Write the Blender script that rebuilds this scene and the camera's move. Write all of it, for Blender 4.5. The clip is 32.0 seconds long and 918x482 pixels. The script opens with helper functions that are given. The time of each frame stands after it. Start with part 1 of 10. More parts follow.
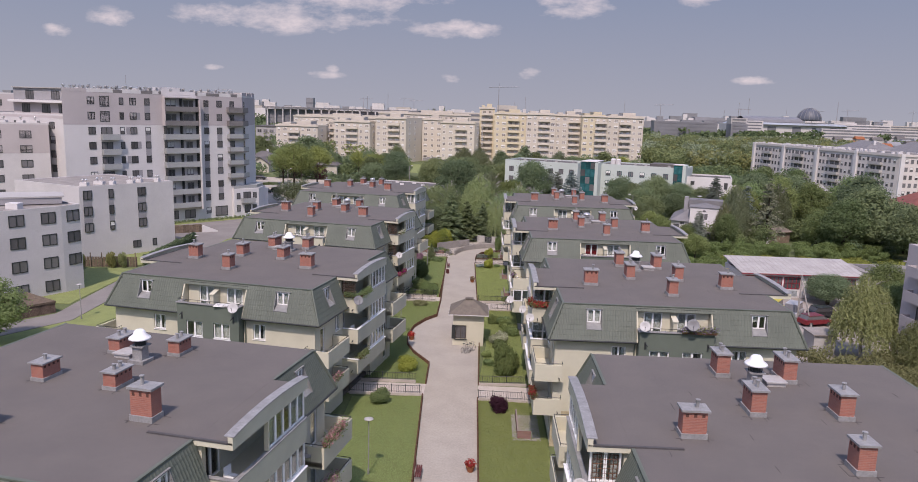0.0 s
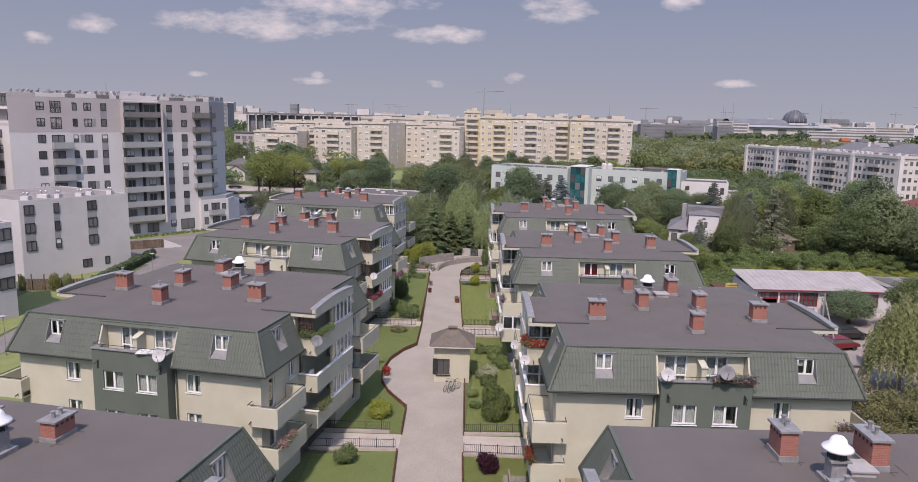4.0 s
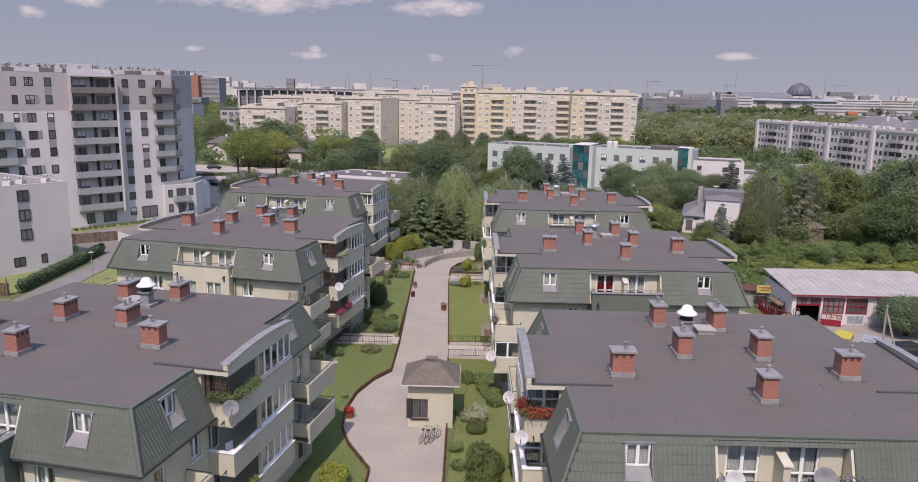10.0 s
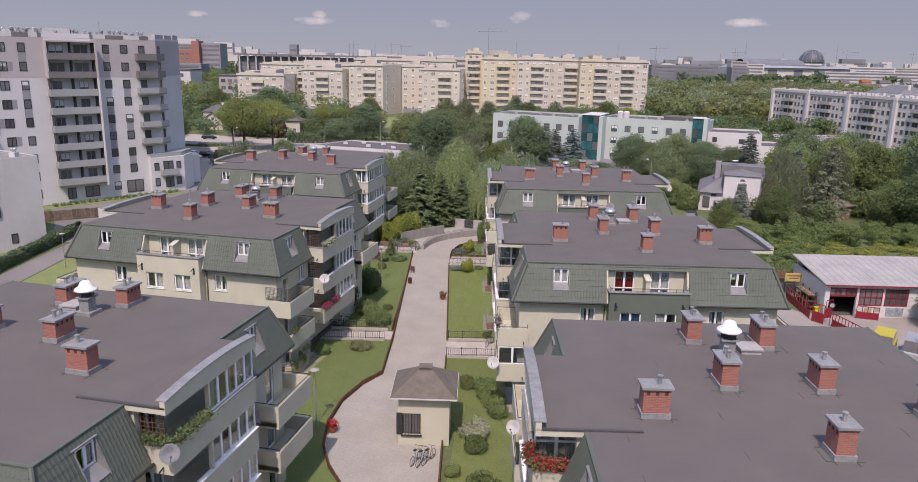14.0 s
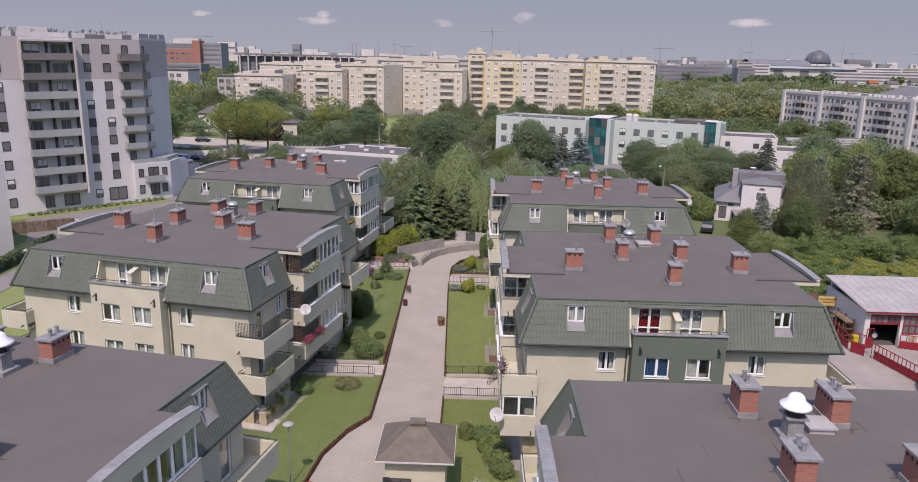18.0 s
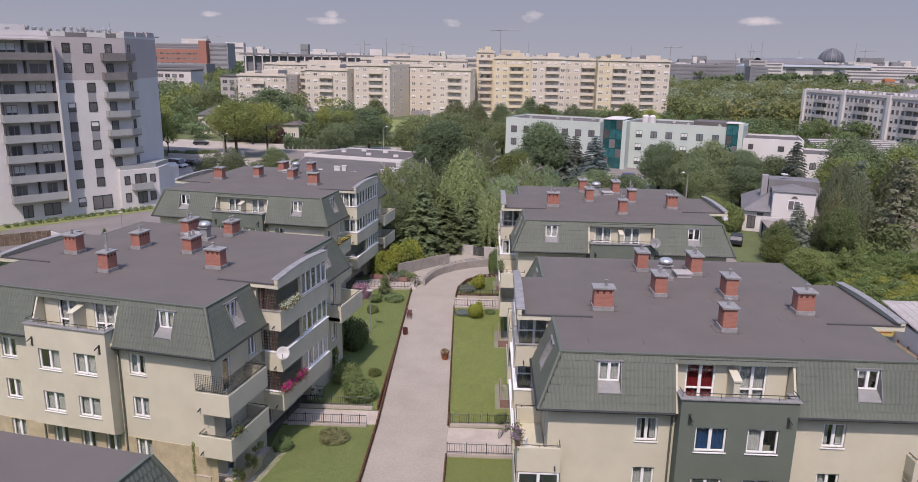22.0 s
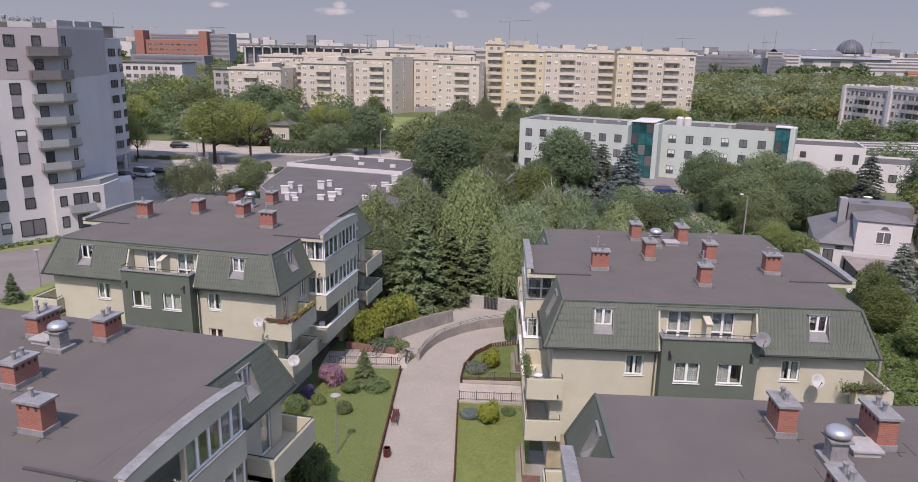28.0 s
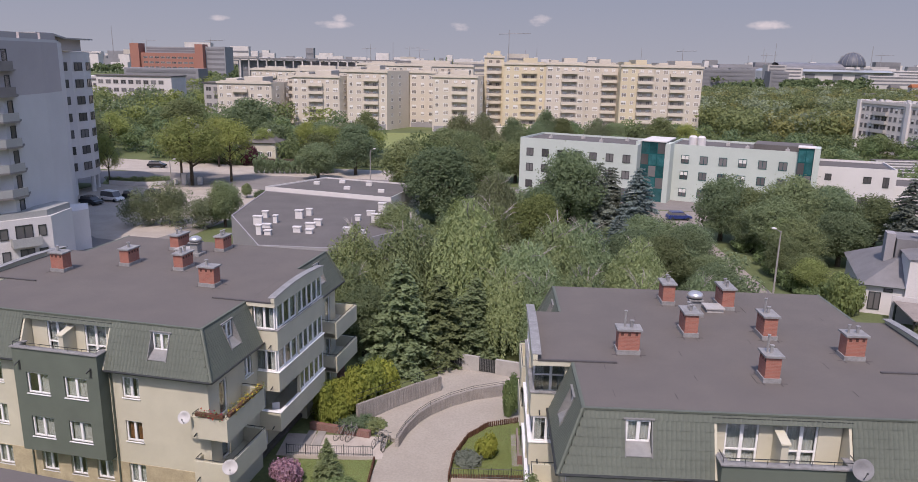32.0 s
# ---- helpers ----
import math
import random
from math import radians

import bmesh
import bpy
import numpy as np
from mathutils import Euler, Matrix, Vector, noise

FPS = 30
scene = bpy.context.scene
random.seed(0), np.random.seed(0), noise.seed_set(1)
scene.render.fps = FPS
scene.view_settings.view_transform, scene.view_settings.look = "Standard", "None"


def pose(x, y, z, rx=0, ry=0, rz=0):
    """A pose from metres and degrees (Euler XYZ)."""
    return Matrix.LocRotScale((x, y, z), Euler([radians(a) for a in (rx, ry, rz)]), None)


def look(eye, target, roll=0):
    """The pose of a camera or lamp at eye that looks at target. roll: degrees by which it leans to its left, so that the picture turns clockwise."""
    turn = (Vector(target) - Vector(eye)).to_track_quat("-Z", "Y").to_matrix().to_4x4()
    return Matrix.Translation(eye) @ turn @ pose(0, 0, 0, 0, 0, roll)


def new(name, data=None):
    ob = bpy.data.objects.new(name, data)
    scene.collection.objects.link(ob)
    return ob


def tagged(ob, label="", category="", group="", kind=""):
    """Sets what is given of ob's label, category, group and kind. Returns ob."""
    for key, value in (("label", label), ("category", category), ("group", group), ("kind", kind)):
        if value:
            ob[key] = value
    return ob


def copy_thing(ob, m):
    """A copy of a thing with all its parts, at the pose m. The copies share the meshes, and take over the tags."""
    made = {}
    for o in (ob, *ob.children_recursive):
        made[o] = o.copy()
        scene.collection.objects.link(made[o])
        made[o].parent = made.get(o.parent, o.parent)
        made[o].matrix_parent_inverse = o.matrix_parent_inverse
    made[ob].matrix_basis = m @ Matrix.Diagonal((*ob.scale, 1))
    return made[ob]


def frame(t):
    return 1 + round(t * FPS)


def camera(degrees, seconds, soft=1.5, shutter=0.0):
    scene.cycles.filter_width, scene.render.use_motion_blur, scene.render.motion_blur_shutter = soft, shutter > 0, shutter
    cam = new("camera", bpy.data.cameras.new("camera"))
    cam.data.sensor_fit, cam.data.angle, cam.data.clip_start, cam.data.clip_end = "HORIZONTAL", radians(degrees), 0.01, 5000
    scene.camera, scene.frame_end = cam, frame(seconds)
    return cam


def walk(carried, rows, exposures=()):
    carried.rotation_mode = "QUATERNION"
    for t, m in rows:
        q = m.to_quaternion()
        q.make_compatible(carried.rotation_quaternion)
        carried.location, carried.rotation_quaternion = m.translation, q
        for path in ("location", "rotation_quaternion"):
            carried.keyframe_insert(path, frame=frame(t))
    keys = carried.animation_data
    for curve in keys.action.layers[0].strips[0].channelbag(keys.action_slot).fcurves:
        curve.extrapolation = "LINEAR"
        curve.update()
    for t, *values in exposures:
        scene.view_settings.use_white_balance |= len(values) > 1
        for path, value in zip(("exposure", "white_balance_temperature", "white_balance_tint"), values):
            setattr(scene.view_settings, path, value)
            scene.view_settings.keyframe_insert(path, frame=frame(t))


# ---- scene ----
cam = camera(64.2, 32.0, soft=0.9)
PATH = [
    (0, -1.10, -17.68, 25.99, 79.88, -1.72, 2.13),
    (0.5, -1.12, -16.32, 25.94, 79.97, -1.64, 1.73),
    (1, -1.16, -15.05, 25.93, 80.00, -1.59, 1.27),
    (1.5, -1.18, -13.79, 25.92, 80.08, -1.58, 0.95),
    (2, -1.12, -12.50, 25.90, 80.11, -1.51, 0.96),
    (2.5, -1.08, -11.13, 25.78, 80.21, -1.32, 0.94),
    (3, -1.03, -9.72, 25.67, 80.28, -1.31, 0.96),
    (3.5, -0.96, -8.30, 25.64, 80.30, -1.30, 1.00),
    (5.5, -0.65, -2.69, 25.75, 80.16, -1.16, 0.97),
    (6, -0.52, -1.36, 25.77, 80.07, -1.09, 0.95),
    (6.5, -0.49, 0.12, 25.84, 79.94, -1.18, 0.95),
    (7, -0.41, 1.52, 25.88, 79.87, -1.19, 0.94),
    (7.5, -0.28, 2.86, 25.87, 79.82, -1.19, 0.92),
    (8, -0.12, 4.18, 25.80, 79.68, -1.10, 0.93),
    (8.5, 0.00, 5.45, 25.71, 79.49, -1.02, 0.92),
    (9, 0.11, 6.58, 25.69, 79.18, -1.01, 0.91),
    (9.5, 0.23, 7.56, 25.71, 78.75, -1.04, 0.93),
    (10, 0.35, 8.54, 25.71, 78.34, -1.07, 0.94),
    (10.5, 0.45, 9.52, 25.69, 77.93, -1.05, 0.95),
    (11, 0.52, 10.50, 25.70, 77.48, -1.06, 0.95),
    (11.5, 0.56, 11.44, 25.70, 77.05, -1.09, 0.99),
    (12, 0.57, 12.40, 25.71, 76.58, -1.11, 0.97),
    (12.5, 0.60, 13.38, 25.74, 76.11, -1.16, 1.08),
    (13, 0.66, 14.33, 25.73, 75.81, -1.16, 1.12),
    (13.5, 0.65, 15.32, 25.75, 75.81, -1.20, 1.23),
    (14, 0.71, 16.28, 25.76, 75.84, -1.16, 1.38),
    (14.5, 0.73, 17.21, 25.80, 75.85, -1.17, 1.45),
    (16.5, 0.72, 21.08, 25.90, 75.80, -1.25, 1.50),
    (17, 0.79, 22.03, 25.84, 75.84, -1.22, 1.54),
    (17.5, 0.79, 23.06, 25.83, 75.84, -1.22, 1.52),
    (18, 0.81, 23.97, 25.87, 75.83, -1.22, 1.63),
    (18.5, 0.82, 24.83, 25.91, 75.84, -1.19, 1.80),
    (19, 0.81, 25.82, 25.89, 75.85, -1.18, 1.95),
    (19.5, 0.78, 26.80, 25.89, 75.84, -1.20, 2.12),
    (20, 0.82, 27.89, 25.86, 75.84, -1.18, 2.24),
    (20.5, 0.83, 28.97, 25.82, 75.86, -1.09, 2.23),
    (21, 0.85, 30.12, 25.75, 75.85, -1.06, 2.25),
    (21.5, 0.82, 31.48, 25.69, 75.85, -1.06, 2.27),
    (22, 0.76, 32.86, 25.68, 75.79, -1.04, 2.28),
    (22.5, 0.71, 34.30, 25.72, 75.72, -1.06, 2.37),
    (23, 0.66, 35.83, 25.77, 75.64, -1.08, 2.62),
    (23.5, 0.57, 37.59, 25.76, 75.57, -1.05, 2.73),
    (24, 0.42, 39.44, 25.78, 75.43, -1.10, 2.74),
    (24.5, 0.29, 41.32, 25.81, 75.33, -1.09, 2.75),
    (26.5, -0.02, 49.22, 26.00, 75.04, -1.07, 2.77),
    (27, -0.08, 51.31, 26.07, 75.05, -1.12, 2.80),
    (27.5, -0.07, 53.22, 26.09, 75.06, -1.04, 2.83),
    (28, -0.07, 55.10, 26.11, 75.11, -1.08, 2.88),
    (28.5, -0.10, 56.88, 26.16, 75.18, -1.11, 2.88),
    (29, -0.12, 58.69, 26.24, 75.20, -1.15, 2.89),
    (29.5, -0.14, 60.44, 26.27, 75.31, -1.14, 2.90),
    (30, -0.12, 62.13, 26.28, 75.43, -1.14, 2.87),
    (30.5, -0.11, 63.60, 26.28, 75.60, -1.10, 2.86),
    (31, -0.06, 64.92, 26.28, 75.76, -1.05, 2.87),
    (31.5, 0.02, 66.13, 26.24, 75.92, -1.06, 2.87),
    (32, 0.12, 67.25, 26.25, 76.06, -1.08, 2.86)
]
walk(cam, [(r[0], pose(*r[1:])) for r in PATH], exposures=[(0, 0.85, 6850, 23.5), (32, 0.85, 6850, 23.5)])

# ---- light ----
SUN_EL, SUN_AZ = radians(55.5), radians(188.0)
world = bpy.data.worlds.new("sky")
scene.world = world
world.use_nodes = True
wn, wl = world.node_tree.nodes, world.node_tree.links
wn.clear()
w_out = wn.new("ShaderNodeOutputWorld")
w_bg = wn.new("ShaderNodeBackground")
w_bg.inputs["Strength"].default_value = 0.15
w_sky = wn.new("ShaderNodeTexSky")
w_sky.sky_type = "NISHITA"
w_sky.sun_disc = False
w_sky.sun_elevation, w_sky.sun_rotation = SUN_EL, SUN_AZ
w_sky.air_density, w_sky.dust_density, w_sky.ozone_density = 1.0, 1.0, 1.5
# fair-weather clouds: soft-edged heaps at their bearings (x, z: slopes from due ahead), broken up by noise
CLOUDS = [(-0.27, 0.115, 0.155, 0.020), (-0.17, 0.142, 0.12, 0.022), (0.105, 0.140, 0.052, 0.018), (-0.50, 0.108, 0.036, 0.013), (-0.052, 0.042, 0.018, 0.007), (0.058, 0.050, 0.022, 0.009), (-0.58, 0.092, 0.022, 0.010), (0.27, 0.152, 0.026, 0.014), (-0.225, 0.042, 0.03, 0.006), (-0.04, 0.105, 0.06, 0.014), (0.35, 0.05, 0.03, 0.006), (-0.40, 0.162, 0.06, 0.016), (-0.37, 0.048, 0.014, 0.005), (-0.21, 0.05, 0.012, 0.006)]


def w_math(op, a, b):
    nd = wn.new("ShaderNodeMath")
    nd.operation = op
    for i, q in enumerate((a, b)):
        if isinstance(q, (int, float)):
            nd.inputs[i].default_value = q
        else:
            wl.new(q, nd.inputs[i])
    return nd.outputs[0]


w_co = wn.new("ShaderNodeTexCoord")
w_sep = wn.new("ShaderNodeSeparateXYZ")
wl.new(w_co.outputs["Generated"], w_sep.inputs[0])
w_yy = w_math("MAXIMUM", w_sep.outputs["Y"], 0.05)
w_X, w_Z = w_math("DIVIDE", w_sep.outputs["X"], w_yy), w_math("DIVIDE", w_sep.outputs["Z"], w_yy)
w_best = None
for cx, cz, ra, rb in CLOUDS:
    e1, e2 = w_math("DIVIDE", w_math("SUBTRACT", w_X, cx), ra), w_math("DIVIDE", w_math("SUBTRACT", w_Z, cz), rb)
    v = w_math("SUBTRACT", 1.0, w_math("ADD", w_math("MULTIPLY", e1, e1), w_math("MULTIPLY", e2, e2)))
    w_best = v if w_best is None else w_math("MAXIMUM", w_best, v)
w_cmb = wn.new("ShaderNodeCombineXYZ")
wl.new(w_X, w_cmb.inputs[0]); wl.new(w_math("MULTIPLY", w_Z, 2.2), w_cmb.inputs[1])
w_noi = wn.new("ShaderNodeTexNoise")
w_noi.inputs["Scale"].default_value, w_noi.inputs["Detail"].default_value, w_noi.inputs["Roughness"].default_value = 16.0, 7.0, 0.6
wl.new(w_cmb.outputs[0], w_noi.inputs["Vector"])
w_fld = w_math("ADD", w_best, w_math("MULTIPLY", w_math("SUBTRACT", w_noi.outputs["Fac"], 0.50), 5.5))
w_rmp = wn.new("ShaderNodeMapRange")
w_rmp.inputs[1].default_value, w_rmp.inputs[2].default_value = 0.1, 1.7
w_rmp.inputs[4].default_value = 0.85
wl.new(w_fld, w_rmp.inputs[0])
w_gate = wn.new("ShaderNodeMapRange")
w_gate.inputs[1].default_value, w_gate.inputs[2].default_value = -1.2, 0.4
wl.new(w_best, w_gate.inputs[0])
w_fade = wn.new("ShaderNodeMath"); w_fade.operation = "MULTIPLY"
wl.new(w_rmp.outputs[0], w_fade.inputs[0]); wl.new(w_gate.outputs[0], w_fade.inputs[1])
w_mix = wn.new("ShaderNodeMixRGB")
w_mix.inputs[2].default_value = (2.9, 2.75, 2.8, 1)
wl.new(w_fade.outputs[0], w_mix.inputs[0])
# summer haze: the lowest part of the sky is an even pale grey-blue
w_hz = wn.new("ShaderNodeValToRGB")
w_hz.color_ramp.elements[0].position, w_hz.color_ramp.elements[1].position = 0.0, 0.22
w_hz.color_ramp.elements[0].color, w_hz.color_ramp.elements[1].color = (1.28, 1.44, 1.68, 1), (0.68, 0.99, 1.52, 1)
wl.new(w_sep.outputs["Z"], w_hz.inputs[0])
w_hf = wn.new("ShaderNodeMapRange")
w_hf.inputs[1].default_value, w_hf.inputs[2].default_value = 0.2, 0.55
w_hf.inputs[3].default_value, w_hf.inputs[4].default_value = 1.0, 0.0
wl.new(w_sep.outputs["Z"], w_hf.inputs[0])
w_hm = wn.new("ShaderNodeMixRGB")
wl.new(w_hf.outputs[0], w_hm.inputs[0]); wl.new(w_sky.outputs[0], w_hm.inputs[1]); wl.new(w_hz.outputs[0], w_hm.inputs[2])
wl.new(w_hm.outputs[0], w_mix.inputs[1])
wl.new(w_mix.outputs[0], w_bg.inputs["Color"])
wl.new(w_bg.outputs[0], w_out.inputs[0])

sun_data = bpy.data.lights.new("sun", "SUN")
sun_data.energy, sun_data.angle, sun_data.color = 1.98, radians(0.53), (1.0, 0.94, 0.865)
sun = new("sun", sun_data)
sun.matrix_world = look((-60 * math.sin(radians(8)), -60, 90), (-60 * math.sin(radians(8)) + math.sin(radians(8)) * math.cos(SUN_EL), -60 + math.cos(radians(8)) * math.cos(SUN_EL), 90 - math.sin(SUN_EL)))


# ---- materials ----
def material(name, colour, rough=0.8, metal=0.0, var=0.15, scale=3.0, fine=40.0, bump=0.15, second=None, spec=0.3, island=0.0, objvar=0.0):
    """A surface with variation at two scales and a fine relief; second: the colour that the large blotches lean to."""
    m = bpy.data.materials.new(name)
    m.use_nodes = True
    n, l = m.node_tree.nodes, m.node_tree.links
    b = n["Principled BSDF"]
    b.inputs["Roughness"].default_value = rough
    b.inputs["Metallic"].default_value = metal
    b.inputs["Specular IOR Level"].default_value = spec
    co = n.new("ShaderNodeTexCoord")
    big = n.new("ShaderNodeTexNoise")
    big.inputs["Scale"].default_value, big.inputs["Detail"].default_value, big.inputs["Roughness"].default_value = scale, 6.0, 0.6
    small = n.new("ShaderNodeTexNoise")
    small.inputs["Scale"].default_value, small.inputs["Detail"].default_value = fine, 3.0
    l.new(co.outputs["Object"], big.inputs["Vector"])
    l.new(co.outputs["Object"], small.inputs["Vector"])
    c2 = second or tuple(c * (1 - 2.2 * var) for c in colour)
    ramp = n.new("ShaderNodeValToRGB")
    ramp.color_ramp.elements[0].position, ramp.color_ramp.elements[1].position = 0.32, 0.68
    ramp.color_ramp.elements[0].color, ramp.color_ramp.elements[1].color = (*c2, 1), (*colour, 1)
    l.new(big.outputs["Fac"], ramp.inputs[0])
    mx = n.new("ShaderNodeMixRGB")
    mx.blend_type = "MULTIPLY"
    mx.inputs[0].default_value = min(1.0, var * 3)
    grain = n.new("ShaderNodeMapRange")
    grain.inputs[1].default_value, grain.inputs[2].default_value = 0.25, 0.75
    grain.inputs[3].default_value, grain.inputs[4].default_value = 0.55, 1.25
    l.new(small.outputs["Fac"], grain.inputs[0])
    l.new(ramp.outputs[0], mx.inputs[1])
    l.new(grain.outputs[0], mx.inputs[2])
    col = mx.outputs[0]
    if island or objvar:
        src = n.new("ShaderNodeNewGeometry").outputs["Random Per Island"] if island else n.new("ShaderNodeObjectInfo").outputs["Random"]
        k = island or objvar
        mr = n.new("ShaderNodeMapRange")
        mr.inputs[3].default_value, mr.inputs[4].default_value = 1 - k, 1 + k
        l.new(src, mr.inputs[0])
        m2 = n.new("ShaderNodeMixRGB")
        m2.blend_type, m2.inputs[0].default_value = "MULTIPLY", 1.0
        l.new(col, m2.inputs[1]); l.new(mr.outputs[0], m2.inputs[2])
        col = m2.outputs[0]
    l.new(col, b.inputs["Base Color"])
    if bump:
        bp = n.new("ShaderNodeBump")
        bp.inputs["Strength"].default_value, bp.inputs["Distance"].default_value = bump, 0.02
        l.new(small.outputs["Fac"], bp.inputs["Height"])
        l.new(bp.outputs[0], b.inputs["Normal"])
    return m


def brick_material(name, c1, c2, mortar, scale=1.0):
    m = bpy.data.materials.new(name)
    m.use_nodes = True
    n, l = m.node_tree.nodes, m.node_tree.links
    b = n["Principled BSDF"]
    b.inputs["Roughness"].default_value = 0.85
    co = n.new("ShaderNodeTexCoord")
    sp = n.new("ShaderNodeSeparateXYZ"); l.new(co.outputs["Object"], sp.inputs[0])
    ad = n.new("ShaderNodeMath"); l.new(sp.outputs["X"], ad.inputs[0]); l.new(sp.outputs["Y"], ad.inputs[1])
    cb = n.new("ShaderNodeCombineXYZ"); l.new(ad.outputs[0], cb.inputs["X"]); l.new(sp.outputs["Z"], cb.inputs["Y"])
    br = n.new("ShaderNodeTexBrick")
    br.inputs["Color1"].default_value, br.inputs["Color2"].default_value, br.inputs["Mortar"].default_value = (*c1, 1), (*c2, 1), (*mortar, 1)
    br.inputs["Scale"].default_value = 1.0 / scale
    br.inputs["Brick Width"].default_value, br.inputs["Row Height"].default_value, br.inputs["Mortar Size"].default_value = 0.25, 0.075, 0.008
    l.new(cb.outputs[0], br.inputs["Vector"])
    l.new(br.outputs["Color"], b.inputs["Base Color"])
    bp = n.new("ShaderNodeBump"); bp.inputs["Strength"].default_value, bp.inputs["Distance"].default_value = 0.4, 0.01
    bp.invert = True
    l.new(br.outputs["Fac"], bp.inputs["Height"]); l.new(bp.outputs[0], b.inputs["Normal"])
    return m


def glass_material(name, tint=(0.62, 0.65, 0.65), clear=0.85):
    m = bpy.data.materials.new(name)
    m.use_nodes = True
    n, l = m.node_tree.nodes, m.node_tree.links
    n.remove(n["Principled BSDF"])
    out = n["Material Output"]
    tr = n.new("ShaderNodeBsdfTransparent"); tr.inputs[0].default_value = (*[clear * c / max(tint) for c in tint], 1)
    gl = n.new("ShaderNodeBsdfGlossy"); gl.inputs["Roughness"].default_value = 0.02
    lw = n.new("ShaderNodeLayerWeight"); lw.inputs[0].default_value = 0.5
    pw = n.new("ShaderNodeMath"); pw.operation = "POWER"; pw.inputs[1].default_value = 3.5
    l.new(lw.outputs["Facing"], pw.inputs[0])
    fr = n.new("ShaderNodeMapRange"); fr.inputs[3].default_value, fr.inputs[4].default_value = 0.10, 0.9
    l.new(pw.outputs[0], fr.inputs[0])
    mx = n.new("ShaderNodeMixShader")
    l.new(fr.outputs[0], mx.inputs[0]); l.new(tr.outputs[0], mx.inputs[1]); l.new(gl.outputs[0], mx.inputs[2])
    l.new(mx.outputs[0], out.inputs[0])
    return m


def leaf_material(name, c1, c2, through_light=0.42):
    m = bpy.data.materials.new(name)
    m.use_nodes = True
    n, l = m.node_tree.nodes, m.node_tree.links
    n.remove(n["Principled BSDF"])
    out = n["Material Output"]
    geo = n.new("ShaderNodeNewGeometry")
    inf = n.new("ShaderNodeObjectInfo")
    ramp = n.new("ShaderNodeValToRGB")
    c1, c2 = tuple(0.72 * p + 0.28 * q for p, q in zip(c1, c2)), tuple(0.28 * p + 0.72 * q for p, q in zip(c1, c2))
    ramp.color_ramp.elements[0].color, ramp.color_ramp.elements[1].color = (*c1, 1), (*c2, 1)
    l.new(geo.outputs["Random Per Island"], ramp.inputs[0])
    mr = n.new("ShaderNodeMapRange"); mr.inputs[3].default_value, mr.inputs[4].default_value = 0.76, 1.28
    l.new(inf.outputs["Random"], mr.inputs[0])
    mu = n.new("ShaderNodeMixRGB"); mu.blend_type, mu.inputs[0].default_value = "MULTIPLY", 1.0
    l.new(ramp.outputs[0], mu.inputs[1]); l.new(mr.outputs[0], mu.inputs[2])
    # each plant leans to yellow-green or to blue-green
    seed = n.new("ShaderNodeMath"); seed.operation = "FRACT"
    big = n.new("ShaderNodeMath"); big.operation = "MULTIPLY"; big.inputs[1].default_value = 7.31
    l.new(inf.outputs["Random"], big.inputs[0]); l.new(big.outputs[0], seed.inputs[0])
    hue = n.new("ShaderNodeValToRGB")
    hue.color_ramp.elements[0].color, hue.color_ramp.elements[1].color = (1.02, 0.99, 0.86, 1), (0.86, 0.97, 1.04, 1)
    l.new(seed.outputs[0], hue.inputs[0])
    mu2 = n.new("ShaderNodeMixRGB"); mu2.blend_type, mu2.inputs[0].default_value = "MULTIPLY", 1.0
    l.new(mu.outputs[0], mu2.inputs[1]); l.new(hue.outputs[0], mu2.inputs[2])
    mu = mu2
    d = n.new("ShaderNodeBsdfDiffuse"); t = n.new("ShaderNodeBsdfTranslucent")
    l.new(mu.outputs[0], d.inputs[0]); l.new(mu.outputs[0], t.inputs[0])
    mx = n.new("ShaderNodeMixShader"); mx.inputs[0].default_value = through_light
    l.new(d.outputs[0], mx.inputs[1]); l.new(t.outputs[0], mx.inputs[2]); l.new(mx.outputs[0], out.inputs[0])
    return m


CREAM = material("cream_render", (0.545, 0.518, 0.405), 0.9, var=0.06, scale=0.5, fine=60, bump=0.1)
GREENWALL = material("green_render", (0.125, 0.148, 0.12), 0.9, var=0.06, scale=0.5, fine=60, bump=0.1)
PLINTH = material("sand_tile", (0.47, 0.40, 0.265), 0.85, var=0.12, scale=1.5, fine=14)
FELT = material("roof_felt", (0.135, 0.120, 0.110), 0.9, var=0.13, scale=0.45, fine=55, bump=0.3, second=(0.117, 0.105, 0.098))
TILE = material("green_metal_tile", (0.108, 0.124, 0.098), 0.6, var=0.08, scale=0.6, fine=9, bump=0.05, spec=0.4)
ZINC = material("zinc", (0.33, 0.325, 0.32), 0.55, metal=0.15, var=0.15, scale=2.0, fine=12)
DARKMETAL = material("dark_metal", (0.05, 0.055, 0.055), 0.5, metal=0.3, var=0.1)
WHITE = material("white_frame", (0.78, 0.78, 0.77), 0.4, var=0.03)
BRICK = brick_material("red_brick", (0.335, 0.125, 0.088), (0.265, 0.098, 0.072), (0.31, 0.18, 0.14))
GLASS = glass_material("window_glass")
CURTAIN = material("curtain", (0.74, 0.73, 0.70), 0.95, var=0.1, scale=4, fine=30)
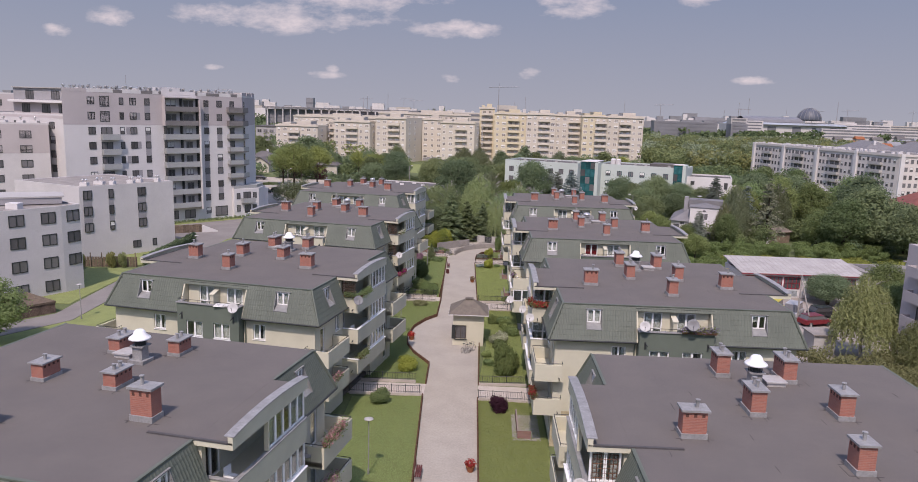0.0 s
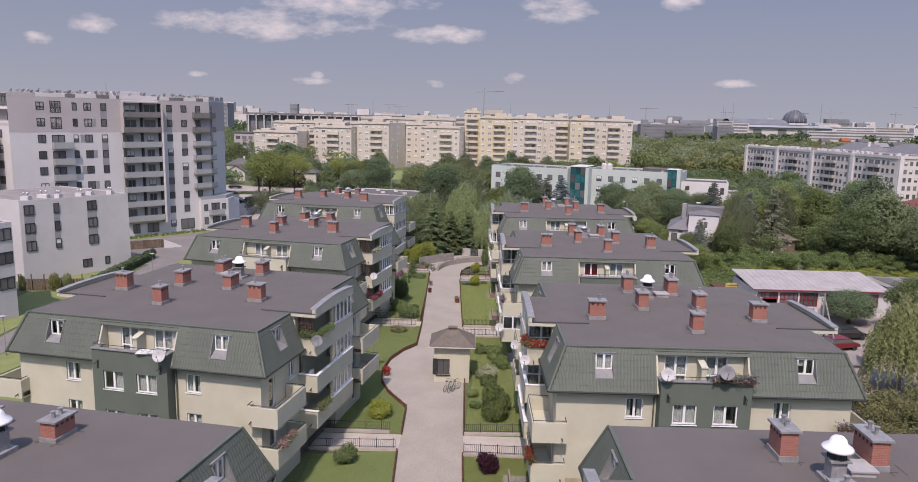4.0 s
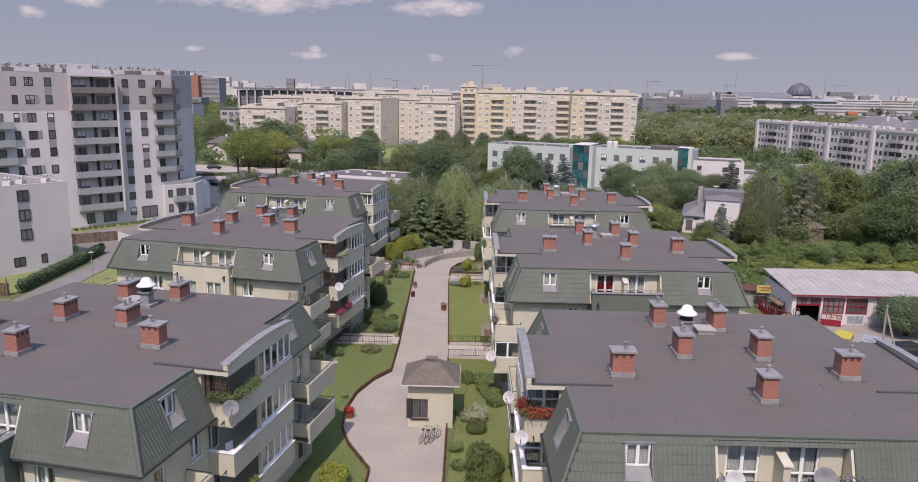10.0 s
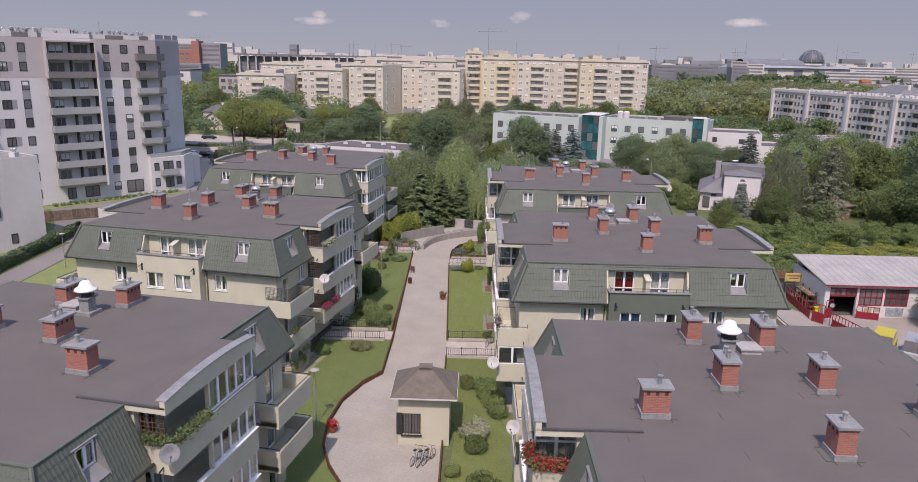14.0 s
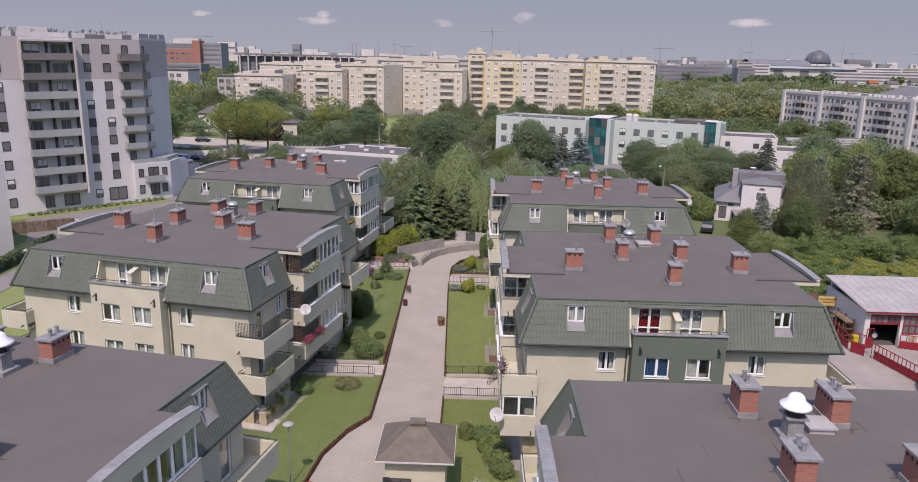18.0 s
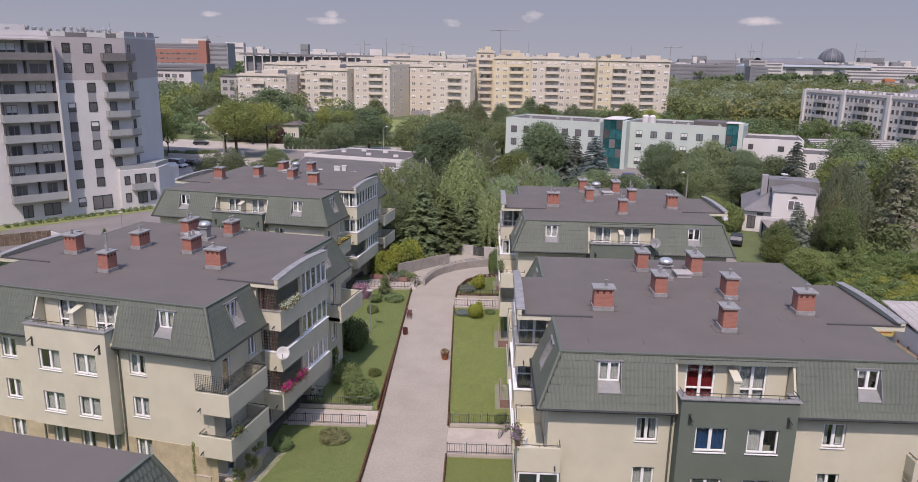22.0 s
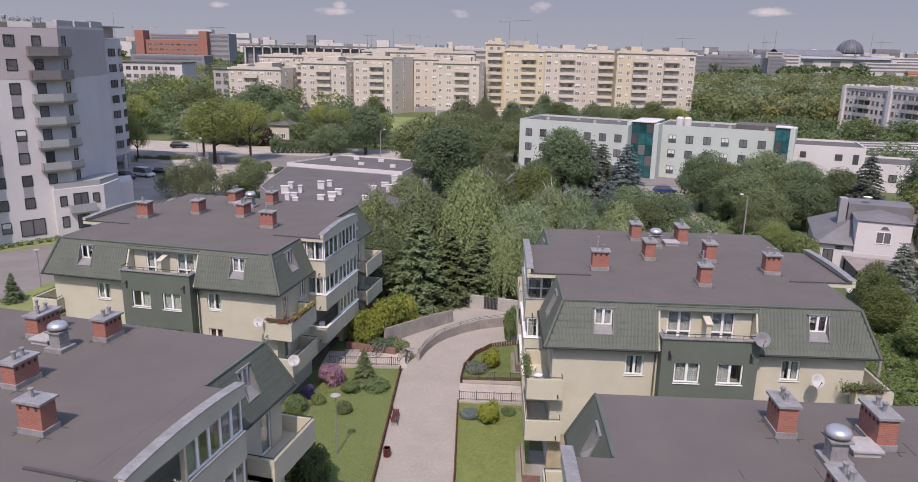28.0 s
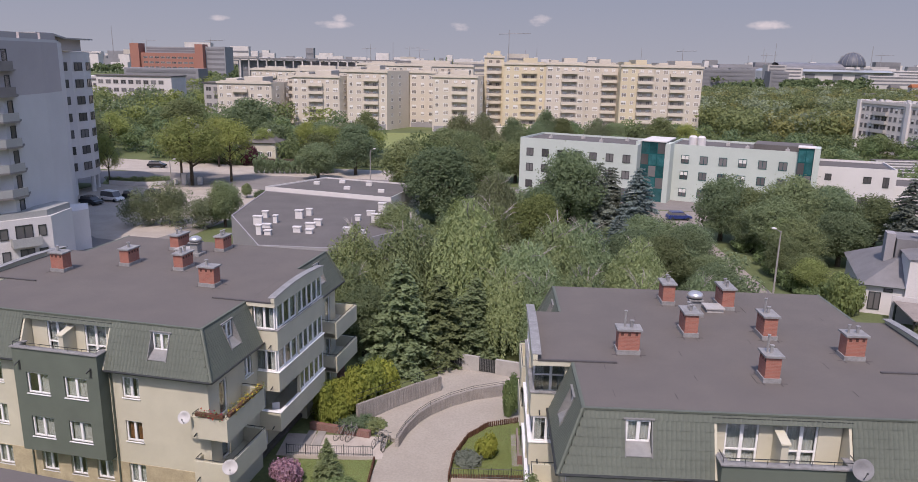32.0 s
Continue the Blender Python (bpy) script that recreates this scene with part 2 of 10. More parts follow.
REDCURTAIN = material("red_curtain", (0.35, 0.02, 0.03), 0.9, var=0.1)
STEEL = material("bright_steel", (0.62, 0.61, 0.6), 0.3, metal=0.7, var=0.06)
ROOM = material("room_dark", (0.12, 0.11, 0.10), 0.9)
WHITEWALL = material("white_render", (0.61, 0.587, 0.575), 0.9, var=0.05, scale=0.15, fine=8)
YELLOWWALL = material("yellow_render", (0.60, 0.525, 0.375), 0.9, var=0.05, scale=0.1, fine=4)
BEIGEWALL = material("beige_render", (0.575, 0.52, 0.44), 0.9, var=0.05, scale=0.1, fine=4)
GREYWALL = material("grey_render", (0.30, 0.29, 0.30), 0.9, var=0.06, scale=0.2, fine=8)
MINTWALL = material("mint_render", (0.47, 0.52, 0.48), 0.9, var=0.05, scale=0.15, fine=6)
TEALGLASS = material("teal_panel", (0.015, 0.10, 0.105), 0.15, var=0.1, scale=0.5, spec=0.6)
DARKPANE = material("dark_pane", (0.14, 0.135, 0.138), 0.12, var=0.1, scale=0.3, spec=0.6, objvar=0.5)
# red cladding with the distance haze greyed into its colour
REDBRICKFAR = material("hazed_red_cladding", (0.33, 0.155, 0.12), 0.8, var=0.06)
FLATROOF = material("grey_roof", (0.135, 0.125, 0.12), 0.9, var=0.1, scale=0.2, fine=6)
PAVING = material("block_paving", (0.355, 0.323, 0.276), 0.9, var=0.1, scale=0.35, fine=6, bump=0.1, second=(0.305, 0.277, 0.238))
PALESLAB = material("pale_slab", (0.47, 0.42, 0.372), 0.9, var=0.1, scale=0.8, fine=14)
ASPHALT = material("asphalt", (0.225, 0.207, 0.195), 0.92, var=0.1, scale=0.2, fine=20)
LAWN = material("lawn", (0.22, 0.25, 0.092), 0.95, var=0.2, scale=0.5, fine=16, bump=0.7, second=(0.175, 0.205, 0.076))
MEADOW = material("rough_grass", (0.13, 0.155, 0.065), 0.95, var=0.16, scale=0.06, fine=3, bump=0.5, second=(0.085, 0.11, 0.045))
LOG = material("edging_wood", (0.13, 0.065, 0.04), 0.85, var=0.15, island=0.3)
BARK = material("bark", (0.10, 0.08, 0.06), 0.95, var=0.2, scale=2, fine=20)
BIRCHBARK = material("birch_bark", (0.47, 0.44, 0.40), 0.9, var=0.25, scale=3, fine=12)
CONCRETE = material("concrete", (0.33, 0.31, 0.29), 0.9, var=0.12, scale=0.8, fine=20)
LEAF = leaf_material("leaf", (0.122, 0.155, 0.083), (0.268, 0.308, 0.172), 0.46)
LEAFAIRY = leaf_material("leaf_airy", (0.20, 0.23, 0.08), (0.36, 0.39, 0.15), 0.46)
LEAFDEEP = leaf_material("leaf_deep", (0.105, 0.145, 0.085), (0.235, 0.295, 0.175), 0.46)
LEAFSHRUB = leaf_material("leaf_shrub", (0.14, 0.185, 0.075), (0.295, 0.355, 0.155), 0.46)
LEAFPARK = leaf_material("leaf_park", (0.115, 0.145, 0.065), (0.25, 0.285, 0.135), 0.42)
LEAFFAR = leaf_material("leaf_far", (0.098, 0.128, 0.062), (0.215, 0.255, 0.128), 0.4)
LEAFBIRCH = leaf_material("leaf_birch", (0.165, 0.205, 0.105), (0.34, 0.385, 0.205), 0.44)
LEAFWILLOW = leaf_material("leaf_willow", (0.165, 0.17, 0.075), (0.32, 0.325, 0.15), 0.42)
LEAFLIGHT = leaf_material("leaf_light", (0.140, 0.178, 0.074), (0.270, 0.315, 0.142), 0.46)
LEAFWEEP = leaf_material("leaf_weeping", (0.235, 0.26, 0.11), (0.41, 0.435, 0.20))
LEAFGARDEN = leaf_material("leaf_garden", (0.15, 0.158, 0.082), (0.265, 0.27, 0.155), 0.42)
NEEDLE = leaf_material("needle", (0.135, 0.17, 0.092), (0.275, 0.325, 0.18), 0.42)
NEEDLEPINE = leaf_material("needle_pine", (0.15, 0.165, 0.125), (0.29, 0.305, 0.23), 0.36)
LEAFVINE = leaf_material("leaf_vine", (0.135, 0.17, 0.065), (0.255, 0.30, 0.115), 0.45)
LEAFGRASS = leaf_material("leaf_grass", (0.19, 0.22, 0.065), (0.30, 0.325, 0.11), 0.4)
NEEDLEBLUE = leaf_material("needle_blue", (0.135, 0.165, 0.15), (0.26, 0.295, 0.275), 0.38)
GOLD = leaf_material("golden_leaf", (0.24, 0.28, 0.06), (0.42, 0.45, 0.125))
REDFLOWER = leaf_material("red_flower", (0.36, 0.03, 0.03), (0.52, 0.09, 0.08))
PINKFLOWER = leaf_material("pink_flower", (0.44, 0.19, 0.25), (0.68, 0.44, 0.48))
WARMWALL = material("warm_house_render", (0.56, 0.52, 0.43), 0.9, var=0.06, scale=0.3, fine=8)
ORANGE = material("orange_tile", (0.30, 0.11, 0.05), 0.85, var=0.1)


# ---- building blocks ----
class Geo:
    """Collects the faces of one mesh."""
    def __init__(self):
        self.v, self.f, self.m, self.cur = [], [], [], 0

    def face(self, *pts):
        i = len(self.v)
        self.v.extend(tuple(p) for p in pts)
        self.f.append(tuple(range(i, i + len(pts))))
        self.m.append(self.cur)
        return self

    def box(self, x0, y0, z0, x1, y1, z1):
        x0, x1 = min(x0, x1), max(x0, x1)
        y0, y1 = min(y0, y1), max(y0, y1)
        z0, z1 = min(z0, z1), max(z0, z1)
        i = len(self.v)
        self.v.extend([(x0, y0, z0), (x1, y0, z0), (x1, y1, z0), (x0, y1, z0), (x0, y0, z1), (x1, y0, z1), (x1, y1, z1), (x0, y1, z1)])
        for q in ((0, 3, 2, 1), (4, 5, 6, 7), (0, 1, 5, 4), (1, 2, 6, 5), (2, 3, 7, 6), (3, 0, 4, 7)):
            self.f.append(tuple(i + k for k in q))
            self.m.append(self.cur)
        return self

    def loft(self, rings, cap=True):
        """Rings of equal length, counter-clockwise from above, joined upwards."""
        i, n = len(self.v), len(rings[0])
        for r in rings:
            self.v.extend(tuple(p) for p in r)
        for a in range(len(rings) - 1):
            for k in range(n):
                k2 = (k + 1) % n
                self.f.append((i + a * n + k, i + a * n + k2, i + (a + 1) * n + k2, i + (a + 1) * n + k))
                self.m.append(self.cur)
        if cap:
            self.f.append(tuple(i + k for k in reversed(range(n))))
            self.f.append(tuple(i + (len(rings) - 1) * n + k for k in range(n)))
            self.m += [self.cur, self.cur]
        return self

    def prism(self, poly, z0, z1):
        area = sum(a[0] * b[1] - b[0] * a[1] for a, b in zip(poly, poly[1:] + poly[:1]))
        if area < 0:
            poly = poly[::-1]
        return self.loft([[(p[0], p[1], z0) for p in poly], [(p[0], p[1], z1) for p in poly]])

    def cyl(self, x, y, z0, z1, r, r2=None, n=10):
        r2 = r if r2 is None else r2
        ring = lambda rr, z: [(x + rr * math.cos(2 * math.pi * k / n), y + rr * math.sin(2 * math.pi * k / n), z) for k in range(n)]
        return self.loft([ring(r, z0), ring(r2, z1)])

    def lathe(self, x, y, profile, n=14):
        return self.loft([[(x + max(r, 0.002) * math.cos(2 * math.pi * k / n), y + max(r, 0.002) * math.sin(2 * math.pi * k / n), z) for k in range(n)] for r, z in profile])

    def bar(self, a, b, r, n=5, r2=None):
        """A rod from a to b."""
        a, b = Vector(a), Vector(b)
        q = (b - a).to_track_quat("Z", "Y")
        r2 = r if r2 is None else r2
        ring = lambda c, rr: [c + q @ Vector((rr * math.cos(2 * math.pi * k / n), rr * math.sin(2 * math.pi * k / n), 0)) for k in range(n)]
        return self.loft([ring(a, r), ring(b, r2)])


MIRROR = [1]


def mesh_of(name, g, mats, smooth=False):
    me = bpy.data.meshes.new(name)
    s = MIRROR[0]
    seen, verts, index = {}, [], []
    for p in g.v:
        key = (round(p[0], 4), round(p[1], 4), round(p[2], 4))
        if key not in seen:
            seen[key] = len(verts)
            verts.append((s * p[0], p[1], p[2]))
        index.append(seen[key])
    faces = [tuple(index[i] for i in f) for f in g.f]
    keep = [k for k, f in enumerate(faces) if len(set(f)) == len(f)]
    me.from_pydata(verts, [], [faces[k] if s > 0 else faces[k][::-1] for k in keep])
    g.m = [g.m[k] for k in keep]
    for m in (mats if isinstance(mats, (list, tuple)) else [mats]):
        me.materials.append(m)
    if isinstance(mats, (list, tuple)) and len(mats) > 1:
        me.polygons.foreach_set("material_index", g.m)
    if smooth:
        me.polygons.foreach_set("use_smooth", [True] * len(me.polygons))
    me.update()
    return me


def part(name, g, mats, parent, label="", smooth=False):
    ob = new(name, mesh_of(name, g, mats, smooth))
    ob.parent = parent
    if label:
        tagged(ob, label)
    return ob


def thing(name, label, category, group="", at=(0, 0, 0)):
    ob = new(name)
    ob.location = at
    return tagged(ob, label, category, group)


def solo(name, g, mats, label, category, group="", kind="", smooth=False):
    return tagged(new(name, mesh_of(name, g, mats, smooth)), label, category, group, kind)


def wall(g, axis, a0, a1, z0, z1, d0, d1, holes=()):
    """A wall along x or y with openings (a0, a1, z0, z1) that go right through it."""
    As = sorted({a0, a1, *[min(max(v, a0), a1) for h in holes for v in h[:2]]})
    Zs = sorted({z0, z1, *[min(max(v, z0), z1) for h in holes for v in h[2:4]]})
    solid = lambda i, j: 0 <= i < len(As) - 1 and 0 <= j < len(Zs) - 1 and not any(h[0] < (As[i] + As[i + 1]) / 2 < h[1] and h[2] < (Zs[j] + Zs[j + 1]) / 2 < h[3] for h in holes)
    P = (lambda a, d, z: (a, d, z)) if axis == "x" else (lambda a, d, z: (d, a, z))
    def quad(*pts):
        g.face(*(pts if axis == "x" else pts[::-1]))
    for i in range(len(As) - 1):
        for j in range(len(Zs) - 1):
            if not solid(i, j):
                continue
            a, b, lo, hi = As[i], As[i + 1], Zs[j], Zs[j + 1]
            quad(P(a, d0, lo), P(b, d0, lo), P(b, d0, hi), P(a, d0, hi))
            quad(P(b, d1, lo), P(a, d1, lo), P(a, d1, hi), P(b, d1, hi))
            if not solid(i - 1, j):
                quad(P(a, d1, lo), P(a, d0, lo), P(a, d0, hi), P(a, d1, hi))
            if not solid(i + 1, j):
                quad(P(b, d0, lo), P(b, d1, lo), P(b, d1, hi), P(b, d0, hi))
            if not solid(i, j - 1):
                quad(P(a, d1, lo), P(b, d1, lo), P(b, d0, lo), P(a, d0, lo))
            if not solid(i, j + 1):
                quad(P(a, d0, hi), P(b, d0, hi), P(b, d1, hi), P(a, d1, hi))


def window(parent, axis, a0, a1, z0, z1, d, inward, leaves=2, sill=True, drape=None, cross=0.0, name="window", t=0.085):
    """A framed window in an opening; d is the outer face of its frame, inward +1 or -1 along the other axis."""
    g = Geo()
    def bx(geo, p, q, za, zb, e0, e1):
        lo, hi = d + inward * e0, d + inward * e1
        geo.box(p, lo, za, q, hi, zb) if axis == "x" else geo.box(lo, p, za, hi, q, zb)
    bx(g, a0, a1, z0, z0 + t, 0, 0.09); bx(g, a0, a1, z1 - t, z1, 0, 0.09)
    w = (a1 - a0) / leaves
    for k in range(leaves + 1):
        c = a0 + k * w
        lo, hi = (c, c + t) if k == 0 else (c - t, c) if k == leaves else (c - 0.075, c + 0.075)
        bx(g, lo, hi, z0 + t, z1 - t, 0, 0.09)
    if cross:
        bx(g, a0 + t, a1 - t, cross - 0.04, cross + 0.04, 0.005, 0.085)
    win = part(name, g, WHITE, parent)
    for k in range(leaves):
        g = Geo(); bx(g, a0 + k * w + 0.05, a0 + (k + 1) * w - 0.05, z0 + 0.06, z1 - 0.06, 0.04, 0.05)
        part("pane", g, GLASS, win).visible_shadow = False
    if sill:
        g = Geo(); bx(g, a0 - 0.05, a1 + 0.05, z0 - 0.045, z0, -0.16, 0.02)
        part("sill", g, WHITE, win)
    if drape:
        g = Geo()
        lo, hi = a0 + 0.05, a1 - 0.05
        spans = ((lo, hi),) if drape[1] == "full" else ((lo, lo + 0.3 * (hi - lo)), (hi - 0.3 * (hi - lo), hi)) if drape[1] == "sides" else ((lo, (lo + hi) / 2),)
        zb = z0 + 0.05 if drape[1] != "top" else z0 + 0.5 * (z1 - z0)
        for p, q in spans:
            n = max(4, int((q - p) / 0.06))
            for k in range(n):
                e = 0.16 + 0.05 * (k % 2)
                e2 = 0.16 + 0.05 * ((k + 1) % 2)
                u0, u1 = p + (q - p) * k / n, p + (q - p) * (k + 1) / n
                pts = [(u0, d + inward * e, zb), (u1, d + inward * e2, zb), (u1, d + inward * e2, z1 - 0.05), (u0, d + inward * e, z1 - 0.05)]
                g.face(*[(x, y, z) if axis == "x" else (y, x, z) for x, y, z in pts])
        part("curtain", g, drape[0], win)
    return win


# ---- the estate's apartment buildings ----
W, D = 19.5, 19.7            # eave to eave
ZE, ZR, SL = 9.0, 11.6, 1.05  # eave, flat roof, run of the mansard slope
LEVELS = (0.55, 3.3, 6.05, 8.85)
HEADS = (2.95, 5.7, 8.45)


def tile_face(parent, p, q, n_in, hips, holes=(), rows=7, step=0.21):
    """Courses of pressed metal tiles on one mansard slope, from eave point p to q; n_in points inwards; hips: how the ends lean."""
    p, q, n_in = Vector((*p, 0)), Vector((*q, 0)), Vector((*n_in, 0))
    along = (q - p).normalized()
    length = (q - p).length
    for r in range(rows):
        za, zb = ZE + (ZR - ZE) * r / rows, ZE + (ZR - ZE) * (r + 1) / rows
        ia, ib = SL * r / rows, SL * (r + 1) / rows
        g = Geo()
        lo, hi = hips[0] * ia, length - hips[1] * ia
        cuts = [lo, hi]
        spans, s = [], lo
        for h in sorted(holes):
            if h[2] < (za + zb) / 2 < h[3]:
                if h[0] > s:
                    spans.append((s, h[0]))
                s = max(s, h[1])
        if s < hi:
            spans.append((s, hi))
        for s0, s1 in spans:
            g = Geo()
            n = max(1, int(round((s1 - s0) / step)) * 3)
            prev = None
            for k in range(n + 1):
                s = s0 + (s1 - s0) * k / n
                wave = 0.011 if k % 3 == 0 else -0.004
                top_s = s
                if s1 == hi and hips[1] and k > n - 4:
                    top_s = min(s, length - hips[1] * ib)
                if s0 == lo and hips[0] and k < 4:
                    top_s = max(s, hips[0] * ib)
                a = p + along * s + n_in * (ia - 0.032 - wave) + Vector((0, 0, za - 0.012))
                b = p + along * top_s + n_in * (ib - wave) + Vector((0, 0, zb))
                c = p + along * s + n_in * (ia + 0.01) + Vector((0, 0, za - 0.012))
                if prev:
                    g.face(prev[0], a, b, prev[1])
                    g.face(prev[2], c, a, prev[0])
                prev = (a, b, c)
            if g.f:
                part("tile_course", g, TILE, parent)


FELTEDGE = material("dark_edge_flashing", (0.085, 0.08, 0.08), 0.7, var=0.12)
HATCH = material("pale_hatch", (0.42, 0.405, 0.395), 0.6, var=0.1)
DULLZINC = material("dull_zinc", (0.25, 0.25, 0.245), 0.6, metal=0.1, var=0.12, scale=2.0)
VENTDARK = material("vent_dark", (0.10, 0.045, 0.035), 0.9, var=0.1)
FELT3 = material("felt_seam_tar", (0.07, 0.063, 0.06), 0.8, var=0.1)


def loggia_block(b, near, flip_u):
    """The projecting stack of loggias on one side, under an arched parapet; flip_u puts it on the far side."""
    X = (lambda u: W - u) if flip_u else (lambda u: u)
    v0, v1, uo, ui = 6.3, 13.4, -0.8, 1.25
    def bx(g, ua, va, za, ub, vb, zb):
        g.box(X(ua), va, za, X(ub), vb, zb)
    # back wall of the loggias, with doors
    g = Geo()
    holes = [(v0 + 0.7, v0 + 2.2, z, z + 2.15) for z in LEVELS] if near else []
    xs = sorted((X(ui), X(ui + 0.25)))
    wall(g, "y", v0, v1, 0, 11.45, xs[0], xs[1], holes)
    bx(g, 0.5, v1 - 0.25, 0, ui - 0.003, v1, 11.45)
    part("loggia_wall", g, CREAM, b)
    for z in LEVELS:
        if near:
            window(b, "y", v0 + 0.7, v0 + 2.2, z, z + 2.15, X(ui) + (0.05 if not flip_u else -0.05), -1 if flip_u else 1, sill=False, name="balcony_door", drape=(CURTAIN, "sides") if z in LEVELS[1:3] else None)
    for k, z in enumerate(LEVELS):
        if k == 0:
            continue
        loggia = Geo()
        bx(loggia, uo, v0, z - 0.3, ui - 0.004, v1 - 0.004, z)
        slab = part("balcony", loggia, CREAM, b)
        g = Geo()
        bx(g, uo - 0.12, v0 - 0.12, z - 0.38, uo + 0.03, v1, z + 0.92)
        bx(g, uo + 0.032, v0 - 0.12, z - 0.38, ui - 0.55, v0 + 0.03, z + 0.92)
        part("parapet", g, CREAM, slab)
        g = Geo()
        bx(g, uo - 0.17, v0 - 0.17, z + 0.922, uo + 0.08, v1 + 0.03, z + 0.965)
        bx(g, uo + 0.082, v0 - 0.17, z + 0.922, ui - 0.55, v0 + 0.08, z + 0.965)
        part("coping", g, WHITE if k < 3 else ZINC, slab)
        g = Geo(); g.bar((X(uo + 0.35), v0 - 0.1, z - 0.06), (X(uo + 0.35), v0 - 0.42, z - 0.14), 0.04, 6)
        part("rain_spout", g, DARKMETAL, slab)
        if near:
            top = LEVELS[k + 1] - 0.38 if k < 3 else 11.45
            # glazed half of the loggia
            zs = z + 0.98
            a = 9.3
            d = X(uo - 0.02)
            window(b, "y", a, v1 - 0.05, zs, top - 0.02, d, -1 if flip_u else 1, leaves=5, sill=False, name="loggia_glazing", drape=(CURTAIN, "sides"))
            g = Geo(); bx(g, uo - 0.1, a - 0.12, zs, uo + 0.12, a - 0.003, top - 0.02)
            part("post", g, CREAM, slab)
    g = Geo()
    bx(g, ui - 0.5, v0 - 0.1, 8.9, ui - 0.2, v0 + 0.2, 11.38)
    part("corner_post", g, CREAM, b)
    # roof of the block, soffit and arched parapet
    g = Geo()
    bx(g, uo + 0.02, v0 - 0.2, 11.45, 2.3, v1 + 0.1, ZR + 0.015)
    part("loggia_roof", g, FELT, b)
    g = Geo()
    bx(g, uo - 0.1, v0 - 0.32, 11.36, 2.2, v0 - 0.2, 11.6)
    bx(g, uo + 0.02, v0 - 0.2, 11.38, 2.2, v1 + 0.1, 11.448)
    part("roof_fascia", g, CREAM, b)
    g = Geo(); bx(g, uo - 0.1, v0 - 0.34, 11.603, 3.3, v0 - 0.2, 11.69)
    part("roof_edge", g, FELTEDGE, b)
    n = 14
    arc = lambda v: (11.96 if near else 11.82) + (0.25 if near else 0.14) * (1 - ((v - (v0 + v1) / 2) / ((v1 - v0) / 2 + 0.3)) ** 2)
    gf, gc = Geo(), Geo()
    for k in range(n):
        va, vb = v0 - 0.34 + (v1 - v0 + 0.5) * k / n, v0 - 0.34 + (v1 - v0 + 0.5) * (k + 1) / n
        for geo, u0, u1, lo, over in ((gf, uo - 0.12, uo + 0.12, 11.36, 0), (gc, uo - 0.18, uo + 0.3, None, 0.05)):
            za, zb = arc(va) + over, arc(vb) + over
            la, lb = (lo, lo) if lo else (arc(va) + 0.003, arc(vb) + 0.003)
            x0, x1 = sorted((X(u0), X(u1)))
            ring = [(x0, va, la), (x1, va, la), (x1, vb, lb), (x0, vb, lb)]
            top = [(x0, va, za), (x1, va, za), (x1, vb, zb), (x0, vb, zb)]
            geo.loft([ring, top])
    part("arched_parapet", gf, CREAM, b)
    part("parapet_coping", gc, ZINC, b)


def corner_balcony(b, u_far, v_far, z, rail):
    X = (lambda u: W - u) if u_far else (lambda u: u)
    Y = (lambda v: D - v) if v_far else (lambda v: v)
    def bx(g, ua, va, za, ub, vb, zb):
        g.box(X(ua), Y(va), za, X(ub), Y(vb), zb)
    g = Geo(); bx(g, -0.85, -0.15, z - 0.3, 0.497, 4.1, z); bx(g, 0.5, -0.15, z - 0.3, 1.2, 0.497, z)
    s = part("balcony", g, CREAM, b)
    g = Geo()
    h = 0.55 if rail else 0.92
    bx(g, -0.97, -0.27, z - 0.4, 1.2, -0.12, z + h)
    bx(g, -0.97, -0.117, z - 0.4, -0.82, 4.1, z + h)
    bx(g, -0.817, 3.98, z - 0.4, 0.497, 4.1, z + h)
    bx(g, 1.08, -0.117, z - 0.4, 1.2, 0.497, z + h)
    part("parapet", g, CREAM, s)
    g = Geo()
    top = z + 1.05
    pts = [(1.14, 0.4), (1.14, -0.2), (-0.9, -0.2), (-0.9, 4.04), (0.45, 4.04)]
    for (ua, va), (ub, vb) in zip(pts, pts[1:]):
        g.bar((X(ua), Y(va), top), (X(ub), Y(vb), top), 0.025)
        n = max(2, int(math.hypot(ub - ua, vb - va) / (0.14 if rail else 0.9)))
        for k in range(n + 1):
            f = k / n
            g.bar((X(ua + (ub - ua) * f), Y(va + (vb - va) * f), z + h), (X(ua + (ub - ua) * f), Y(va + (vb - va) * f), top), 0.012, 4)
    part("railing", g, DARKMETAL, s)
    g = Geo(); g.bar((X(0.9), Y(-0.25), z - 0.06), (X(0.9), Y(-0.55), z - 0.14), 0.04, 6)
    part("rain_spout", g, DARKMETAL, s)


